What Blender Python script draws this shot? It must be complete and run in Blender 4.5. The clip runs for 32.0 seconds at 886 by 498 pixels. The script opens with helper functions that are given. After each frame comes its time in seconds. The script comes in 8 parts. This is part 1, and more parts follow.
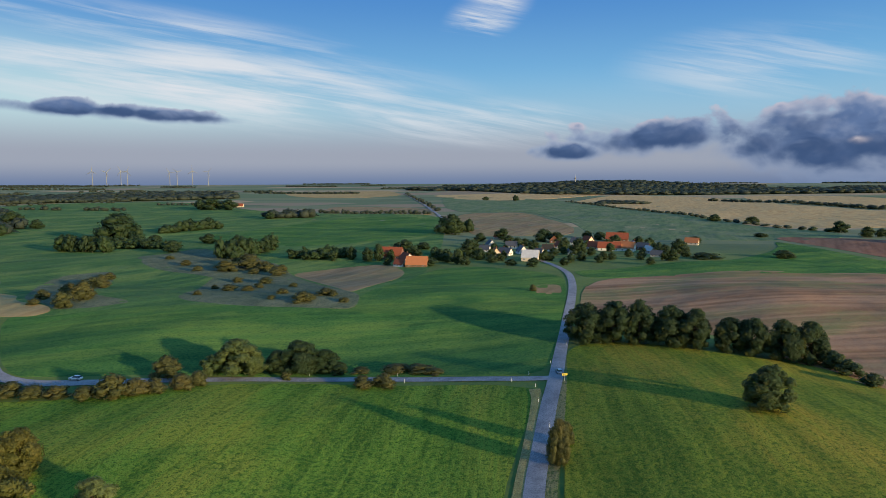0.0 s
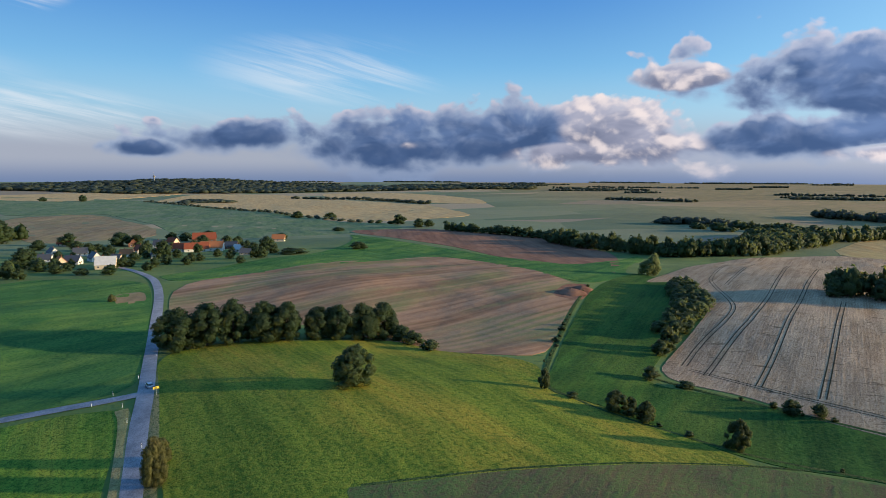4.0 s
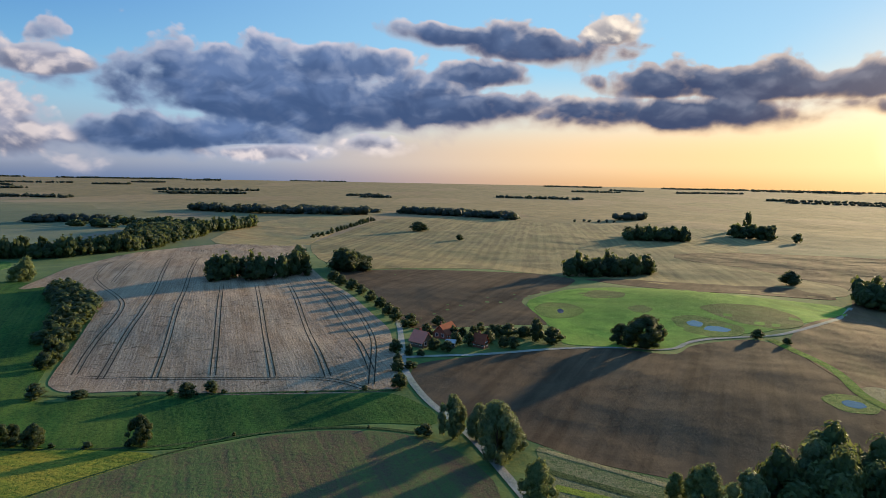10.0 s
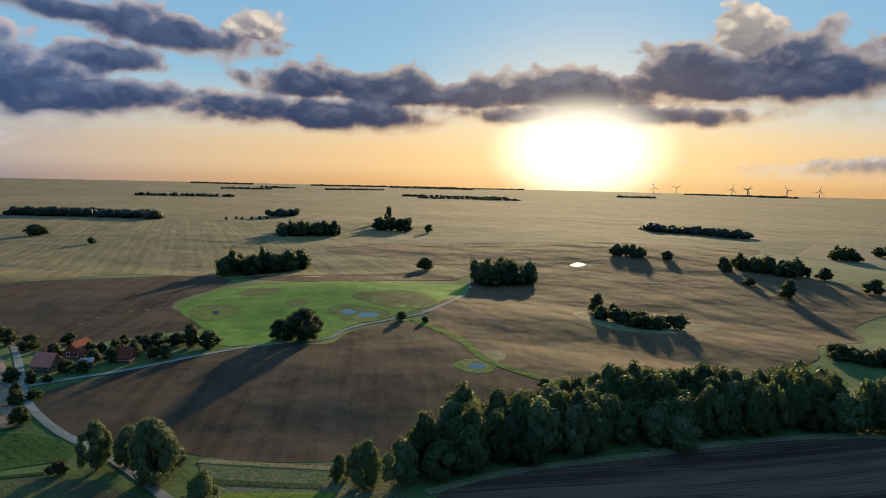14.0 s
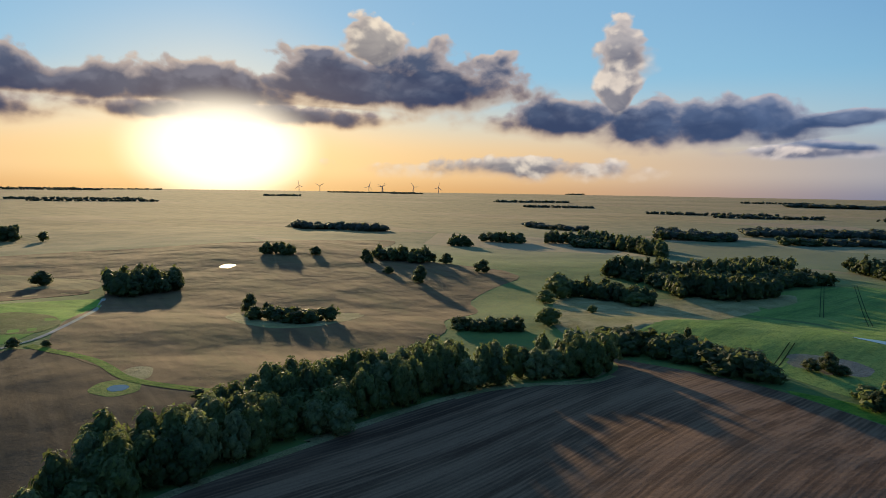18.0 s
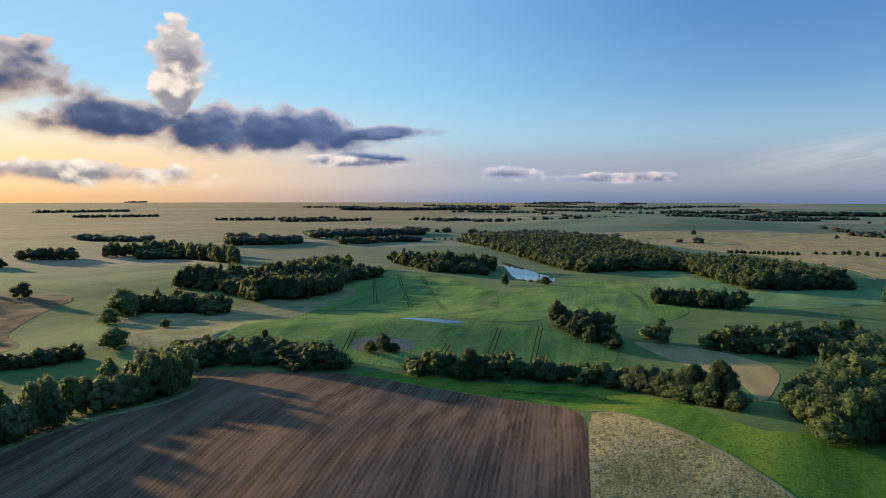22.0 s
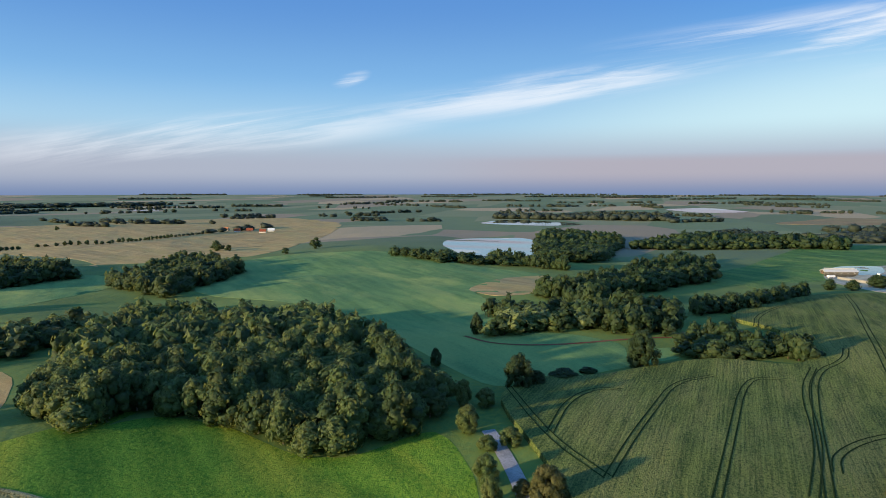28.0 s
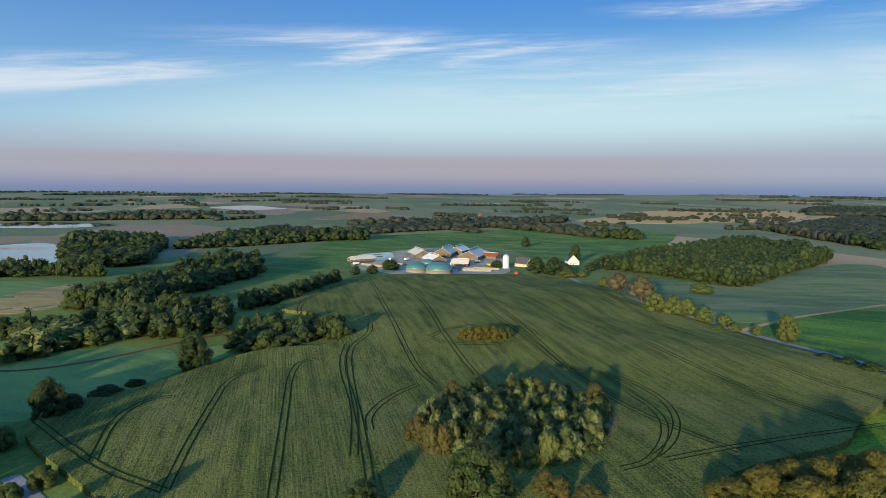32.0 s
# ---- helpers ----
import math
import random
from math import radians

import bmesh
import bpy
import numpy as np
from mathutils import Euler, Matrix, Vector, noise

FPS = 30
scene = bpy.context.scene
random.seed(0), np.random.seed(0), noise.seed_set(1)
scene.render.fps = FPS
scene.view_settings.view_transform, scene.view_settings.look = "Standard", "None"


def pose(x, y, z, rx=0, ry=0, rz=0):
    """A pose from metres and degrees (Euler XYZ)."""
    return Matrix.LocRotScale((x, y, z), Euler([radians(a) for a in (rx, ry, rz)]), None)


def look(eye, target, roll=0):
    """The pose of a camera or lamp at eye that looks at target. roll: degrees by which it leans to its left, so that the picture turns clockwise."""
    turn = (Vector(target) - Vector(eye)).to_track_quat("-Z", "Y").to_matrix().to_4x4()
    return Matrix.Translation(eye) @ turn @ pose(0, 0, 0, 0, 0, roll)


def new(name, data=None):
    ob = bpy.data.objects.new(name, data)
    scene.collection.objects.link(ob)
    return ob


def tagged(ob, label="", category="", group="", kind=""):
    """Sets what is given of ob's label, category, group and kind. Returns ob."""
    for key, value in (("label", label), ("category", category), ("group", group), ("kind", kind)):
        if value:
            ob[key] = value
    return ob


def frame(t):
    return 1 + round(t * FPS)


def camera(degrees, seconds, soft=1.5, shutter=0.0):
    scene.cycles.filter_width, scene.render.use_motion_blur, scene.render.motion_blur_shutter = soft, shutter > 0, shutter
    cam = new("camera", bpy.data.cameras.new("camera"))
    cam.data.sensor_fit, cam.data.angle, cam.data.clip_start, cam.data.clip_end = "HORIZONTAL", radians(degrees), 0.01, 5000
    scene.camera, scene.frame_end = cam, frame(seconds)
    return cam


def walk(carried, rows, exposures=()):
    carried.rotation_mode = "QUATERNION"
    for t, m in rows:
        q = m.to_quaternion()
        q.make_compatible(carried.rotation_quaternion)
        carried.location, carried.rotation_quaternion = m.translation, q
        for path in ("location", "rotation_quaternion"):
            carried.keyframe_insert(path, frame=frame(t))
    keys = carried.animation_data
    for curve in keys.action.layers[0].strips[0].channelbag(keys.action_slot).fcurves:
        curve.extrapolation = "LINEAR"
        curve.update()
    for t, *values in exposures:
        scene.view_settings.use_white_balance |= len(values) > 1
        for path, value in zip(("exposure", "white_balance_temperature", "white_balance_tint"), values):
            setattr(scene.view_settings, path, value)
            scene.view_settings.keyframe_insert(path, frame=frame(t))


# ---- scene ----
cam = camera(69.5, 32.0, 0.7)
EYE = 70.0
# seconds, heading (clockwise from +y), pitch, roll in degrees: the camera hovers and turns
ROWS = [
    (0.0, 0.00, -6.26, -0.22),
    (0.5, 4.92, -6.31, -0.21),
    (1.0, 9.84, -6.35, -0.21),
    (1.5, 14.75, -6.40, -0.20),
    (2.0, 19.69, -6.44, -0.17),
    (2.5, 24.62, -6.47, -0.11),
    (4.5, 40.45, -6.37, 0.28),
    (5.0, 46.00, -6.36, 0.38),
    (5.5, 51.03, -6.37, 0.48),
    (6.0, 56.07, -6.38, 0.58),
    (6.5, 60.94, -6.38, 0.65),
    (7.0, 65.38, -6.38, 0.71),
    (7.5, 69.07, -6.38, 0.78),
    (8.0, 72.69, -6.38, 0.87),
    (8.5, 76.48, -6.36, 0.95),
    (9.0, 80.26, -6.35, 1.01),
    (9.5, 83.96, -6.31, 1.04),
    (10.0, 87.68, -6.28, 1.09),
    (10.5, 91.48, -6.27, 1.15),
    (11.0, 95.17, -6.24, 1.23),
    (11.5, 98.92, -6.20, 1.32),
    (12.0, 102.73, -6.15, 1.38),
    (12.5, 106.57, -6.10, 1.39),
    (13.0, 110.44, -6.04, 1.40),
    (13.5, 114.30, -5.98, 1.39),
    (14.0, 118.11, -5.93, 1.39),
    (14.5, 121.95, -5.88, 1.36),
    (16.5, 137.31, -5.74, 1.09),
    (17.0, 141.18, -5.71, 1.03),
    (17.5, 145.00, -5.62, 0.95),
    (18.0, 148.91, -5.46, 0.86),
    (18.5, 152.90, -5.23, 0.75),
    (19.0, 157.31, -4.78, 0.66),
    (19.5, 161.84, -4.51, 0.55),
    (20.0, 166.52, -4.49, 0.43),
    (20.5, 171.35, -4.51, 0.32),
    (21.0, 176.25, -4.54, 0.22),
    (21.5, 181.18, -4.58, 0.15),
    (22.0, 186.10, -4.60, 0.08),
    (22.5, 191.05, -4.64, 0.02),
    (23.0, 196.00, -4.70, -0.04),
    (23.5, 200.95, -4.78, -0.09),
    (24.0, 206.07, -4.85, -0.13),
    (24.5, 211.61, -4.92, -0.15),
    (25.0, 217.65, -5.00, -0.16),
    (25.5, 223.42, -5.06, -0.14),
    (27.5, 243.91, -5.27, -0.01),
    (28.0, 249.00, -5.31, 0.02),
    (28.5, 254.08, -5.33, 0.05),
    (29.0, 259.13, -5.36, 0.09),
    (29.5, 264.17, -5.37, 0.14),
    (30.0, 269.22, -5.38, 0.21),
    (30.5, 274.23, -5.37, 0.30),
    (31.0, 279.20, -5.36, 0.37),
    (31.5, 283.78, -5.34, 0.40),
    (32.0, 288.30, -5.35, 0.41),
]
EXPOSURES = [(0, 0.44), (3, 0.58), (6, 0.65), (9, 0.56), (11.5, 0.2), (13, 0.08), (16, 0.06), (19, 0.14), (21, 0.36), (23, 0.58), (26, 0.72), (28, 0.78), (32, 0.62)]
walk(cam, [(t, pose(0, 0, EYE, 0, 0, -yaw) @ pose(0, 0, 0, 90 + pitch) @ pose(0, 0, 0, 0, 0, roll)) for t, yaw, pitch, roll in ROWS], EXPOSURES)


# ---------------------------------------------------------------- node helpers
class Tree:
    """A small writer of shader nodes."""

    def __init__(self, tree):
        self.t = tree

    def node(self, kind, **values):
        n = self.t.nodes.new("ShaderNode" + kind)
        for k, v in values.items():
            setattr(n, k, v)
        return n

    def put(self, sock, v):
        if isinstance(v, bpy.types.NodeSocket):
            self.t.links.new(v, sock)
        elif v is not None:
            sock.default_value = v

    def math(self, op, a, b=None, c=None, clamp=False):
        n = self.node("Math", operation=op, use_clamp=clamp)
        for s, v in zip(n.inputs, (a, b, c)):
            self.put(s, v)
        return n.outputs[0]

    def vec(self, op, a, b=None):
        n = self.node("VectorMath", operation=op)
        self.put(n.inputs[0], a)
        if b is not None:
            self.put(n.inputs[1], b)
        return n.outputs["Value"] if op in ("DOT_PRODUCT", "LENGTH") else n.outputs[0]

    def mix(self, f, a, b, how="MIX"):
        n = self.node("Mix", data_type="RGBA", blend_type=how)
        self.put(n.inputs[0], f)
        self.put(n.inputs[6], a if not isinstance(a, tuple) else (*a, 1)[:4])
        self.put(n.inputs[7], b if not isinstance(b, tuple) else (*b, 1)[:4])
        return n.outputs[2]

    def step(self, v, lo, hi, a=0.0, b=1.0):
        n = self.node("MapRange", interpolation_type="SMOOTHSTEP")
        for s, x in zip(n.inputs[:5], (v, lo, hi, a, b)):
            self.put(s, x)
        return n.outputs[0]

    def noise(self, at, scale, detail=4.0, rough=0.55, distort=0.0):
        n = self.node("TexNoise")
        for k, v in (("Vector", at), ("Scale", scale), ("Detail", detail), ("Roughness", rough), ("Distortion", distort)):
            self.put(n.inputs[k], v)
        return n.outputs[0]

    def scaled(self, at, x, y, z):
        return self.vec("MULTIPLY", at, (x, y, z))


# ---------------------------------------------------------------- sun and sky
SUN_AZ, SUN_EL = 130.0, 8.5


def heading(az, el):
    a, e = radians(az), radians(el)
    return Vector((math.sin(a) * math.cos(e), math.cos(a) * math.cos(e), math.sin(e)))


sun_data = bpy.data.lights.new("sun", "SUN")
sun_data.energy, sun_data.angle, sun_data.color = 5.0, radians(2.0), (1.0, 0.76, 0.42)
sun = new("sun", sun_data)
sun.matrix_world = look(heading(SUN_AZ, SUN_EL) * 1000, (0, 0, 0))

world = bpy.data.worlds.new("sky")
scene.world = world
world.use_nodes = True
world.node_tree.nodes.clear()
S = Tree(world.node_tree)
way = S.node("TexCoord").outputs["Generated"]
up = S.node("SeparateXYZ")
S.put(up.inputs[0], way)
el = S.math("MULTIPLY", S.math("ARCSINE", up.outputs[2]), 57.2958)
toward = S.vec("DOT_PRODUCT", way, tuple(heading(SUN_AZ, 0)))
near_sun = S.step(toward, 0.45, 1.05)
sunward = S.step(toward, 0.05, 0.85)
sky = S.node("TexSky", sky_type="NISHITA", sun_disc=False, sun_elevation=radians(SUN_EL), sun_rotation=radians(SUN_AZ), dust_density=2.0, ozone_density=2.0)
# clear sky: deep blue overhead, pale cyan lower down, lilac haze at the skyline, gold round the sun
west = S.step(S.vec("DOT_PRODUCT", way, tuple(heading(235, 0))), 0.55, 0.95)
high = S.mix(S.step(el, 5, 17), S.mix(west, (0.24, 0.56, 0.84), (0.23, 0.48, 0.76)), S.mix(west, (0.078, 0.275, 0.68), (0.096, 0.262, 0.61)))
north = S.step(S.vec("DOT_PRODUCT", way, tuple(heading(305, 0))), 0.55, 0.96)
low = S.mix(S.step(el, 2.0, 6), S.mix(near_sun, (0.38, 0.42, 0.52), (0.98, 0.64, 0.30)), S.mix(near_sun, S.mix(north, (0.40, 0.60, 0.74), (0.55, 0.76, 0.83)), (0.93, 0.74, 0.47)))
low = S.mix(S.math("MULTIPLY", S.step(S.vec("DOT_PRODUCT", way, tuple(heading(282, 0))), 0.78, 0.97), S.step(el, 3.2, 2.3)), low, (0.40, 0.385, 0.455))
low = S.mix(S.step(el, -0.6, 1.6), S.mix(near_sun, (0.17, 0.24, 0.41), (0.85, 0.47, 0.17)), low)
clear = S.mix(S.step(el, S.math("MULTIPLY_ADD", north, 2.5, 3.0), S.math("MULTIPLY_ADD", north, 4.0, 10.0)), low, S.mix(S.math("MULTIPLY", sunward, 0.62), high, (0.36, 0.64, 0.80)))
# thin high cirrus, drawn out along the wind
round_az = S.math("MULTIPLY", S.math("ARCTAN2", up.outputs[0], up.outputs[1]), 57.2958)
bow = S.math("ADD", round_az, 60.0)
wind = S.math("MULTIPLY_ADD", S.math("MULTIPLY", bow, bow), 0.0014, el)
wind_at = S.node("CombineXYZ")
S.put(wind_at.inputs[0], S.math("MULTIPLY", round_az, 0.05))
S.put(wind_at.inputs[1], S.math("MULTIPLY", wind, 0.42))
cir = S.noise(wind_at.outputs[0], 0.8, 6.0, 0.52, 0.6)
fine = S.noise(S.scaled(wind_at.outputs[0], 1.8, 3.6, 1.0), 1.2, 7.0, 0.62, 0.8)


def patch(az, el0, wide, tall, slant=0.0):
    """1 in the middle of an oval of the sky, falling to 0 at its rim and below 0 outside it."""
    c = heading(az, 0)
    u = S.vec("DOT_PRODUCT", way, tuple(heading(az + 90, 0) / math.sin(radians(wide))))
    rise = S.math("SUBTRACT", el, el0)
    if slant:
        rise = S.math("SUBTRACT", rise, S.math("MULTIPLY", u, slant))
    v = S.math("DIVIDE", rise, tall)
    d = S.math("SUBTRACT", 1.0, S.math("SQRT", S.math("ADD", S.math("MULTIPLY", u, u), S.math("MULTIPLY", v, v))))
    front = S.math("MULTIPLY_ADD", S.math("GREATER_THAN", S.vec("DOT_PRODUCT", way, tuple(c)), 0.0), 5.0, -5.0)
    return S.math("ADD", d, front), v


CIRRUS = [(-20, 8.0, 26, 4.5, -1.5, 1.0), (-24, 11.5, 20, 2.5, -1.2, 0.8), (2, 5.0, 20, 2.6, -1.0, 0.8), (26, 9.0, 12, 3.5, 0, 0.6), (3.9, 13.9, 4.2, 2.6, 1.4, 1.15),
          (230, 4.6, 24, 2.2, 2.5, 0.7), (258, 8.6, 22, 2.0, 3.0, 0.8), (285, 11.6, 24, 2.4, 0.0, 1.0), (302, 9.0, 24, 3.0, 0, 0.6), (314, 14.3, 14, 1.0, -0.5, 1.0), (241, 9.5, 1.8, 0.7, 0.5, 0.9)]
wisp = None
for az, e0, w, h, slant, amount in CIRRUS:
    d, _ = patch(az, e0, w, h, slant)
    m = S.math("MULTIPLY", S.step(d, -0.05, 0.75), amount)
    wisp = m if wisp is None else S.math("MAXIMUM", wisp, m)
wisp = S.math("MULTIPLY", wisp, S.step(S.math("MULTIPLY_ADD", fine, 0.42, cir), 0.58, 0.90), clamp=True)
clear = S.mix(wisp, clear, S.mix(near_sun, (0.80, 0.84, 0.90), (0.95, 0.85, 0.66)))
# the sun burning through the haze
sx = S.vec("DOT_PRODUCT", way, tuple(heading(SUN_AZ + 90, 0) * (1 / math.sin(radians(5.2)))))
sy = S.math("DIVIDE", S.math("SUBTRACT", el, 3.0), 3.1)
sr = S.math("SQRT", S.math("ADD", S.math("MULTIPLY", sx, sx), S.math("MULTIPLY", sy, sy)))
ahead = S.math("GREATER_THAN", toward, 0.5)
halo = S.math("MULTIPLY", S.step(sr, 4.2, 0.8), ahead)
clear = S.mix(S.math("MULTIPLY", halo, 0.45), clear, (1.0, 0.72, 0.36))
# heaped clouds: billowing outlines, lit rims and slate-blue bodies
warped = S.scaled(way, 1.0, 1.0, 1.35)


def billow(at):
    v = S.node("TexVoronoi", feature="SMOOTH_F1")
    S.put(v.inputs["Vector"], at)
    v.inputs["Scale"].default_value, v.inputs["Detail"].default_value, v.inputs["Roughness"].default_value, v.inputs["Smoothness"].default_value = 16.0, 2.5, 0.55, 0.35
    return S.math("SUBTRACT", 0.75, v.outputs["Distance"])


fbm = S.noise(warped, 11.0, 7.0, 0.53, 0.4)
puff = S.math("ADD", S.math("MULTIPLY", fbm, 1.0), S.math("MULTIPLY", billow(warped), 0.42))
higher = S.vec("ADD", warped, tuple(heading(SUN_AZ, 0) * 0.006 + Vector((0, 0, 0.016))))
puff_up = S.math("ADD", S.math("MULTIPLY", S.noise(higher, 11.0, 7.0, 0.53, 0.4), 1.0), S.math("MULTIPLY", billow(higher), 0.42))
lit = S.step(S.math("SUBTRACT", puff, puff_up), -0.06, 0.20)
soft = S.noise(S.scaled(way, 1.0, 1.0, 1.9), 15.0, 3.0, 0.5, 0.7)
grain = S.math("MULTIPLY", S.math("SUBTRACT", puff, 0.66), 2.6)
CLOUDS = [  # heading, height, half-widths in degrees, slant, weight, sunlit share
    (-28.0, 5.5, 10.1, 0.6, -0.3, 0.90, 0.0),
    (17.8, 3.7, 6.8, 1.4, 0.6, 1.00, 0.0),
    (11.2, 2.4, 2.9, 0.8, 0.0, 1.00, 0.0),
    (31.4, 3.4, 7.0, 2.9, 0.0, 1.00, 0.0),
    (40.7, 4.1, 10.1, 2.8, 0.2, 1.00, 0.0),
    (50.8, 3.9, 8.4, 2.9, -0.7, 1.00, 0.5),
    (56.2, 8.3, 4.0, 1.1, 0.0, 1.00, 0.6),
    (72.6, 7.4, 14.8, 3.9, -0.2, 1.00, 0.0),
    (81.3, 6.7, 12.1, 2.6, 0.9, 1.00, 0.0),
    (65.7, 3.5, 9.6, 1.9, 0.0, 1.00, 0.0),
    (77.8, 9.5, 5.1, 2.0, 0.0, 1.00, 0.0),
    (88.0, 12.3, 5.3, 1.0, -0.4, 1.00, 0.0),
    (96.1, 11.4, 7.7, 1.7, -0.4, 1.00, 0.0),
    (101.3, 12.5, 3.0, 1.7, 0.4, 1.00, 0.6),
    (90.6, 9.1, 5.3, 1.3, 0.0, 1.00, 0.0),
    (85.8, 6.2, 12.6, 1.6, 0.4, 1.00, 0.0),
    (105.9, 8.3, 5.4, 1.8, 0.0, 1.00, 0.0),
    (113.4, 8.0, 6.9, 2.0, 0.0, 1.00, 0.0),
    (107.0, 5.9, 12.7, 1.4, 0.0, 1.00, 0.0),
    (121.7, 7.8, 7.1, 1.8, 0.0, 1.00, 0.0),
    (129.9, 8.4, 7.0, 2.2, 0.2, 1.00, 0.0),
    (138.1, 9.3, 6.6, 2.5, 0.6, 1.00, 0.0),
    (130.1, 6.2, 13.1, 1.0, 0.0, 1.00, 0.0),
    (139.6, 9.5, 7.7, 2.5, 0.0, 1.00, 0.0),
    (142.8, 11.7, 2.6, 2.2, 0.0, 1.00, 0.8),
    (148.1, 9.4, 9.1, 2.6, -0.6, 1.00, 0.0),
    (130.2, 7.9, 9.1, 2.1, 0.0, 1.00, 0.0),
    (159.5, 6.2, 7.5, 1.5, 0.0, 1.00, 0.2),
    (137.8, 8.5, 15.7, 1.5, -0.4, 1.00, 0.0),
    (164.2, 11.6, 2.2, 2.4, 0.0, 1.00, 1.0),
    (163.9, 8.8, 1.7, 4.4, 0.0, 1.00, 1.0),
    (165.9, 5.9, 4.4, 2.3, 0.0, 1.00, 0.0),
    (173.6, 5.9, 7.4, 1.9, 0.0, 1.00, 0.2),
    (179.8, 5.7, 5.5, 0.8, 0.4, 1.00, 0.0),
    (155.0, 2.1, 10.0, 1.0, 0.0, 0.75, 0.5),
    (179.5, 3.3, 6.0, 0.5, 0.0, 0.70, 0.5),
    (192.3, 2.3, 2.5, 0.6, 0.0, 0.70, 0.7),
    (200.8, 1.8, 5.5, 0.4, 0.0, 0.75, 0.5),
    (181.1, 3.5, 4.2, 0.6, 0.0, 0.80, 0.0),
    (46.8, 2.3, 7.8, 1.3, 0.0, 0.90, 0.9),
    (32.6, 2.9, 2.5, 1.1, 0.0, 0.90, 1.0),
    (71.0, 2.1, 5.8, 0.8, 0.0, 0.80, 0.6),
    (142.0, 12.1, 2.5, 2.3, 0.0, 1.00, 0.7),
    (81.3, 3.1, 2.7, 0.9, 0.0, 0.70, 0.5),
]
def heap(rows):
    """The fullest of these clouds at each point of the sky, and how high in it that point lies."""
    full = level_in = None
    for az, e0, w, h, slant, weight, gleam in rows:
        d, v = patch(az, e0, w, h, slant)
        b = d if weight == 1.0 else S.math("MULTIPLY", d, weight)
        if full is None:
            full, level_in = b, v
            continue
        over = S.step(S.math("SUBTRACT", b, full), -0.45, 0.45)
        level_in = S.math("MULTIPLY_ADD", S.math("SUBTRACT", v, level_in), over, level_in)
        full = S.math("MAXIMUM", full, b)
    return full, level_in


dull, dull_v = heap([c for c in CLOUDS if c[6] < 0.45])
bright, bright_v = heap([c for c in CLOUDS if c[6] >= 0.45])
sunny = S.step(S.math("SUBTRACT", bright, dull), -0.15, 0.25)
inside_v = S.math("MULTIPLY_ADD", S.math("SUBTRACT", bright_v, dull_v), sunny, dull_v)
top = S.step(inside_v, -0.7, 0.45)
# flat, fraying bases under heaped tops
plump = S.math("MULTIPLY_ADD", grain, S.math("MULTIPLY_ADD", top, 0.36, 0.40), 0.56)
body = S.math("ADD", S.math("MAXIMUM", dull, bright), plump)
cover = S.step(body, S.math("MULTIPLY_ADD", top, 0.12, -0.16), S.math("MULTIPLY_ADD", top, -0.30, 0.52))
thick = S.step(body, 0.10, 0.62)
tall = S.step(S.math("MULTIPLY_ADD", S.math("SUBTRACT", soft, 0.5), 3.2, inside_v), -0.8, 0.9)
shade = S.mix(tall, S.mix(near_sun, (0.055, 0.105, 0.235), (0.040, 0.058, 0.125)), S.mix(near_sun, (0.135, 0.215, 0.41), (0.072, 0.098, 0.17)))
rim = S.mix(near_sun, (0.74, 0.66, 0.72), (0.98, 0.76, 0.55))
veil = S.mix(top, S.mix(near_sun, (0.26, 0.35, 0.54), (0.72, 0.46, 0.26)), S.mix(near_sun, (0.34, 0.43, 0.60), (0.44, 0.38, 0.38)))
tone = S.mix(thick, veil, shade)
crest = S.math("MULTIPLY", S.math("SUBTRACT", 1.0, thick), S.step(inside_v, 0.1, 0.9))
tone = S.mix(S.math("MULTIPLY", crest, S.math("MULTIPLY_ADD", lit, 0.75, 0.12), clamp=True), tone, rim)
tone = S.mix(S.math("MULTIPLY", lit, S.math("MULTIPLY_ADD", tall, 0.34, 0.04), clamp=True), tone, S.mix(near_sun, (0.42, 0.49, 0.66), (0.30, 0.31, 0.39)))
tone = S.mix(S.math("MULTIPLY", sunny, S.math("MULTIPLY_ADD", lit, 0.62, S.math("MULTIPLY_ADD", tall, 0.22, 0.16)), clamp=True), tone, S.mix(near_sun, (0.90, 0.79, 0.78), (1.0, 0.86, 0.68)))
tone = S.mix(S.math("MULTIPLY", halo, 0.10), tone, (1.0, 0.66, 0.34))
clouded = S.mix(cover, clear, tone)
glare = S.math("MULTIPLY", S.step(sr, 1.75, 0.62), ahead)
clouded = S.mix(glare, clouded, (1.7, 1.50, 1.15))
both = S.mix(S.math("MULTIPLY_ADD", cover, -0.9, 1.0), clouded, S.mix(1.0, sky.outputs[0], (0.006, 0.006, 0.006), "MULTIPLY"), "ADD")
back = S.node("Background")
S.put(back.inputs[0], both)
S.put(back.inputs[1], S.math("MULTIPLY_ADD", sunward, 0.19, 0.64))
S.put(S.node("OutputWorld").inputs[0], back.outputs[0])

# ---------------------------------------------------------------- materials
MATS = {}


def material(name):
    m = bpy.data.materials.new(name)
    m.use_nodes = True
    m.node_tree.nodes.clear()
    T = Tree(m.node_tree)
    MATS[name] = m
    return T, T.node("NewGeometry").outputs["Position"]


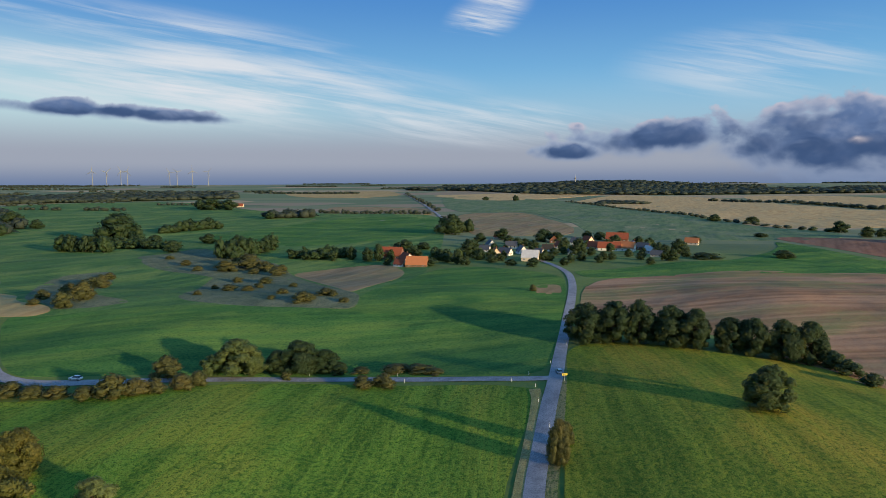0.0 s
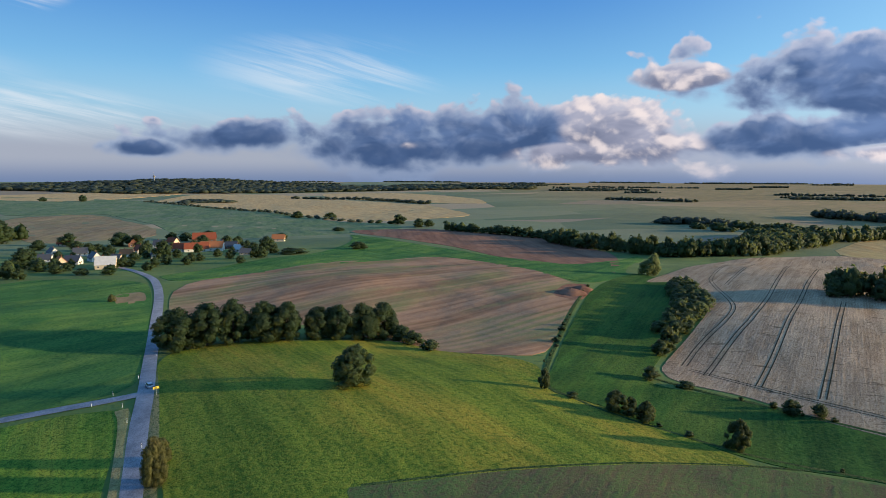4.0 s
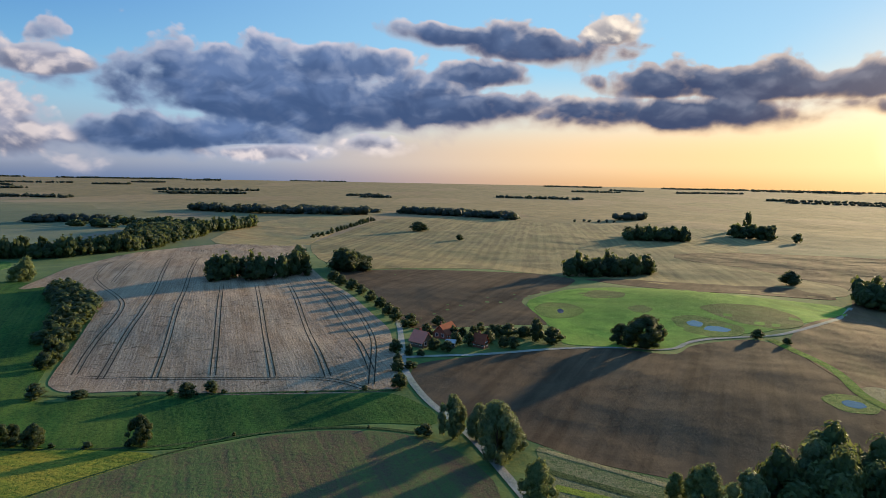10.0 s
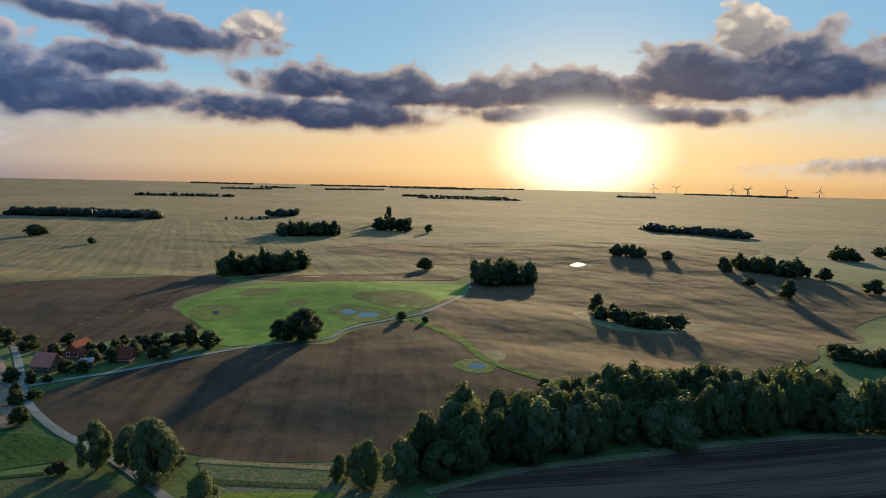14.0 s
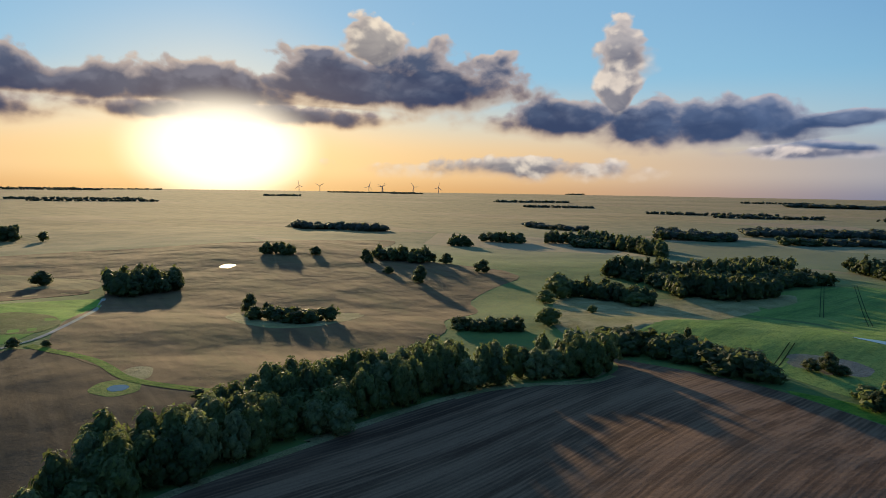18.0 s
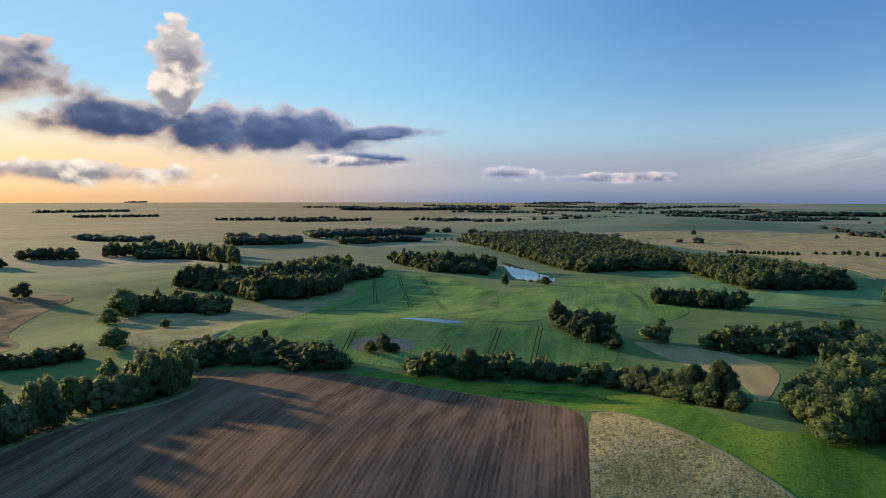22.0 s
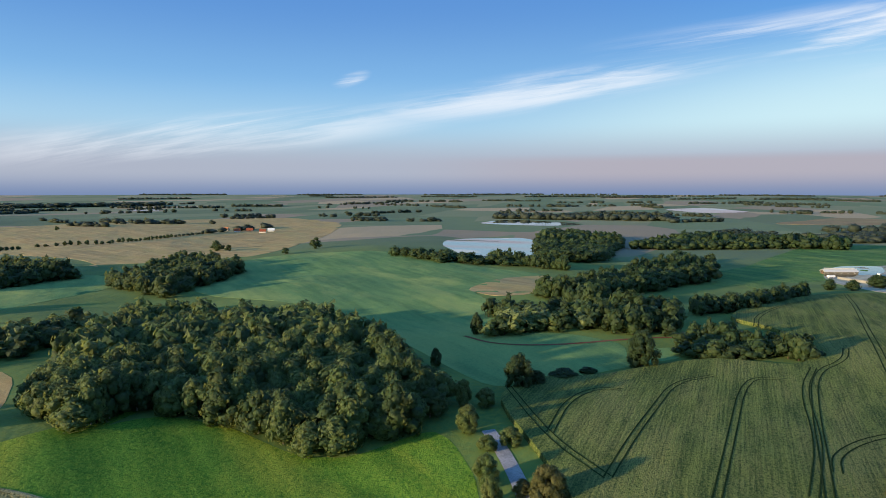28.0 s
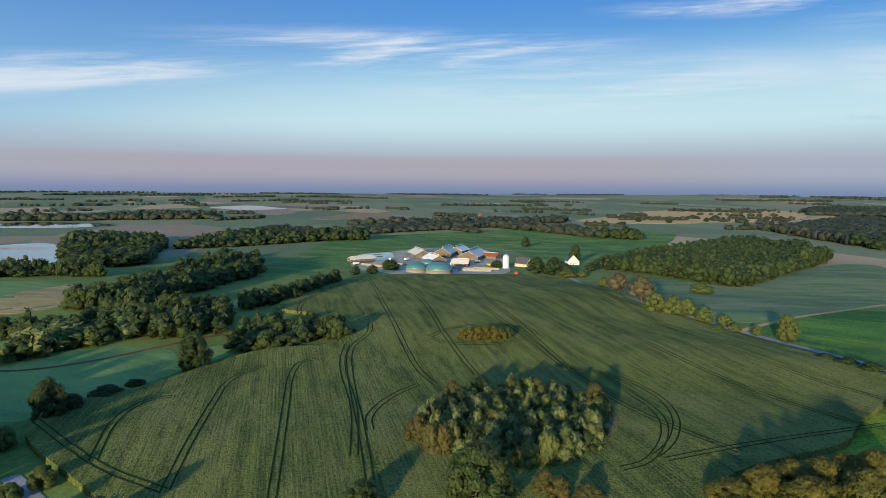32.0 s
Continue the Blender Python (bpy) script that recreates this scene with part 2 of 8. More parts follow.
def finish(T, colour, rough=0.8, bump=None, strength=0.4, dist=0.3, spec=0.3, metal=0.0, roll=None, rise=0.0):
    b = T.node("BsdfPrincipled")
    T.put(b.inputs["Base Color"], colour if not isinstance(colour, tuple) else (*colour, 1)[:4])
    T.put(b.inputs["Roughness"], rough)
    b.inputs["Specular IOR Level"].default_value = spec
    b.inputs["Metallic"].default_value = metal
    if bump is not None:
        n = T.node("Bump")
        n.inputs["Strength"].default_value, n.inputs["Distance"].default_value = strength, dist
        T.put(n.inputs["Height"], bump)
        if roll is not None:
            wide = T.node("Bump")
            wide.inputs["Strength"].default_value, wide.inputs["Distance"].default_value = 1.0, rise
            T.put(wide.inputs["Height"], roll)
            T.put(n.inputs["Normal"], wide.outputs[0])
        T.put(b.inputs["Normal"], n.outputs[0])
    T.put(T.node("OutputMaterial").inputs[0], b.outputs[0])
    return b


def turned(T, at, degrees):
    n = T.node("VectorRotate", rotation_type="Z_AXIS")
    T.put(n.inputs["Vector"], at)
    n.inputs["Angle"].default_value = radians(degrees)
    return n.outputs[0]


def land(name, dark, light, other, rows=None, patches=0.5, fleck=0.5, bump=0.35, sheen=0.25, size=1.0, rough=0.95, spec=0.07, deep=0.4, swell=1.0, blot=0.0):
    """A field: broad patches, middle mottling, fine tufts; rows = (degrees, spacing in metres, strength)."""
    T, at = material(name)
    # extra blue in each colour makes up for missing hazy skylight
    dark, light, other = ((c[0], c[1], c[2] + 0.07 * c[1]) for c in (dark, light, other))
    broad = T.noise(T.scaled(turned(T, at, rows[0] if rows else 40.0), 1.6, 0.6, 1.0), 0.017 / size, 6.0, 0.62, 0.4)
    mid = T.noise(T.scaled(turned(T, at, rows[0]), 1.5, 0.22, 1.0) if rows else at, 0.09 / size, 5.0, 0.6)
    fine = T.noise(at, 0.8 / size, 5.0, 0.65)
    c = T.mix(T.step(mid, 0.3, 0.7), dark, light)
    c = T.mix(T.math("MULTIPLY", T.step(broad, 0.44, 0.62), patches), c, other)
    tuft = T.noise(at, 2.6 / size, 3.0, 0.6)
    relief = T.math("MULTIPLY_ADD", tuft, 0.45, fine)
    if rows:
        deg, gap, amount = rows
        flow = turned(T, at, deg)
        w = T.node("TexWave", wave_type="BANDS", bands_direction="X")
        T.put(w.inputs["Vector"], flow)
        w.inputs["Scale"].default_value = 0.314 / gap
        w.inputs["Distortion"].default_value, w.inputs["Detail"].default_value, w.inputs["Detail Scale"].default_value = 0.5, 2.0, 0.3
        streak = T.noise(T.scaled(flow, 1.0, 0.025, 1.0), 0.5 / gap, 4.0, 0.72)
        lines = T.math("MULTIPLY_ADD", w.outputs["Fac"], 0.12, T.math("MULTIPLY", streak, 1.06))
        c = T.mix(T.math("MULTIPLY", T.step(lines, 0.56, 0.76), amount), c, light)
        c = T.mix(T.math("MULTIPLY", T.step(lines, 0.60, 0.44), amount * 0.7), c, dark)
        relief = T.math("MULTIPLY_ADD", lines, amount * 0.8, relief)
    c = T.mix(T.math("MULTIPLY", T.step(fine, 0.40, 0.66), fleck * 0.6), c, T.mix(0.5, light, other))
    c = T.mix(T.math("MULTIPLY", T.step(fine, 0.5, 0.36), fleck), c, dark)
    if blot:
        spot = T.noise(T.scaled(turned(T, at, rows[0]), 0.35, 1.0, 1.0), 0.30, 4.0, 0.62, 0.5)
        c = T.mix(T.math("MULTIPLY", T.step(spot, 0.60, 0.68), blot), c, tuple(v * 0.42 for v in dark))
    c = T.mix(T.math("MULTIPLY", T.step(tuft, 0.48, 0.36), fleck * 0.9), c, tuple(v * 0.55 for v in dark))
    c = T.mix(T.math("MULTIPLY", T.step(tuft, 0.55, 0.68), fleck * 0.6), c, tuple(min(1.0, v * 1.25) for v in light))
    finish(T, c, rough, relief, bump, deep, spec, 0.0, T.noise(at, 0.022, 3.0, 0.45), swell * 3.4)


land("meadow", (0.035, 0.10, 0.008), (0.135, 0.255, 0.016), (0.28, 0.285, 0.022), (7, 2.2, 0.6), 0.85, 0.75, 0.9)
land("meadow_gold", (0.05, 0.104, 0.008), (0.18, 0.235, 0.014), (0.34, 0.25, 0.022), (5, 2.8, 0.55), 0.9, 0.7, 0.8)
# lush green, darkened to hold the terrain's shade over the valley
land("meadow_lush_shaded", (0.0121, 0.0504, 0.0094), (0.0437, 0.121, 0.0148), (0.1143, 0.1614, 0.0189), (62, 2.5, 0.45), 0.75, 0.6, 0.8)
land("meadow_lime", (0.12, 0.24, 0.018), (0.26, 0.42, 0.03), (0.20, 0.27, 0.03), None, 0.5, 0.45, 0.6)
land("pasture", (0.0317, 0.1037, 0.0293), (0.1037, 0.2074, 0.0488), (0.2196, 0.2745, 0.061), (35, 7.0, 0.45), 0.85, 0.7, 0.9, 0.0, 1.0, 0.95, 0.07, 0.4, 1.7)
land("meadow_bright", (0.04, 0.116, 0.0064), (0.132, 0.24, 0.0112), (0.264, 0.28, 0.016), (35, 5.0, 0.4), 0.85, 0.55, 0.7)
land("crop_green", (0.0202, 0.0896, 0.0202), (0.0728, 0.1848, 0.0336), (0.1792, 0.2688, 0.0392), (72, 12.0, 0.65), 0.85, 0.7, 0.9, 0.0, 0.8, 0.95, 0.07, 0.4, 1.7)
land("crop_cool", (0.088, 0.172, 0.055), (0.158, 0.262, 0.078), (0.26, 0.31, 0.085), (40, 8.0, 0.35), 0.85, 0.3, 0.4)
land("crop_lush", (0.066, 0.138, 0.026), (0.185, 0.29, 0.048), (0.26, 0.32, 0.065), (20, 3.0, 0.35), 0.6, 0.6, 0.9, 0.0, 1.0, 0.95, 0.07, 0.5, 2.6)
land("grass_dull", (0.083, 0.1389, 0.0582), (0.1658, 0.2262, 0.0874), (0.2352, 0.2408, 0.131), (20, 9.0, 0.3), 0.6, 0.35, 0.4)
land("tilled", (0.21, 0.14, 0.065), (0.35, 0.25, 0.125), (0.24, 0.22, 0.085), (25, 6.0, 0.45), 0.6, 0.35, 0.35)
land("tilled_tan", (0.215, 0.112, 0.055), (0.44, 0.255, 0.135), (0.20, 0.205, 0.065), (86, 7.0, 0.7), 0.95, 0.25, 0.35, 0.0, 1.6)
land("tilled_green", (0.1275, 0.0808, 0.0467), (0.1062, 0.1403, 0.0357), (0.0723, 0.1487, 0.0298), (66, 2.2, 0.65), 0.7, 0.5, 0.6)
land("plough", (0.064, 0.040, 0.021), (0.128, 0.083, 0.043), (0.165, 0.115, 0.06), (112, 5.0, 0.65), 0.5, 0.16, 0.3)
land("plough_furrow", (0.070, 0.037, 0.020), (0.225, 0.130, 0.070), (0.13, 0.082, 0.045), (16, 1.5, 0.85), 0.35, 0.15, 0.35)
land("plough_red", (0.169, 0.0806, 0.0468), (0.299, 0.156, 0.0884), (0.26, 0.156, 0.0845), (30, 6.0, 0.4), 0.4, 0.3, 0.4)
land("stubble", (0.3024, 0.2016, 0.0784), (0.4928, 0.3472, 0.1344), (0.3696, 0.3024, 0.1008), (20, 8.0, 0.3), 0.6, 0.35, 0.4)
land("wheat", (0.42, 0.2625, 0.0945), (0.609, 0.42, 0.168), (0.504, 0.357, 0.1575), (15, 9.0, 0.2), 0.5, 0.2, 0.25)
land("stubble_grey", (0.24, 0.156, 0.078), (0.56, 0.41, 0.235), (0.27, 0.18, 0.115), (68, 1.3, 0.6), 0.5, 0.75, 0.8, 0.0, 1.0, 0.95, 0.07, 0.4, 1.0, 0.75)
land("stubble_green", (0.185, 0.127, 0.042), (0.345, 0.252, 0.080), (0.21, 0.177, 0.047), (96, 9.0, 0.9), 0.6, 0.3, 0.4, 0.0, 1.0, 1.0, 0.28)
# olive tan warmed so the colour holds some golden low-sun haze
land("tan_hazed", (0.112, 0.061, 0.022), (0.21, 0.116, 0.042), (0.13, 0.098, 0.027), (118, 10.0, 0.4), 0.7, 0.3, 0.4, 0.0, 1.0, 1.0, 0.30, 0.4, 1.8)
land("rough", (0.0556, 0.104, 0.026), (0.161, 0.189, 0.0572), (0.272, 0.221, 0.117), None, 0.6, 0.8, 1.0)
land("rough_pale", (0.195, 0.163, 0.0585), (0.416, 0.338, 0.15), (0.221, 0.234, 0.052), None, 0.5, 0.65, 0.8)
land("weedy", (0.15, 0.125, 0.036), (0.56, 0.40, 0.15), (0.19, 0.21, 0.045), None, 0.5, 0.75, 1.0, 0.0, 2.0, 0.95, 0.07, 0.9)
land("reed", (0.07, 0.10, 0.06), (0.21, 0.225, 0.13), (0.11, 0.15, 0.06), None, 0.7, 1.0, 1.0, 0.0, 1.3, 0.95, 0.1, 0.9)
land("marsh_brown", (0.07, 0.075, 0.022), (0.22, 0.18, 0.075), (0.10, 0.15, 0.03), None, 0.7, 1.0, 1.0, 0.0, 1.6)
land("maize", (0.025, 0.056, 0.014), (0.150, 0.188, 0.040), (0.255, 0.245, 0.078), (-86, 1.1, 0.8), 0.6, 0.7, 1.0, 0.0, 0.55, 0.95, 0.07, 0.6, 2.2)
land("rush", (0.10, 0.165, 0.02), (0.23, 0.295, 0.04), (0.21, 0.18, 0.055), None, 0.8, 0.9, 1.0)
land("rush_brown", (0.13, 0.125, 0.028), (0.28, 0.245, 0.075), (0.15, 0.20, 0.03), None, 0.8, 0.9, 1.0)
land("pit_floor", (0.15, 0.13, 0.09), (0.32, 0.28, 0.20), (0.14, 0.17, 0.06), None, 0.5, 0.8, 0.8)
land("earth_red", (0.13, 0.0455, 0.026), (0.221, 0.091, 0.052), (0.156, 0.078, 0.039), None, 0.4, 0.3, 0.3)
land("asphalt", (0.145, 0.145, 0.1508), (0.29, 0.2857, 0.2857), (0.377, 0.3625, 0.348), None, 0.5, 0.7, 0.15, 0.0, 0.35, 0.7, 0.3, 0.1, 0.0)
land("gravel", (0.272, 0.248, 0.192), (0.464, 0.432, 0.336), (0.272, 0.304, 0.16), None, 0.6, 0.5, 0.4, 0.0, 0.4)
land("soil_dark", (0.03, 0.024, 0.014), (0.06, 0.047, 0.028), (0.04, 0.045, 0.014), None, 0.4, 0.4, 0.3)
land("ditch_weeds", (0.018, 0.045, 0.012), (0.06, 0.105, 0.024), (0.10, 0.11, 0.03), None, 0.6, 1.0, 1.0, 0.0, 1.0)
# near-black green: shade inside the wheel gaps, painted on flat strips
land("wheel_gap_shade", (0.012, 0.024, 0.004), (0.028, 0.045, 0.008), (0.03, 0.04, 0.01), None, 0.4, 0.6, 0.3)


def far_land():
    """Open country: a patchwork of far fields over rough meadow, with distance haze mixed into the crop colours."""
    T, at = material("open_country")
    flat = T.scaled(at, 0.0024, 0.0058, 0.0)
    v = T.node("TexVoronoi", feature="F1")
    T.put(v.inputs["Vector"], turned(T, flat, 12))
    v.inputs["Scale"].default_value = 1.0
    pick = T.node("SeparateColor")
    T.put(pick.inputs[0], v.outputs["Color"])
    ramp = T.node("ValToRGB")
    ramp.color_ramp.interpolation = "CONSTANT"
    # paler, bluer crop colours: distance haze is painted into them
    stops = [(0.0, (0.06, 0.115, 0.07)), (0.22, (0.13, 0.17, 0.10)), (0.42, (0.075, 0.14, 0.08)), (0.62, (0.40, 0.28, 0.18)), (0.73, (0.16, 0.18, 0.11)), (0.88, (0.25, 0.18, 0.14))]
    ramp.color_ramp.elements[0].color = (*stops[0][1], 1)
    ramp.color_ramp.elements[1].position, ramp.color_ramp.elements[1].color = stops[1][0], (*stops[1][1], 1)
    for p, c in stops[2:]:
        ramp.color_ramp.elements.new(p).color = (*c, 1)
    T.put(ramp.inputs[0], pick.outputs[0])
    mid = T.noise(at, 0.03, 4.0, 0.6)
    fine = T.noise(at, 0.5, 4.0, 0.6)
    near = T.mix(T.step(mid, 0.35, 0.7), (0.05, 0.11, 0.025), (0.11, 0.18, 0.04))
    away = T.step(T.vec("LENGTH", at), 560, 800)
    # warm tan towards the sun stands in for golden haze
    sun_haze = T.step(T.vec("DOT_PRODUCT", at, tuple(heading(118, 0))), 200, 1200)
    hazed_crops = T.mix(T.math("MULTIPLY", sun_haze, 0.75), ramp.outputs[0], T.mix(T.step(mid, 0.35, 0.65), (0.25, 0.128, 0.042), (0.41, 0.215, 0.080)))
    c = T.mix(away, near, hazed_crops)
    c = T.mix(T.math("MULTIPLY", T.step(fine, 0.35, 0.65), 0.4), c, (0.15, 0.17, 0.02))
    finish(T, c, 1.0, fine, 0.5, 0.5, 0.42, 0.0, T.noise(at, 0.012, 4.0, 0.5), 3.0)


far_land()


def water():
    T, at = material("water")
    finish(T, (0.02, 0.03, 0.03), 0.04, T.noise(at, 0.8, 3.0), 0.04, 0.1, 0.9)


water()


def foliage(name, dark, light, other, wood=False):
    T, at = material(name)
    isle = T.node("NewGeometry").outputs["Random Per Island"]
    each = T.node("ObjectInfo").outputs["Random"]
    c = T.mix(isle, dark, light)
    c = T.mix(T.math("MULTIPLY", T.step(T.noise(at, 0.16, 2.0), 0.45, 0.7), 0.8), c, other)
    c = T.mix(T.math("MULTIPLY", each, 0.35), c, other)
    # noise paints dark gaps and bright flecks among leaves into the colour
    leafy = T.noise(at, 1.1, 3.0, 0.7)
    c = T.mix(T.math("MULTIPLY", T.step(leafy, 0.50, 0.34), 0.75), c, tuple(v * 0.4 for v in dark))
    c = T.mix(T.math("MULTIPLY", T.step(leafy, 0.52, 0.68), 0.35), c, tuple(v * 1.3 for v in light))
    d, tr, mx = T.node("BsdfPrincipled"), T.node("BsdfTranslucent"), T.node("MixShader")
    d.inputs["Roughness"].default_value, d.inputs["Specular IOR Level"].default_value = 0.62, 0.4
    n = T.node("Bump")
    n.inputs["Strength"].default_value, n.inputs["Distance"].default_value = 0.7, 0.6
    T.put(n.inputs["Height"], leafy)
    T.put(d.inputs["Normal"], n.outputs[0])
    T.put(d.inputs["Base Color"], c)
    T.put(tr.inputs[0], T.mix(0.5, c, (0.25, 0.25, 0.07)))
    mx.inputs[0].default_value = 0.56
    T.put(mx.inputs[1], d.outputs[0])
    T.put(mx.inputs[2], tr.outputs[0])
    T.put(T.node("OutputMaterial").inputs[0], mx.outputs[0])


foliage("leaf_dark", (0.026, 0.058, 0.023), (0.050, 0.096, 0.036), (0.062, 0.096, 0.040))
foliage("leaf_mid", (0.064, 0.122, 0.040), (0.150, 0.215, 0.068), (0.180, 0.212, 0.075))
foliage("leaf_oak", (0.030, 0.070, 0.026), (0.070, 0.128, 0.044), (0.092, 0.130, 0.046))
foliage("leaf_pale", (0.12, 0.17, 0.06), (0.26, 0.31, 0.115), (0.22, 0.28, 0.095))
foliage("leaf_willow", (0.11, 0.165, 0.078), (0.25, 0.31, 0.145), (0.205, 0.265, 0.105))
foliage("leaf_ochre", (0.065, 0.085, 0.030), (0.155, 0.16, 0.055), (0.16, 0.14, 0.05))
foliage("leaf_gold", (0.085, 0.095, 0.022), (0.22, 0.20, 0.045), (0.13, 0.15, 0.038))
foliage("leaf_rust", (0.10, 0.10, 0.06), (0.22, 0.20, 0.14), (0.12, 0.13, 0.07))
# leaves paled and blued: haze over far woods is put into the colour
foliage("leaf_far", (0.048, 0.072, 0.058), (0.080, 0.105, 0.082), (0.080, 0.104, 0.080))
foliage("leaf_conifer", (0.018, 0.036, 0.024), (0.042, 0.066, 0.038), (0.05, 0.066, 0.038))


def plain(name, colour, rough=0.7, vary=0.25, scale=1.5, metal=0.0, spec=0.4, bump=0.15):
    T, at = material(name)
    n = T.noise(at, scale, 4.0, 0.6)
    c = T.mix(T.math("MULTIPLY", T.step(n, 0.3, 0.7), vary), colour, tuple(v * 0.55 for v in colour))
    c = T.mix(T.math("MULTIPLY", T.node("ObjectInfo").outputs["Random"], vary * 0.6), c, tuple(v * 0.75 for v in colour))
    finish(T, c, rough, n, bump, 0.05, spec, metal)


plain("bark", (0.10, 0.078, 0.055), 0.9, 0.5, 3.0)
plain("bark_pale", (0.34, 0.30, 0.24), 0.9, 0.5, 3.0)
plain("render_white", (0.74, 0.71, 0.66), 0.85, 0.2)
plain("render_cream", (0.62, 0.52, 0.38), 0.85, 0.2)
plain("brick_red", (0.20, 0.09, 0.06), 0.85, 0.35)
plain("tile_red", (0.30, 0.085, 0.045), 0.85, 0.35, 0.8, 0.0, 0.1)
plain("tile_orange", (0.44, 0.17, 0.075), 0.85, 0.3, 0.8, 0.0, 0.1)
plain("tile_pink", (0.84, 0.26, 0.17), 0.85, 0.2, 0.8, 0.0, 0.1)
plain("slate", (0.075, 0.078, 0.088), 0.6, 0.3, 0.8)
plain("sheet_grey", (0.58, 0.57, 0.55), 0.75, 0.35, 0.4, 0.0, 0.15)
plain("sheet_white", (0.74, 0.74, 0.73), 0.7, 0.25, 0.4, 0.0, 0.2)
# dark shed walls: the shadow on them is put into this colour
plain("shed_wall_shade", (0.13, 0.12, 0.10), 0.85, 0.4, 0.8)
plain("dome_teal", (0.05, 0.17, 0.19), 0.4, 0.15, 0.3, 0.0, 0.5)
plain("concrete", (0.27, 0.26, 0.245), 0.85, 0.3, 0.7)
# white turbines painted grey, with backlit shade and haze in the colour
plain("turbine_hazed_grey", (0.20, 0.21, 0.22), 0.5, 0.1)
plain("timber", (0.16, 0.10, 0.06), 0.85, 0.4, 1.2)
plain("window_dark", (0.03, 0.035, 0.045), 0.15, 0.1, 1.0, 0.0, 0.8, 0.0)
plain("paint_white", (0.80, 0.80, 0.80), 0.4, 0.05, 1.0)
plain("paint_silver", (0.55, 0.56, 0.58), 0.3, 0.05, 1.0, 0.5)
plain("rubber", (0.02, 0.02, 0.02), 0.8, 0.1)
plain("paint_red", (0.45, 0.05, 0.03), 0.5, 0.15)
plain("paint_yellow", (0.62, 0.48, 0.05), 0.5, 0.15)

# ---------------------------------------------------------------- ground
# rolling ground: x, y, rise, and the two half-widths of each swell
SWELLS = [
    (88.0, 165.0, 9.0, 62.0, 55.0), (-140.0, 330.0, 8.0, 150.0, 70.0), (250.0, 330.0, 5.0, 130.0, 90.0),
    (430.0, 80.0, 5.0, 120.0, 150.0), (330.0, -130.0, 7.0, 110.0, 80.0), (20.0, -175.0, 7.0, 90.0, 60.0),
    (10.0, -320.0, 11.0, 100.0, 45.0), (-120.0, -150.0, 6.0, 70.0, 50.0), (-230.0, -40.0, 5.0, 90.0, 90.0),
    (-360.0, 130.0, 8.0, 130.0, 120.0), (500.0, -500.0, 8.0, 200.0, 120.0), (-560.0, -300.0, 8.0, 200.0, 160.0),
]
RIDGES = [(800.0, 3050.0, 34.0, 700.0, 260.0), (-1180.0, 2500.0, 16.0, 560.0, 200.0), (2100.0, 2500.0, 16.0, 500.0, 300.0), (-2900.0, 2600.0, 22.0, 700.0, 600.0), (-700.0, -1500.0, 26.0, 300.0, 260.0)]


def height(x, y):
    """Height of the ground at x, y (numbers or arrays)."""
    x, y = np.asarray(x, float), np.asarray(y, float)
    r = np.hypot(x, y)
    z = sum(a * np.exp(-((x - u) / p) ** 2 - ((y - v) / q) ** 2) for u, v, a, p, q in SWELLS)
    z = z + 2.2 * np.sin(x / 97 + 0.4 * np.sin(y / 140)) * np.cos(y / 83 + 1.0) + 2.2 * np.sin(x / 260 + 1.3) * np.sin(y / 310 + 0.4)
    z = z + 2.2 * np.clip(1.45 - r / 550, 0.25, 1.0) * np.sin(x / 31 + 1.4 * np.sin(y / 67)) * np.cos(y / 38 + 0.8 * np.sin(x / 59)) + 0.4 * np.sin(x / 19 + y / 29)
    z = z * np.clip(1.0 - (r - 900) / 1800, 0.0, 1.0)
    far = np.clip((r - 1800) / 3100, 0.0, 1.0)
    z = z + sum(a * np.exp(-((x - u) / p) ** 2 - ((y - v) / q) ** 2) for u, v, a, p, q in RIDGES)
    return z + 34 * far * far * (3 - 2 * far)



def mesh_of(name, verts, faces, mat):
    me = bpy.data.meshes.new(name)
    me.from_pydata([tuple(v) for v in verts], [], faces)
    me.materials.append(MATS[mat])
    me.update()
    return me


def quads_mesh(name, verts, quads, mat, smooth=False):
    """Fast mesh from an (n, 3) and an (m, 4) or (m, 3) array."""
    me = bpy.data.meshes.new(name)
    verts, quads = np.asarray(verts, np.float32), np.asarray(quads, np.int32)
    k = quads.shape[1]
    me.vertices.add(len(verts))
    me.vertices.foreach_set("co", verts.ravel())
    me.loops.add(quads.size)
    me.loops.foreach_set("vertex_index", quads.ravel())
    me.polygons.add(len(quads))
    me.polygons.foreach_set("loop_start", np.arange(0, quads.size, k, dtype=np.int32))
    if smooth:
        me.polygons.foreach_set("use_smooth", np.ones(len(quads), bool))
    me.materials.append(MATS[mat])
    me.update(calc_edges=True)
    me.validate()
    return me


SPOKES = 300
RINGS = np.concatenate([[0.0], 40 * 1.032 ** np.arange(0, 153)])
RINGS = RINGS[RINGS < 4900]


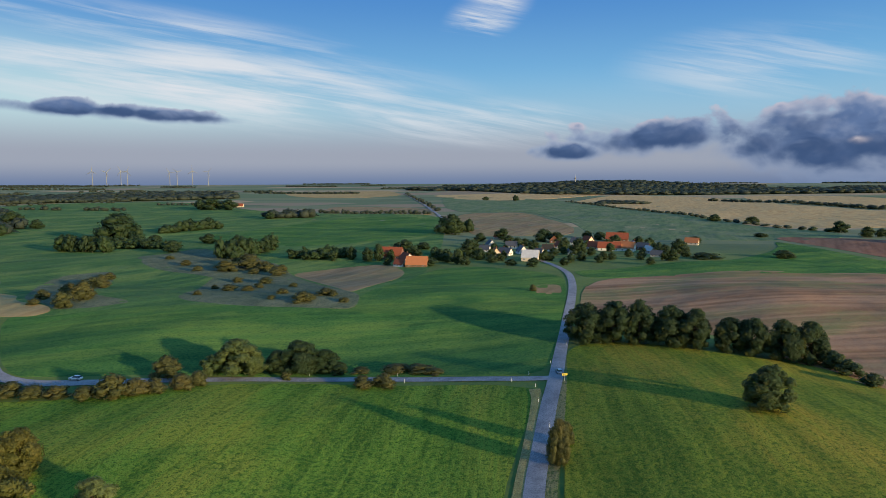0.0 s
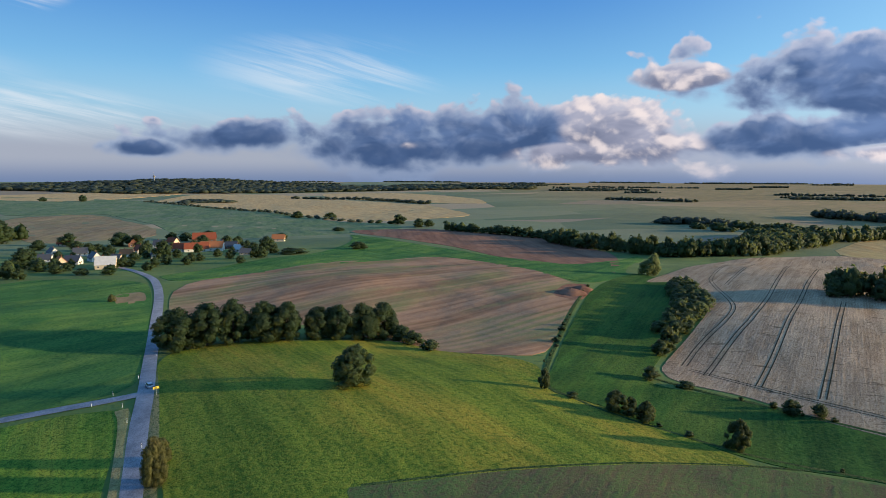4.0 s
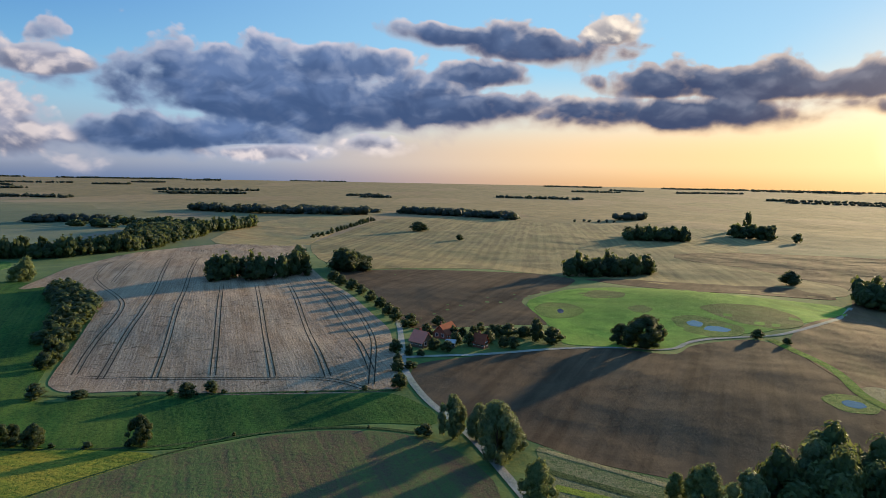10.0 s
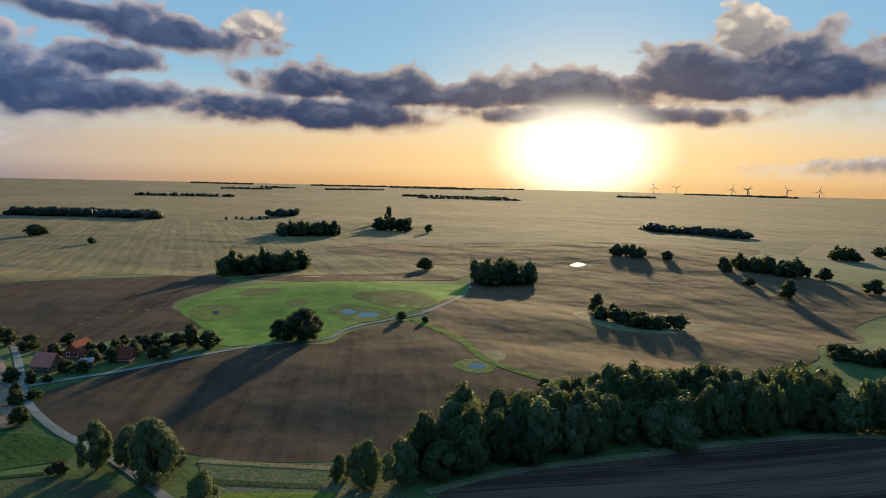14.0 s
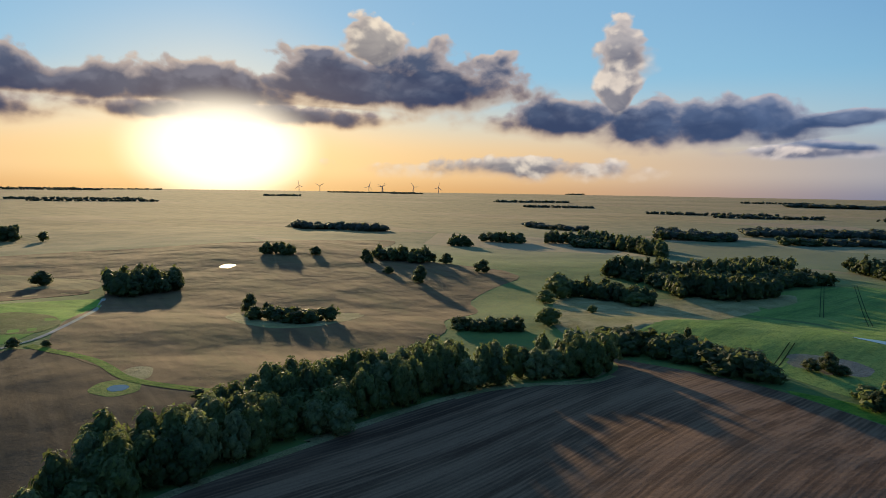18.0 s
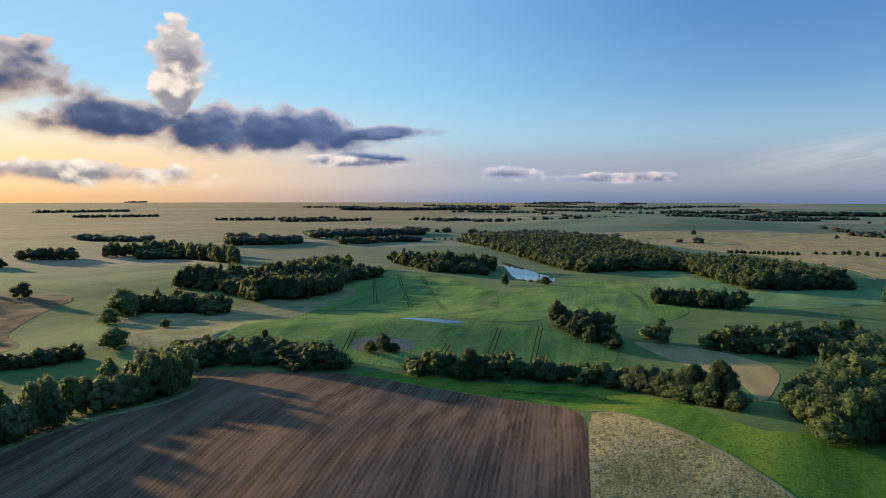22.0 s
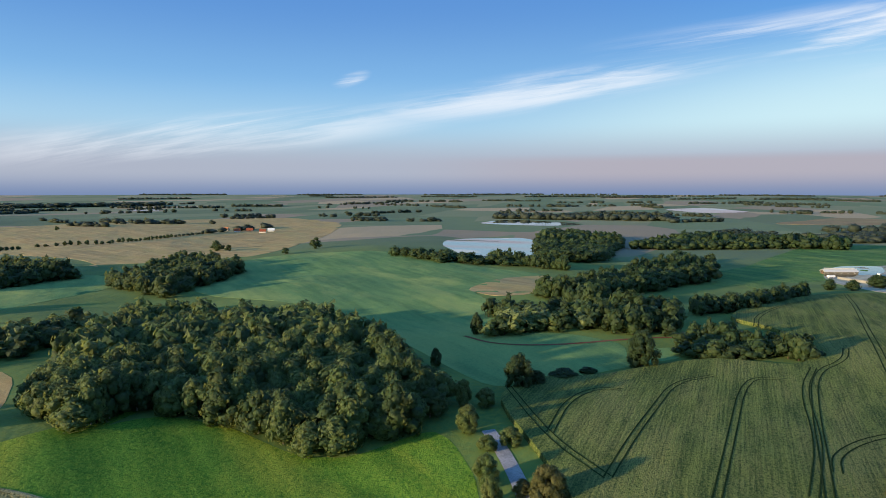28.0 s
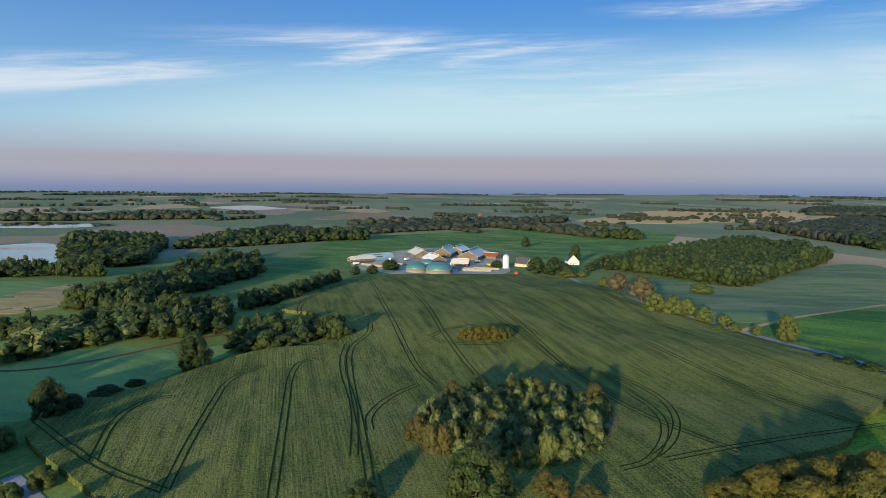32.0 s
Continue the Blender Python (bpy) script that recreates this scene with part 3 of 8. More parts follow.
def build_ground():
    ang = np.arange(SPOKES) * 2 * math.pi / SPOKES
    rr, aa = np.meshgrid(RINGS[1:], ang, indexing="ij")
    x, y = (rr * np.sin(aa)).ravel(), (rr * np.cos(aa)).ravel()
    verts = np.column_stack([x, y, height(x, y)])
    n = len(RINGS) - 1
    i, j = np.meshgrid(np.arange(n - 1), np.arange(SPOKES), indexing="ij")
    k = (j + 1) % SPOKES
    q = np.stack([i * SPOKES + j, i * SPOKES + k, (i + 1) * SPOKES + k, (i + 1) * SPOKES + j], -1).reshape(-1, 4)[:, ::-1]
    hub = len(verts)
    verts = np.vstack([verts, [[0, 0, float(height(0, 0))]]])
    q = np.vstack([q, [[hub, (a + 2) % SPOKES, (a + 1) % SPOKES, a] for a in range(0, SPOKES, 2)]])
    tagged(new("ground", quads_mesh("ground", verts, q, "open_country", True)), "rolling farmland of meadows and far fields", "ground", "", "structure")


build_ground()


def inside(px, py, poly):
    """Which of the points lie in the polygon."""
    p = np.asarray(poly, float)
    q = np.roll(p, -1, 0)
    hit = np.zeros(len(px), bool)
    for (x1, y1), (x2, y2) in zip(p, q):
        if y1 != y2:
            hit ^= ((y1 > py) != (y2 > py)) & (px < (x2 - x1) * (py - y1) / (y2 - y1) + x1)
    return hit


def rounded(poly, times=2, closed=True):
    """Corner cutting, so that field edges run in soft curves."""
    p = np.asarray(poly, float)
    for _ in range(times):
        q = np.roll(p, -1, 0)
        if not closed:
            a, b = p[:-1], p[1:]
            p = np.vstack([p[:1], np.stack([a * 0.75 + b * 0.25, a * 0.25 + b * 0.75], 1).reshape(-1, 2), p[-1:]])
        else:
            p = np.stack([p * 0.82 + q * 0.18, p * 0.18 + q * 0.82], 1).reshape(-1, 2)
    return p


LAID = []


def level(edge):
    """How many sheets lie under this one."""
    px, py = edge.T
    under = [n for other, n in LAID if inside(px, py, other).any() or inside(other[:, 0], other[:, 1], edge).any()]
    LAID.append((edge, 1 + max(under, default=0)))
    return LAID[-1][1]


def field(name, mat, poly, label, category, rise):
    """One field: a sheet laid on the ground, with a cut edge as high as its crop."""
    from mathutils.geometry import delaunay_2d_cdt
    edge = rounded(poly)
    sheet = min(level(edge), 6)
    fine = []
    for a, b in zip(edge, np.roll(edge, -1, 0)):
        n = max(1, int(np.hypot(*(b - a)) / max(3.0, 0.03 * np.hypot(*a))))
        fine += [a + (b - a) * i / n for i in range(n)]
    edge = np.array(fine)
    az = np.arange(SPOKES) * 2 * math.pi / SPOKES
    lo, hi = np.hypot(*edge.T).min(), np.hypot(*edge.T).max()
    rings = RINGS[(RINGS >= lo * 0.9) & (RINGS <= hi)]
    rr, aa = np.meshgrid(rings, az, indexing="ij")
    gx, gy = (rr * np.sin(aa)).ravel(), (rr * np.cos(aa)).ravel()
    m = inside(gx, gy, edge)
    co = [Vector(p) for p in edge] + [Vector(p) for p in np.column_stack([gx[m], gy[m]])]
    n = len(edge)
    v2, _, faces, *_ = delaunay_2d_cdt(co, [(i, (i + 1) % n) for i in range(n)], [], 1, 0.01)
    v2 = np.array([tuple(v) for v in v2])
    r = np.hypot(*v2.T)
    off = 0.022 * sheet + r * 0.00015 + rise * 0.82
    z = height(v2[:, 0], v2[:, 1])
    verts = np.column_stack([v2, z + off])
    tri = []
    for f in faces:
        a, b, c = (v2[i] for i in f[:3])
        tri.append(tuple(f) if (b[0] - a[0]) * (c[1] - a[1]) - (b[1] - a[1]) * (c[0] - a[0]) > 0 else tuple(reversed(f)))
    k = len(verts)
    count = {}
    for f in tri:
        for a, b in zip(f, f[1:] + f[:1]):
            count[(a, b)] = 1
    rim = [(a, b) for a, b in count if (b, a) not in count]
    ids, low = {}, []
    for a, _ in rim:
        ids[a] = k + len(low)
        low += [tuple(verts[a]), (v2[a][0], v2[a][1], z[a] - 0.3)]
    skirt = [(ids[b], ids[a], ids[a] + 1, ids[b] + 1) for a, b in rim if b in ids]
    me = mesh_of(name, np.vstack([verts, np.array(low)]), tri + skirt, mat)
    me.polygons.foreach_set("use_smooth", [True] * len(tri) + [False] * len(skirt))
    return tagged(new(name, me), label, category, "", "structure")


def strip(line, width, z):
    p = np.asarray(line, float)
    d = np.gradient(p, axis=0)
    d /= np.hypot(*d.T)[:, None] + 1e-9
    side = np.column_stack([-d[:, 1], d[:, 0]])
    cols = [p + side * width * f for f in (-0.5, -0.17, 0.17, 0.5)]
    verts, n = [], len(p)
    for k, c in enumerate(cols):
        verts.append(np.column_stack([c, height(c[:, 0], c[:, 1]) + z - (0.04 if k in (0, 3) else 0.0)]))
    quads = [(k * n + i, k * n + i + 1, (k + 1) * n + i + 1, (k + 1) * n + i) for k in range(3) for i in range(n - 1)]
    return np.vstack(verts), np.array(quads)[:, ::-1]


def along(line, gap):
    p = np.asarray(line, float)
    s = np.concatenate([[0], np.cumsum(np.hypot(*np.diff(p, axis=0).T))])
    t = np.linspace(0, s[-1], max(2, int(s[-1] / gap) + 1))
    return np.column_stack([np.interp(t, s, p[:, 0]), np.interp(t, s, p[:, 1])])


def ribbon(name, mat, line, width, label, category, lift, kind):
    p = along(rounded(line, 2, False), 3.0)
    far = np.hypot(*p.T).max() * 0.0008
    v, q = strip(p, width, lift * 0.3 + 0.10 + far * 0.25)
    tagged(new(name, quads_mesh(name, v, q, mat, True)), label, category, "", kind)


def tramline(owner, line):
    """A pair of wheel tracks as strips laid on a crop; in green crops, dark for the shaded gap."""
    p = along(rounded(line, 2, False), 2.0)
    d = np.gradient(p, axis=0)
    d /= np.hypot(*d.T)[:, None]
    side = np.column_stack([-d[:, 1], d[:, 0]])
    z = {"maize": 2.0, "stubble": 0.22, "crop": 0.30}[owner]
    parts = [strip(p + side * s, 0.42, z) for s in (-0.95, 0.95)]
    verts = np.vstack([a for a, _ in parts])
    quads = np.vstack([parts[0][1], parts[1][1] + len(parts[0][0])])
    label = "pair of dark wheel tracks through the " + owner
    tagged(new("wheel_tracks", quads_mesh("wheel_tracks", verts, quads, "soil_dark" if owner == "stubble" else "wheel_gap_shade")), label, "wheel tracks", "wheel tracks in " + owner, "structure")


# ---------------------------------------------------------------- trees
def part(name, me, parent, label=""):
    ob = new(name, me)
    ob.parent = parent
    if label:
        ob["label"] = label
    return ob


def thing(name, x, y, label, category, group="", turn=0.0, z=None):
    ob = new(name)
    ob.empty_display_size = 0.3
    ob.matrix_world = pose(x, y, float(height(x, y)) + 0.05 if z is None else z, 0, 0, turn)
    return tagged(ob, label, category, group)


ICO = bmesh.new()
bmesh.ops.create_icosphere(ICO, subdivisions=1, radius=1.0)
ICO_V = np.array([v.co[:] for v in ICO.verts])
ICO_F = np.array([[v.index for v in f.verts] for f in ICO.faces])
ICO.free()


def crown(seed, lobes, cards, size, shape):
    """Vertices and triangles of a crown one wide and one high: billowing clumps of leaf sprays set round a dome, each on a dark core."""
    rng = np.random.default_rng(seed)
    base, top, belly = shape
    k = np.arange(lobes) + rng.uniform(0.2, 0.8, lobes)
    f = k / lobes
    r = rng.uniform(0.78, 1.25, lobes) * np.sqrt(0.62 / lobes) * (1.06 if lobes > 8 else 0.72)
    a = np.arange(lobes) * 2.39996 + rng.uniform(-0.5, 0.5, lobes)
    lean = rng.uniform(0, 6.283)
    uneven = 1.0 + 0.16 * np.cos(a - lean) + 0.10 * np.cos(2 * a + 2 * lean) - 0.10
    reach = 0.5 * uneven * np.sin(np.pi * np.minimum(1.0, f * (1 - belly) + belly * 0.9)) ** 0.55
    rad = np.maximum(reach - 0.72 * r, 0.0) * rng.uniform(0.80, 1.0, lobes)
    rad[::4] *= 0.45
    z = base + 0.5 * r + (1.0 - base - 1.45 * r) * f * rng.uniform(0.92, 1.03, lobes)
    c = np.column_stack([rad * np.cos(a), rad * np.sin(a), z])
    out = c - np.array([0.0, 0.0, base + 0.38 * (1 - base)])
    out /= np.linalg.norm(out, axis=1)[:, None] + 1e-6
    pick = rng.choice(lobes, cards, p=r ** 2 / (r ** 2).sum())
    d = rng.normal(size=(cards, 3))
    d /= np.linalg.norm(d, axis=1)[:, None]
    d = d + out[pick] * 0.75
    d /= np.linalg.norm(d, axis=1)[:, None]
    pos = c[pick] + d * (r[pick] * rng.uniform(0.84, 1.16, cards))[:, None] * np.array([1.0, 1.0, 0.9])
    nrm = d + out[pick] * 0.3 + rng.normal(scale=0.34, size=(cards, 3))
    nrm /= np.linalg.norm(nrm, axis=1)[:, None]
    ref = rng.normal(size=(cards, 3))
    u = np.cross(nrm, ref)
    u /= np.linalg.norm(u, axis=1)[:, None]
    w = np.cross(nrm, u)
    s = size * rng.uniform(0.6, 1.35, cards)
    corners = []
    for cu, cw in ((1, 0.15), (-0.45, 0.95), (-0.6, -0.85)):
        g = s * rng.uniform(0.6, 1.1, cards)
        corners.append(pos + (u * cu + w * cw) * g[:, None] - nrm * (0.25 * s * rng.uniform(0, 1, cards))[:, None])
    v = np.stack(corners, 1).reshape(-1, 3)
    q = np.arange(cards * 3).reshape(-1, 3)
    core = 0.84 if lobes > 5 else 1.0
    core_v = (c[:, None, :] + ICO_V[None] * (r * core)[:, None, None] * np.array([1.0, 1.0, 0.9]) * rng.uniform(0.86, 1.06, (lobes, len(ICO_V), 1))).reshape(-1, 3)
    core_f = (ICO_F[None] + (np.arange(lobes) * len(ICO_V))[:, None, None]).reshape(-1, 3)
    return v, q, core_v, core_f


def limb(a, b, r0, r1, sides=6):
    """A tapered branch from a to b as vertices and quads."""
    a, b = np.array(a, float), np.array(b, float)
    d = (b - a) / np.linalg.norm(b - a)
    u = np.cross(d, [0.31, 0.95, 0.1])
    u /= np.linalg.norm(u)
    w = np.cross(d, u)
    ang = np.arange(sides) * 2 * np.pi / sides
    ring = np.cos(ang)[:, None] * u + np.sin(ang)[:, None] * w
    v = np.vstack([a + ring * r0, b + ring * r1])
    q = np.array([(i, (i + 1) % sides, sides + (i + 1) % sides, sides + i) for i in range(sides)])
    return v, q


def joined(pieces):
    v, q, k = [], [], 0
    for a, b in pieces:
        v.append(a)
        q.append(b + k)
        k += len(a)
    return np.vstack(v), np.vstack(q)


def trunk_arrays(seed, bare=0.3):
    rng = np.random.default_rng(seed)
    mid = (rng.uniform(-0.02, 0.02), rng.uniform(-0.02, 0.02), bare)
    out = [limb((0, 0, -0.02), mid, 0.038, 0.028), limb(mid, (0, 0, 0.72), 0.028, 0.010)]
    for i in range(5):
        a = rng.uniform(0, 6.28)
        z = rng.uniform(bare * 0.8, 0.55)
        reach = rng.uniform(0.16, 0.3)
        out.append(limb((0, 0, z), (reach * math.cos(a), reach * math.sin(a), z + rng.uniform(0.1, 0.25)), 0.016, 0.005, 5))
    return joined(out)


# kind: leaves, crown shape (base, top, belly), lobes
KINDS = {
    "dark": ("leaf_dark", (0.03, 0.86, 0.27), 22), "mid": ("leaf_mid", (0.05, 0.86, 0.25), 20), "oak": ("leaf_oak", (0.04, 0.86, 0.27), 26),
    "pale": ("leaf_pale", (0.04, 0.86, 0.28), 18), "willow": ("leaf_willow", (0.06, 0.88, 0.24), 22), "ochre": ("leaf_ochre", (0.0, 0.82, 0.36), 18),
    "gold": ("leaf_gold", (0.05, 0.85, 0.26), 18), "rust": ("leaf_rust", (0.16, 0.86, 0.2), 16), "bush": ("leaf_dark", (0.0, 0.8, 0.38), 16),
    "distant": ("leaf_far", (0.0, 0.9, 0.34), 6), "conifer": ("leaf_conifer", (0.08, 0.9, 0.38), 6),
}
DETAIL = {0: (4200, 0.029, 1.9), 1: (450, 0.060, 0.8), 2: (72, 0.130, 0.36), 3: (14, 0.24, 0.2), 4: (6, 0.34, 0.17)}
MESHES = {}


def crown_arrays(kind, lod, variant):
    key = (kind, lod, variant, "a")
    if key not in MESHES:
        leaf, shape, lobes = KINDS[kind]
        cards, size, share = DETAIL[lod]
        v, q, cv, cf = crown(hash_of(kind) * 31 + lod * 7 + variant, max(2, int(lobes * share)), cards, size, shape)
        MESHES[key] = (v, q, cv, cf)
    return MESHES[key]


def hash_of(word):
    return sum(ord(c) * (i + 3) for i, c in enumerate(word))


def tri_quads(name, v, q, cv, cf, mat):
    """A mesh of leaf sprays and their dark cores."""
    me = bpy.data.meshes.new(name)
    verts = np.vstack([v, cv]).astype(np.float32)
    loops = np.concatenate([q.ravel(), (cf + len(v)).ravel()]).astype(np.int32)
    starts = (np.arange(len(q) + len(cf)) * 3).astype(np.int32)
    me.vertices.add(len(verts))
    me.vertices.foreach_set("co", verts.ravel())
    me.loops.add(len(loops))
    me.loops.foreach_set("vertex_index", loops)
    me.polygons.add(len(starts))
    me.polygons.foreach_set("loop_start", starts)
    me.polygons.foreach_set("use_smooth", np.ones(len(starts), bool))
    me.materials.append(MATS[mat])
    me.update(calc_edges=True)
    return me


def crown_mesh(kind, lod, variant):
    key = (kind, lod, variant)
    if key not in MESHES:
        MESHES[key] = tri_quads("crown", *crown_arrays(kind, lod, variant), KINDS[kind][0])
    return MESHES[key]


def trunk_mesh(variant):
    key = ("trunk", variant)
    if key not in MESHES:
        v, q = trunk_arrays(variant)
        MESHES[key] = quads_mesh("trunk", v, q, "bark")
    return MESHES[key]


COUNT = [0]


def tree(kind, x, y, h, w, lod, label, group=""):
    COUNT[0] += 1
    rng = random.Random(COUNT[0])
    low = h < 0.75 * w or kind in ("bush", "ochre")
    t = thing("shrub" if low and h < 7 else "tree", x, y, label, "shrub" if low and h < 7 else "tree", group, rng.uniform(0, 360))
    c = part("crown", crown_mesh(kind, lod, rng.randrange(4)), t)
    c.scale = (w * 1.03, w * 1.03, h * 1.02)
    b = part("trunk", trunk_mesh(rng.randrange(3)), t)
    b.scale = (min(w, h) * 0.9, min(w, h) * 0.9, h)
    return t


def tree_row(kind, line, n, h, w, label, group):
    """A far row of trees, as one object."""
    p = np.asarray(line, float)
    s = np.concatenate([[0], np.cumsum(np.hypot(*np.diff(p, axis=0).T))])
    rng = np.random.default_rng(n * 7 + int(h * 10))
    t = s[-1] * (np.arange(n) + rng.uniform(0.3, 0.7, n)) / n
    plant(group.replace(" ", "_"), np.interp(t, s, p[:, 0]), np.interp(t, s, p[:, 1]), h, w, (kind,), 2, label, "tree row", rng, (1.0, 1.0), "bark")


WOODS = {"sunny": ("mid", "mid", "willow", "oak", "mid"), "dark": ("dark", "dark", "dark", "oak", "oak"), "wood": ("oak", "mid", "mid", "oak", "mid"), "mixed": ("dark", "mid", "willow", "dark", "pale"), "autumn": ("willow", "dark", "willow", "ochre", "dark", "pale", "mid"), "conifer": ("conifer", "conifer", "conifer")}


def wood(name, poly, h, gap, mixname, lod, label, category):
    """A wood: crowns of several kinds packed over its plot, with trunks under them."""
    poly = np.asarray(poly, float)
    gap = max(gap, np.hypot(*poly.mean(0)) / 100)
    h = h * (1.0 if lod < 2 else 1.12)
    rng = np.random.default_rng(int(abs(poly.sum())) + len(poly))
    x0, y0 = poly.min(0)
    x1, y1 = poly.max(0)
    nx, ny = int((x1 - x0) / gap) + 2, int((y1 - y0) / (gap * 0.87)) + 2
    gx, gy = np.meshgrid(np.arange(nx) * gap + x0, np.arange(ny) * gap * 0.87 + y0)
    gx = gx + (np.arange(ny)[:, None] % 2) * gap * 0.5
    gx = (gx + rng.uniform(-0.32, 0.32, gx.shape) * gap).ravel()
    gy = (gy + rng.uniform(-0.32, 0.32, gy.shape) * gap).ravel()
    m = inside(gx, gy, poly)
    gx, gy = gx[m], gy[m]
    if not len(gx):
        gx, gy = poly[:1, 0], poly[:1, 1]
    plant(name, gx, gy, h, gap * 1.75, WOODS[mixname], lod, label, category, rng, (0.84, 1.17), "bark_pale" if mixname == "wood" else "bark")


def plant(name, gx, gy, h, wide0, kinds, lod, label, category, rng, spread, bark):
    """One object of many crowns and trunks."""
    z = height(gx, gy)
    holder = thing(name, float(gx.mean()), float(gy.mean()), label, category, "", 0.0, 0.0)
    holder["kind"] = "stuff"
    shift = np.array([gx.mean(), gy.mean(), 0.0])
    heaps, stems = {}, []
    for x, y, zz in zip(gx, gy, z):
        kind = kinds[int(rng.integers(len(kinds)))]
        away = math.hypot(x, y)
        # past 1000 m, leaves take the colour with haze painted in
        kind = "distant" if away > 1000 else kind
        fine = lod if lod > 2 else max(lod, 2 if away > 240 else 1, 3 if away > 800 else 1)
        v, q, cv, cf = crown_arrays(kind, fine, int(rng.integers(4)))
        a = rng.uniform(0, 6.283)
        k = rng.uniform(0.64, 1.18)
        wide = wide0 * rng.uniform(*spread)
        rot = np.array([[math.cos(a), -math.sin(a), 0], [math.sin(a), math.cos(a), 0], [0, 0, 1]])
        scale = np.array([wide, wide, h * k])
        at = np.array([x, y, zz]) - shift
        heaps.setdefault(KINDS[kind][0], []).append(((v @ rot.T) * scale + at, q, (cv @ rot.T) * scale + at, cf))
        if lod < 3:
            stems.append(limb(at - [0, 0, 0.3], at + [0, 0, h * k * 0.55], 0.24, 0.12, 5))
    for leaf, heap in heaps.items():
        nv = nc = 0
        V, Q, C, F = [], [], [], []
        for v, q, cv, cf in heap:
            V.append(v)
            Q.append(q + nv)
            C.append(cv)
            F.append(cf + nc)
            nv += len(v)
            nc += len(cv)
        part("crowns", tri_quads("crowns", np.vstack(V), np.vstack(Q), np.vstack(C), np.vstack(F), leaf), holder)["kind"] = "stuff"
    if stems:
        v, q = joined(stems)
        part("trunks", quads_mesh("trunks", v, q, bark), holder)["kind"] = "stuff"


def polar(*pairs):
    return [(r * math.sin(radians(a)), r * math.cos(radians(a))) for a, r in pairs]


def far_woods():
    """Strips and blocks of wood scattered over the far country, in leaves paled by painted haze."""
    rng = np.random.default_rng(5)
    xs, ys = [], []
    for _ in range(190):
        a = rng.uniform(0, 360)
        near = 2700 if a < 45 or a > 318 else 2000 if 60 < a < 150 else 1500
        if 70 < a < 190 and rng.uniform() < 0.6:
            continue
        r = near + (4800 - near) * rng.uniform(0, 1) ** 0.8
        long, deep = rng.uniform(60, 330) * (0.5 + r / 3000), rng.uniform(5, 45)
        lean = radians(a) + rng.normal(0, 0.22)
        n = int(long / 13 * (1 + deep / 26))
        u, v = (np.arange(n) / n - 0.5 + rng.uniform(-0.02, 0.02, n)) * long, rng.uniform(-0.5, 0.5, n) * deep
        xs.append(r * math.sin(radians(a)) + u * math.cos(lean) + v * math.sin(lean))
        ys.append(r * math.cos(radians(a)) - u * math.sin(lean) + v * math.cos(lean))
    for _ in range(110):
        a, r = rng.uniform(185, 335), rng.uniform(1050, 3200)
        if min(math.hypot(r * math.sin(radians(a)) - u, r * math.cos(radians(a)) - v) for u, v in ((-1330, -310), (-2270, 50), (-1650, -1700))) < 280:
            continue
        long, n = rng.uniform(60, 300), int(rng.integers(6, 26))
        lean = radians(a) + rng.normal(0, 0.5)
        u = np.sort(rng.uniform(-0.5, 0.5, n)) * long
        xs.append(r * math.sin(radians(a)) + u * math.cos(lean))
        ys.append(r * math.cos(radians(a)) - u * math.sin(lean))
    x, y = np.concatenate(xs), np.concatenate(ys)
    keep = np.hypot(x, y) < 4850
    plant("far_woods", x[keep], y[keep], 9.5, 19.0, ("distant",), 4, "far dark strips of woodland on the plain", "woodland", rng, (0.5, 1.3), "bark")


# ---------------------------------------------------------------- the place
far_woods()
field("front_meadow", "meadow", [(-145.5, 188.3), (-113.0, 188.8), (-95.2, 195.0), (-77.1, 203.9), (-54.3, 209.1), (-31.5, 209.6), (-12.2, 206.6), (13.8, 201.5), (28.0, 193.0), (28.2, 186.9), (24.0, 171.3), (18.4, 153.9), (12.7, 133.4), (7.5, 83.7), (-78.4, 82.7)], "mown green meadow with fine mowing lines", "meadow", 0.00)
field("pasture", "pasture", [(-1290, 1772), (-808, 2063), (-349, 1298), (7, 1338), (-2, 500), (-45, 344), (-42, 305), (-134, 308), (-182, 292), (-219, 295)], "rolling blue-green pasture", "pasture", 0.00)
field("bright_meadow", "meadow_bright", [(-99.2, -163.2), (-108.5, -152.3), (-139.4, -144.8), (-143.4, -121.6), (-137.5, -94.8), (-141.8, -80.4), (-163.8, -67.0), (-159.6, -58.6), (-140.2, -44.2), (-83.3, -25.2), (-84.2, -70.8), (-71.3, -79.8), (-93.6, -119.7), (-90.2, -144.1), (-83.3, -162.9), (-75.3, -186.4), (-66.4, -192.9), (-44.0, -213.5), (-18.0, -226.3), (13.2, -241.6), (-11.0, -242.8), (-47.7, -231.1), (-81.8, -225.6), (-98.2, -192.4), (-102.8, -164.6), (-118.8, -147.0), (-145.9, -151.0)], "sunlit green meadow on rolling ground", "meadow", 0.00)
field("grass_field", "grass_dull", [(-427, 269), (-419, 325), (-357, 343), (-471, 556), (-454, 608), (-279, 410), (-246, 243), (-275, 236), (-328, 222)], "green field with faint mowing bands", "field", 0.00)
field("grass_field", "pasture", [(-598, 33), (-939, 149), (-1001, 397), (-1132, 631), (-903, 720), (-739, 580), (-564, 354), (-476, 266), (-731, 328), (-724, 208), (-599, 95), (-476, 42)], "green grass field round the farm", "field", 0.00)
field("grass_field", "pasture", [(-481, 14), (-597, 21), (-837, 159), (-912, 225), (-670, 166), (-568, 94)], "green grass field beside the woodland", "field", 0.00)
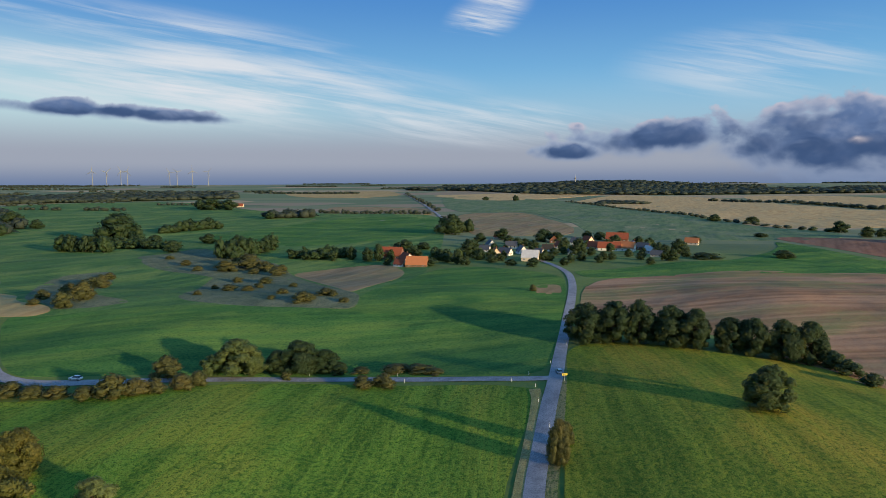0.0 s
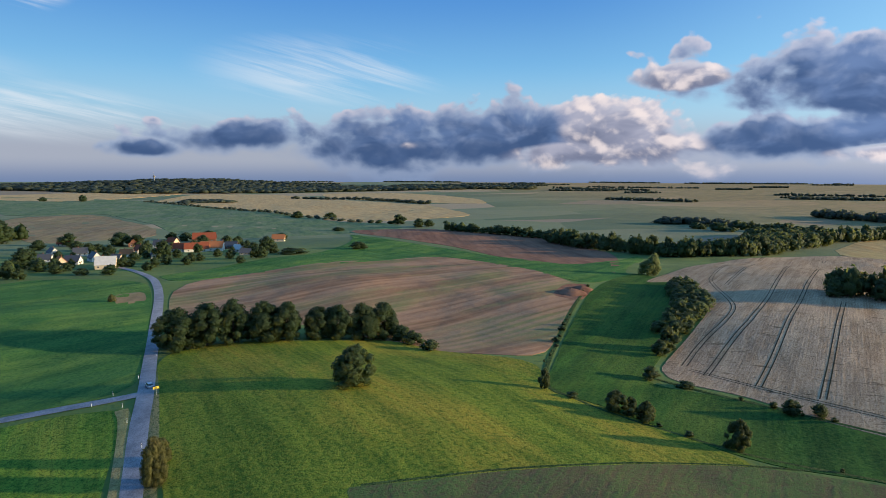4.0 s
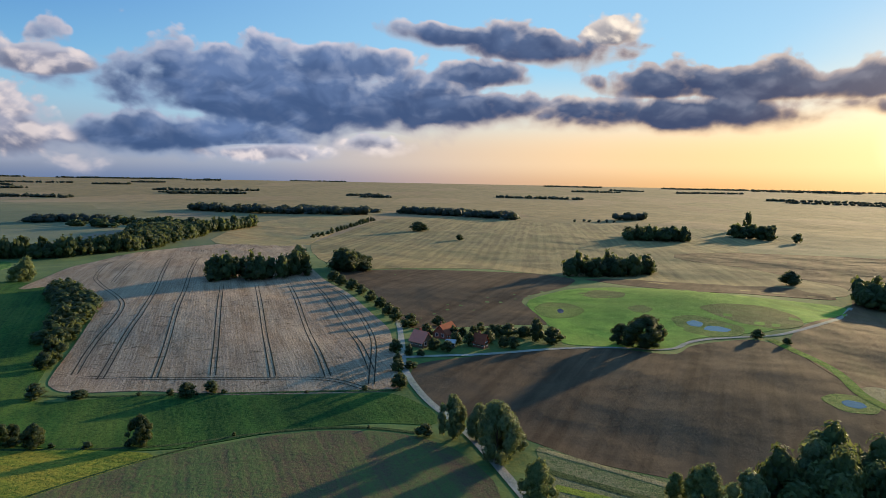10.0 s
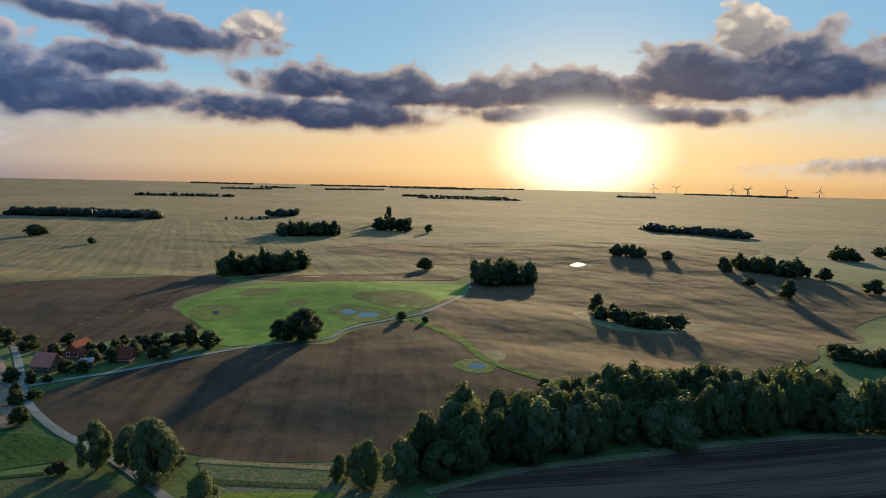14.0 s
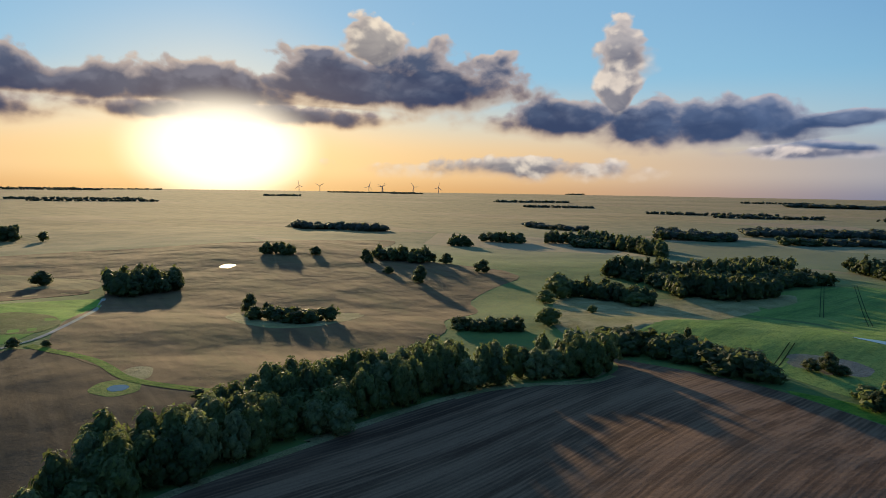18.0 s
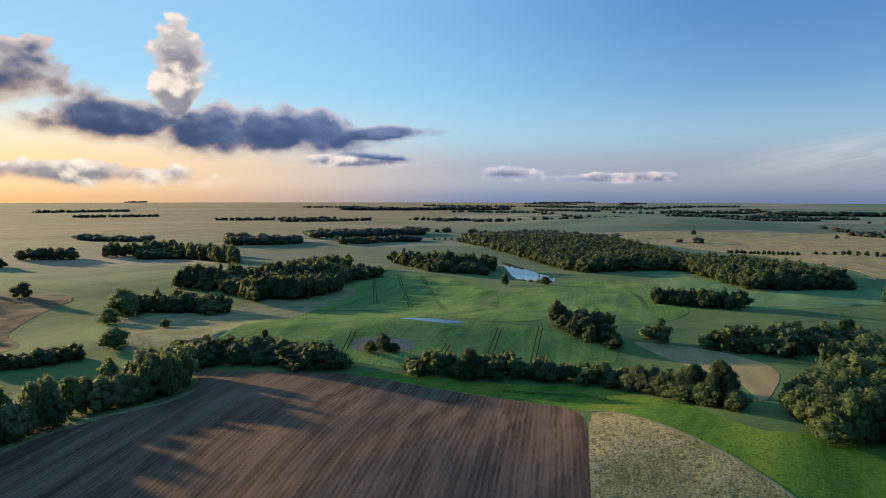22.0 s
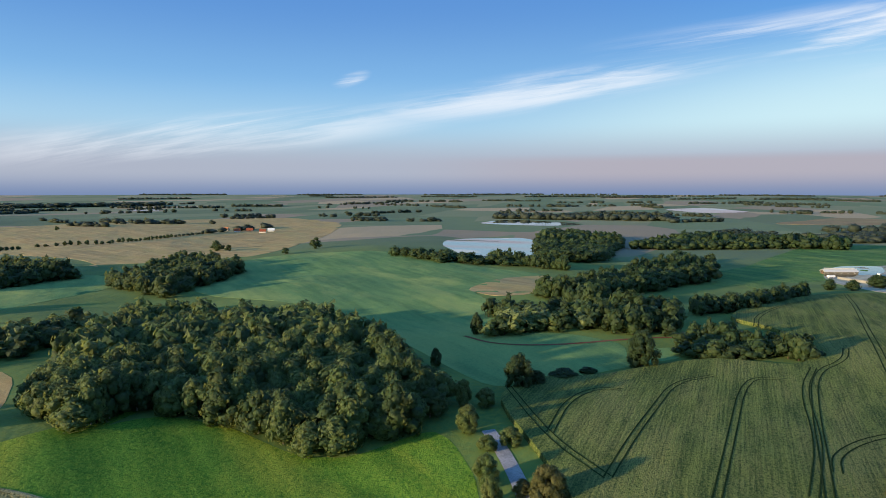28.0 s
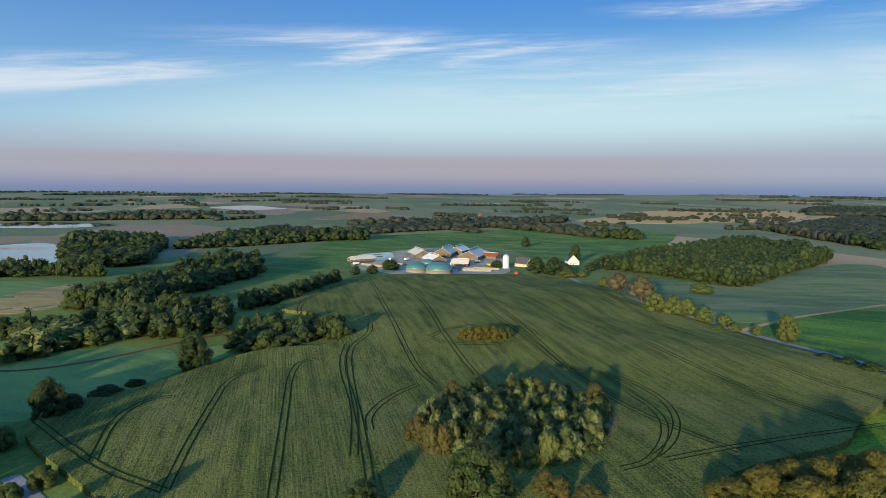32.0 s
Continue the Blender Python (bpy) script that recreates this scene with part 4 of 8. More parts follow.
field("ground_field_crop", "crop_green", [(-149.4, 209.1), (-124.9, 209.6), (-75.7, 216.1), (-1.0, 217.0), (16.3, 210.4), (27.5, 208.2), (36.7, 215.9), (48.8, 265.5), (72, 366), (80, 417), (70, 447), (29, 487), (-10, 474), (-45, 348), (-42, 305), (-62, 306), (-134, 308), (-165, 299), (-182, 292), (-207, 293)], "smooth green field of young crop beside the lane", "field", 0.00)
field("marsh", "reed", [(-280, 578), (-255, 592), (-250, 646), (-193, 596), (-133, 523), (-109, 462), (-66, 378), (-45, 344), (-43, 307), (-67, 305), (-97, 304), (-131, 320), (-143, 337), (-163, 440), (-164, 453), (-217, 491), (-247, 524)], "grey-green reed marsh with scattered shrubs", "marsh", 0.00)
field("tilled_field", "tilled", [(-117, 479), (-83, 506), (-43, 517), (-25, 458), (-48, 368), (-52, 352), (-85, 423)], "small bare tilled field beside the farmstead", "field", 0.00)
field("marsh", "reed", [(-223, 333), (-267, 412), (-284, 465), (-257, 493), (-236, 455), (-194, 341), (-155, 317), (-168, 305), (-187, 302), (-198, 313)], "reed patch with shrubs in the green field", "marsh", 0.00)
field("stubble_field", "stubble", [(-300, 406), (-248, 367), (-221, 325), (-195, 310), (-187, 300), (-191, 292), (-218, 294)], "golden stubble corner of a field", "field", 0.00)
field("stubble_field", "stubble", [(-1484, 2066), (-913, 2332), (-850, 2201), (-1303, 1812)], "pale distant stubble strip along the tree row", "field", 0.00)
field("stubble_field", "tilled", [(-284, 1662), (-26, 1560), (-6, 1263), (-262, 1324)], "brown stubble strip under a row of trees", "field", 0.00)
field("stubble_field", "stubble", [(-728, 2910), (-250, 3030), (-155, 2563), (-291, 2294), (-569, 2356)], "pale distant stubble field", "field", 0.00)
field("pasture", "crop_green", [(-304, 754), (-261, 967), (-151, 1184), (-4, 1197), (15, 1017), (-10, 789), (-87, 678), (-150, 640), (-182, 672)], "green pasture on rolling ground", "pasture", 0.00)
field("stubble_field", "tilled", [(19, 1320), (190, 1376), (186, 804), (67, 783), (33, 803)], "grey-tan harvested field behind the village", "field", 0.00)
field("pasture", "grass_dull", [(-8, 2552), (383, 2004), (446, 1595), (457, 962), (514, 832), (441, 693), (182, 740), (208, 1084), (195, 1390), (8, 1362)], "dull green field crossed by hedges", "pasture", 0.00)
field("stubble_field", "wheat", [(354, 1853), (646, 2469), (926, 2249), (918, 1324), (732, 916), (676, 888), (492, 900), (472, 1021), (544, 881), (461, 1117), (452, 1477)], "broad ripe golden wheat field", "field", 0.00)
field("stubble_field", "wheat", [(-76, 2551), (273, 2658), (680, 2601), (425, 2224), (132, 1952)], "pale golden field below the wooded ridge", "field", 0.00)
field("stubble_field", "wheat", [(1069, 2300), (1417, 2190), (1343, 1651), (1070, 1272), (964, 1492), (945, 1969)], "pale golden field between hedges", "field", 0.00)
field("ploughed_field", "plough_red", [(374, 745), (471, 707), (523, 583), (542, 510), (478, 383), (380, 302), (349, 285), (347, 338), (385, 483), (385, 598)], "reddish brown ploughed field", "field", 0.00)
field("crop_field", "crop_green", [(92, 456), (134, 475), (238, 518), (329, 620), (368, 708), (365, 568), (373, 468), (355, 323), (488, 370), (472, 348), (376, 296), (357, 272), (297, 260), (300, 302), (324, 449), (224, 427), (201, 437), (94, 410)], "smooth green strip of young crop", "field", 0.00)
field("tilled_field", "tilled_tan", [(61.0, 284.5), (88, 398), (162, 436), (246, 448), (222, 430), (319, 457), (324, 361), (292, 270), (292, 256), (226, 212), (170.2, 169.2), (146.6, 195.1), (136.1, 221.5), (119.1, 263.3), (104, 291)], "tan tilled field with greening patches", "field", 0.00)
field("heap_yard", "plough_red", [(253, 248), (284, 267), (298, 261), (284, 246), (258, 230)], "brown earth heap yard at the field corner", "earth heap", 0.00)
field("valley_meadow", "meadow_lush_shaded", [(294, 253), (383, 289), (351, 237), (302, 207), (260, 172), (213.0, 149.0), (189.3, 137.6), (183.2, 130.6), (196.4, 103.5), (193.8, 80.9), (193.0, 44.3), (195.8, 21.8), (182.8, 8.3), (172.8, 7.6), (173.2, 25.3), (165.0, 52.1), (150.2, 75.3), (149.3, 117.5), (141.0, 139.0), (155.9, 152.4), (206.1, 192.5)], "lush green meadow in the shallow valley", "meadow", 0.00)
field("hill_meadow", "meadow_gold", [(50.1, 252.1), (73.5, 257.7), (110.5, 236.4), (138.7, 229.3), (145.9, 204.2), (142.7, 206.5), (163.1, 165.0), (140.6, 139.4), (148.6, 116.8), (150.1, 77.3), (140.8, 74.3), (101.3, 90.1), (74.2, 100.1), (59.3, 78.0), (41.1, 83.4), (16.1, 84.5), (26.4, 132.4), (35.7, 184.6)], "mown green-gold meadow on a low hill", "meadow", 0.00)
field("tilled_field", "tilled_green", [(58.0, 117.5), (64.2, 114.1), (74.4, 108.7), (88.4, 103.0), (103.5, 96.5), (124.5, 87.7), (146.3, 75.5), (160.7, 55.5), (166.7, 37.9), (167.1, 17.4), (159.0, 1.9), (142.8, -6.8), (135.7, -8.4), (88.6, -8.8), (52.5, 68.2)], "brown tilled field greening with seedlings", "field", 0.00)
field("stubble_field", "stubble_grey", [(335, 254), (508, 300), (640, 273), (706, 183), (449, 115), (416, 100), (336, 58), (295.7, 37.0), (241.4, 27.9), (217.7, 23.8), (197.0, 20.2), (193.9, 44.6), (193.8, 80.9), (199.1, 104.9), (194.2, 130.6), (204.9, 143.3), (283, 172), (319, 191), (369, 240)], "grey-tan stubble field with dark wheel tracks", "field", 0.00)
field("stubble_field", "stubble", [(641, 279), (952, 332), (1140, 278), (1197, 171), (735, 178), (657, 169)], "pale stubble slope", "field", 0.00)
field("stubble_field", "stubble_green", [(683, 174), (740, 170), (1104, 142), (1194, 19), (1118, -96), (1065, -197), (927, -434), (820, -432), (719, -279), (470, -281), (388, -230), (417, -146), (464, -107), (468, -50), (491, -10), (427, 98)], "olive stubble field striped by mowing", "field", 0.00)
field("ploughed_field", "plough", [(424, 97), (462, 31), (473, -50), (447, -77), (408, -64), (366, -27), (293.0, -42.2), (292.3, -19.8), (283.1, 23.0), (311, 33), (389, 67)], "dark brown ploughed field", "field", 0.00)
field("ploughed_field", "plough", [(451, -78), (461, -124), (445, -211), (388, -230), (389, -185), (365, -128), (426, -98)], "dark brown ploughed strip", "field", 0.00)
field("pond_meadow", "meadow_lime", [(359, -30), (402, -65), (404, -95), (365, -143), (374, -199), (369, -219), (321, -186), (282, -134), (279, -124), (272.6, -95.9), (254.7, -83.3), (259.9, -61.1), (261.0, -39.9), (276.1, -39.8)], "bright lime green meadow with small ponds", "meadow", 0.00)
field("marsh", "rush", [(307.6, -97.2), (312.7, -109.7), (302.4, -118.4), (288.7, -125.9), (274.5, -118.7), (273.9, -104.7), (285.4, -96.8)], "rushy green hollow round the meadow pond", "marsh", 0.00)
field("marsh", "rush_brown", [(326.9, -117.5), (335.9, -131.3), (337.9, -157.1), (317.6, -163.6), (291.7, -154.0), (284.0, -138.7), (297.6, -126.0), (314.5, -119.9)], "brown rushy flat in the bright meadow", "marsh", 0.00)
field("marsh", "rush_brown", [(380.9, -64.2), (393.3, -81.2), (369.9, -92.1), (351.7, -85.6), (355.8, -70.3)], "tussocky brown patch in the bright meadow", "marsh", 0.00)
field("marsh", "rush", [(327.4, -81.6), (333.1, -90.6), (323.4, -94.8), (315.9, -89.0), (318.1, -82.9)], "small rushy dip in the bright meadow", "marsh", 0.00)
field("marsh", "rush", [(334.5, -34.6), (353.5, -43.2), (342.8, -55.4), (322.8, -60.9), (309.1, -52.7), (304.6, -41.2), (315.0, -35.8)], "rushy hollow round a small pond", "marsh", 0.00)
field("ploughed_field", "plough", [(213.1, 19.3), (224.3, 17.2), (236.9, -6.0), (256.0, -39.2), (257.4, -62.9), (243.9, -81.0), (262.1, -92.7), (270.4, -120.4), (257.6, -128.8), (211.5, -125.7), (177.7, -128.0), (158.6, -131.5), (151.6, -117.8), (148.8, -84.2), (140.6, -65.3), (141.2, -53.4), (153.0, -30.5), (165.0, -18.0), (179.0, -1.4), (187.7, 10.4), (201.3, 16.9)], "broad dark ploughed field with fine furrows", "field", 0.00)
field("rough_strip", "rough", [(165.0, -18.0), (153.0, -30.5), (141.3, -50.5), (132.9, -60.4), (115.0, -53.8), (82.2, -39.1), (91.8, -15.0), (136.5, -20.3)], "rough grassy strip beside the track", "verge", 0.00)
field("dusty_field", "tan_hazed", [(268.6, -131.3), (358, -213), (428, -255), (517, -245), (619, -180), (667, -294), (550, -474), (498, -720), (386, -498), (208, -493), (204, -369), (173, -333), (179, -297), (158, -269), (156.1, -181.0), (152.3, -137.2), (159.5, -136.6), (180.5, -125.8), (218.7, -125.2)], "broad olive-tan field under low sun", "field", 0.00)
field("marsh", "rush", [(192.5, -107.0), (197.7, -114.3), (196.4, -121.6), (188.8, -124.1), (181.3, -117.8), (182.6, -109.2)], "grassy hollow round a small pond", "marsh", 0.00)
field("rough_patch", "rough_pale", [(203.6, -124.2), (207.9, -133.6), (203.0, -138.0), (191.6, -129.2), (190.0, -122.3), (196.1, -121.4)], "dry weedy patch beside the pond", "verge", 0.00)
field("rough_patch", "rough_pale", [(263.9, -219.1), (244.8, -211.8), (224.2, -215.2), (212.3, -233.9), (211.4, -255.6), (218.3, -280.1), (228.6, -283.6), (239.3, -270.0), (246.4, -248.8), (262.5, -239.3), (277.9, -240.2)], "dry grass rim round the island copse", "verge", 0.00)
field("ploughed_field", "plough_furrow", [(76.7, -36.6), (117.5, -60.2), (119.1, -82.7), (114.8, -111.4), (108.7, -140.9), (116.3, -114.3), (110.2, -141.1), (102.5, -170.6), (91.5, -197.9), (64.2, -215.7), (65.1, -243.5), (78.3, -262.6), (51.1, -249.8), (13.2, -240.6), (-17.9, -225.3), (-43.8, -212.5), (-66.7, -194.9), (-46.9, -129.8), (-32.2, -86.2), (53.2, -70.1), (73.2, -59.0)], "broad brown ploughed field with pale furrow lines", "field", 0.00)
field("weedy_field", "weedy", [(-66.4, -191.8), (-75.6, -187.3), (-83.8, -163.8), (-90.2, -144.1), (-93.8, -129.6), (-93.6, -119.8), (-71.3, -79.8), (-32.3, -86.1)], "dry weedy fallow patch beside the ploughed field", "field", 0.00)
field("mound_field", "crop_lush", [(78, -292), (69, -334), (41, -412), (-5, -400), (-26, -320), (-64, -310), (-91, -302), (-104, -289), (-108.0, -268.1), (-95.8, -250.3), (-37.5, -248.2), (-11.2, -246.7), (7.7, -256.9), (14.3, -265.6), (37.9, -286.5)], "bright green crop over a rounded mound", "field", 0.00)
field("pit", "pit_floor", [(12.8, -277.2), (9.2, -285.4), (-0.4, -286.6), (-11.6, -285.8), (-18.6, -280.5), (-15.7, -271.7), (-6.3, -267.4), (5.7, -268.5)], "pale bare pit with shrubs in the green mound", "pit", 0.00)
field("crop_field", "crop_lush", [(75, -446), (27, -520), (-18, -588), (-67, -574), (-100, -483), (-62, -410), (-91, -320), (-65, -312), (-27, -330), (-5, -407), (42, -417)], "green crop on gentle slopes", "field", 0.00)
field("crop_field", "crop_lush", [(-98, -472), (-190, -541), (-227, -525), (-202, -374), (-124, -309), (-94, -322), (-70, -410)], "green crop field beside the river", "field", 0.00)
field("rough_meadow", "rough_pale", [(122, -313), (156, -405), (95, -434), (18, -519), (13, -479), (41, -412), (68, -331), (78, -292), (76.1, -270.5), (106, -292)], "pale dry rough meadow", "meadow", 0.00)
field("rough_meadow", "stubble", [(-119, -288), (-152, -270), (-159.4, -230.2), (-121.6, -184.6), (-134.5, -220.2), (-122.7, -269.4)], "tan dry meadow strip between trees", "meadow", 0.00)
field("crop_field", "crop_cool", [(-300, -710), (-327, -675), (-265, -500), (-387, -450), (-335, -372), (-204, -362), (-236, -519)], "blue-green young crop field", "field", 0.00)
field("stubble_field", "stubble", [(-460, -1208), (-810, -1143), (-1131, -1100), (-1365, -959), (-1170, -656), (-535, -377), (-461, -451), (-420, -509), (-417, -485), (-442, -538), (-461, -684), (-447, -883), (-402, -1002)], "far pale harvested fields", "field", 0.00)
field("crop_field", "crop_cool", [(-335, -324), (-508, -397), (-581, -287), (-522, -192), (-506, -99), (-391, -87), (-388, -131), (-354, -102), (-267.4, -79.6), (-236.4, -68.0), (-246.2, -43.2), (-285.0, -2.2), (-269.0, 1.5), (-246.0, -21.7), (-202.8, -58.2), (-222.7, -84.1), (-259.4, -122.8), (-321, -203)], "broad blue-green crop field on rolling ground", "field", 0.00)
field("fallow_patch", "stubble", [(-396, -137), (-458, -132), (-507, -97), (-391, -87), (-373, -111)], "tan fallow patch in the green field", "field", 0.00)
field("crop_field", "crop_cool", [(-261.8, -86.3), (-279.6, -75.9), (-284.0, -50.2), (-277.4, -22.5), (-246.6, -21.0), (-230.1, -45.0), (-232.3, -65.3)], "green young crop between the ditch and the maize", "field", 0.00)
field("maize_field", "maize", [(-217.1, -50.8), (-228.3, -28.3), (-255.0, -3.5), (-264.6, 14.0), (-254.9, 40.1), (-288.5, 51.2), (-324, 40), (-343, 16), (-460, 73), (-489, 122), (-459, 257), (-318, 215), (-251, 219), (-203.0, 220.9), (-160.3, 218.5), (-143.8, 198.4), (-130.6, 168.3), (-117.9, 149.0), (-115.5, 110.7), (-106.7, 95.2), (-70.2, 64.0), (-89.7, -6.8), (-137.3, -21.6), (-160.0, -35.8), (-177.8, -47.5), (-193.3, -55.1)], "tall green maize field with wheel tracks", "field", 2.20)
field("crop_field", "crop_green", [(-245, 243), (-276, 372), (-211, 295), (-151.2, 209.0), (-172.3, 232.0), (-192, 232), (-231, 232)], "smooth green field beyond the road", "field", 0.00)
field("stubble_field", "wheat", [(-1266, 705), (-1904, 1394), (-1729, 1844), (-1338, 1508), (-1112, 957), (-1175, 790)], "pale golden field far beyond the farm", "field", 0.00)
field("stubble_field", "tilled", [(-1389, 125), (-1876, 365), (-1738, 434), (-1444, 347)], "far bare field strip", "field", 0.00)
field("farm_yard", "gravel", [(-607, 101), (-678, 144), (-724, 208), (-725, 295), (-563, 256), (-484, 218), (-498, 124)], "grey gravel and concrete farm yard", "yard", 0.00)
field("water", "water", [(-682, -266), (-811, -298), (-909, -212), (-707, -150), (-588, -159), (-574, -194)], "pale reflecting lake framed by trees", "water", 0.00)
field("water", "water", [(-1255, -418), (-1465, -396), (-1322, -185), (-1208, -260)], "distant pale lake", "water", 0.00)
field("water", "water", [(-2310, -97), (-2527, 61), (-2191, 198), (-2039, 50)], "distant pale lake", "water", 0.00)
field("water", "water", [(-1662, -1808), (-1788, -1775), (-1601, -1578), (-1525, -1641)], "distant pale lake", "water", 0.00)
field("water", "water", [(-142, -718), (-149, -658), (-165, -565), (-156, -535), (-140, -531), (-127, -574)], "bright winding river bend", "water", 0.00)
field("water", "water", [(-8, -319), (-26, -320), (-46, -311), (-36, -307)], "narrow water channel", "water", 0.00)
field("water", "water", [(326.1, -46.1), (329.5, -48.3), (324.1, -49.5), (317.6, -48.0), (318.5, -45.9)], "small bright pond", "water", 0.00)
field("water", "water", [(299.8, -102.8), (302.5, -107.7), (297.1, -110.3), (290.7, -106.8), (293.3, -102.4)], "bright pond broken by rushes", "water", 0.00)
field("water", "water", [(292.6, -110.3), (292.2, -114.5), (285.5, -118.8), (281.1, -114.7), (284.5, -108.2), (287.0, -106.2)], "bright pond broken by rushes", "water", 0.00)
field("water", "water", [(190.5, -112.6), (192.3, -115.7), (190.3, -119.0), (186.8, -118.5), (185.3, -114.9), (187.2, -112.0)], "small bright pond", "water", 0.00)
field("water", "water", [(427, -350), (436, -368), (422, -367), (416, -351)], "small bright pond", "water", 0.00)
field("water", "water", [(-606, 104), (-678, 129), (-694, 169), (-643, 160), (-608, 125)], "farm storage pond", "water", 0.00)
ribbon("road", "asphalt", [(11.8, 89.2), (19.5, 133.6), (24.1, 152.1), (29.9, 176.5), (36.4, 200.7), (46.2, 245.7), (58, 294), (75, 365), (82, 400), (88, 447), (87, 487), (81, 517), (77, 569), (70, 599)], 4.80, "patched grey asphalt country road", "road", 0.12, "structure")
ribbon("road", "asphalt", [(14, 996), (-17, 1383), (-79, 2046), (-165, 2731)], 6.00, "grey asphalt road between trees", "road", 0.30, "structure")
ribbon("road", "asphalt", [(35.9, 201.8), (26.9, 203.2), (14.2, 207.5), (-12.6, 213.6), (-32.4, 215.6), (-59.1, 212.9), (-80.8, 208.9), (-109.1, 204.7), (-144.9, 202.5), (-166.4, 226.5), (-198, 233), (-227, 230), (-247, 228), (-267, 229), (-303, 224), (-355, 223), (-442, 257), (-465, 260)], 5.00, "narrow grey asphalt lane between hedges", "road", 0.10, "structure")
ribbon("track", "gravel", [(127.0, -15.9), (138.5, -12.2), (158.9, -5.2), (176.0, 2.4), (189.7, 11.4), (207.2, 18.7), (220.9, 22.5), (248.7, 25.7), (304, 33), (315, 37)], 2.50, "pale gravel farm track", "track", 0.12, "structure")
ribbon("track", "gravel", [(229.7, 24.1), (232.7, 12.5), (237.9, -6.1), (256.0, -39.2), (259.4, -63.4), (251.9, -82.4), (269.8, -94.9), (273.2, -121.6), (275, -137), (304, -172), (369, -219)], 2.40, "pale gravel lane", "track", 0.12, "structure")
ribbon("track", "asphalt", [(-120.4, -25.0), (-137.2, -32.5), (-150.0, -39.2), (-161.5, -46.2), (-168.5, -50.9)], 4.00, "narrow tarmac track between trees", "track", 0.12, "structure")
ribbon("ditch_bank", "earth_red", [(-271.3, -93.6), (-257.8, -76.7), (-263.1, -51.0), (-286.2, -20.8), (-297.0, -4.8), (-294.0, 1.1)], 1.60, "bare reddish ditch bank", "ditch", 0.25, "structure")
ribbon("field_margin", "ditch_weeds", [(291, 255), (223, 208), (166.5, 164.4), (140.6, 139.4), (144.0, 130.0)], 1.60, "dark weedy margin along a ditch", "verge", 0.15, "structure")
ribbon("field_margin", "ditch_weeds", [(62.2, 115.6), (74.4, 109.7), (88.4, 104.0), (103.5, 97.5), (124.5, 88.7), (146.3, 76.5), (157.0, 66.0)], 0.90, "thin dark weedy line between two fields", "verge", 0.12, "structure")
ribbon("field_margin", "meadow_bright", [(268.2, -127.6), (253.6, -128.3), (229.6, -130.8), (212.0, -127.0), (197.9, -122.5), (184.6, -124.6), (170.5, -130.5), (160.0, -134.0)], 4.00, "green grass margin between two fields", "verge", 0.12, "structure")
ribbon("ditch", "ditch_weeds", [(143.1, 143.8), (143.7, 131.4), (144.1, 120.0), (149.7, 99.1), (152.8, 81.2), (156.9, 70.2), (163.6, 56.5), (168.2, 41.5), (169.7, 25.7), (167.3, 12.8)], 1.50, "dark weedy ditch along the valley meadow", "ditch", 0.15, "structure")
ribbon("field_margin", "ditch_weeds", [(190.7, 133.7), (192.0, 120.2), (194.9, 97.1), (195.1, 75.2), (195.3, 48.3), (196.5, 30.0), (198.2, 20.7)], 1.60, "dark weedy edge of the stubble field", "verge", 0.15, "structure")
ribbon("field_margin", "rough_pale", [(160.1, -19.1), (151.7, -31.3), (142.7, -43.3), (136.5, -51.9)], 2.20, "dry grass strip beside the ploughed field", "verge", 0.12, "structure")
ribbon("field_margin", "ditch_weeds", [(148.4, -18.8), (140.4, -30.7), (132.5, -42.0)], 2.60, "dark weedy strip beside the track", "verge", 0.14, "structure")
ribbon("field_margin", "meadow_bright", [(139.3, -20.8), (133.4, -31.7), (127.1, -42.9)], 3.00, "green grass strip beside the track", "verge", 0.14, "structure")
ribbon("field_margin", "rough_pale", [(76.4, -262.9), (67.3, -235.4), (68.4, -215.9), (82.0, -201.8), (95.1, -187.7), (99.9, -174.4)], 2.00, "dry grass edge below the wood", "verge", 0.14, "structure")
ribbon("field_margin", "rough_pale", [(9.5, 96.5), (16.5, 134.0), (21.9, 155.5), (27.8, 181.9), (28.2, 191.9)], 3.50, "dry grass verge beside the road", "verge", 0.08, "structure")
ribbon("field_margin", "rough", [(16.5, 96.6), (23.1, 133.0), (28.5, 154.4), (35.2, 184.7), (45.6, 235.6)], 3.00, "grass verge beside the road", "verge", 0.08, "structure")
ribbon("field_margin", "rough_pale", [(118.4, -60.7), (120.0, -83.2), (115.5, -112.1), (110.0, -142.5), (117.0, -115.0), (110.8, -141.9), (103.0, -171.5), (91.9, -198.8), (66.5, -209.7), (63.2, -225.3)], 3.00, "pale grass margin of the ploughed field", "verge", 0.12, "structure")
ribbon("field_margin", "rough_pale", [(-66.4, -192.9), (-75.6, -187.3), (-83.8, -163.8), (-90.2, -144.1), (-93.8, -129.6), (-93.6, -119.8)], 1.20, "dry grass margin of the fallow patch", "verge", 0.20, "structure")
ribbon("field_margin", "stubble", [(-239, 225), (-246, 249), (-257, 301), (-282, 380)], 3.50, "bare pale field margin", "verge", 0.30, "structure")
tramline("stubble", [(209.7, 126.6), (252.5, 142.6), (307, 158), (553, 261)])
tramline("stubble", [(211.0, 107.9), (255.4, 124.2), (361, 164), (585, 249)])
tramline("stubble", [(212.5, 87.9), (267.9, 108.5), (369, 146)])
tramline("stubble", [(209.9, 65.9), (265.3, 86.4), (377, 128)])
tramline("stubble", [(208.8, 46.7), (260.1, 64.6), (383, 110)])
tramline("stubble", [(215.5, 33.0), (276.4, 50.4), (335, 75), (401, 102)])
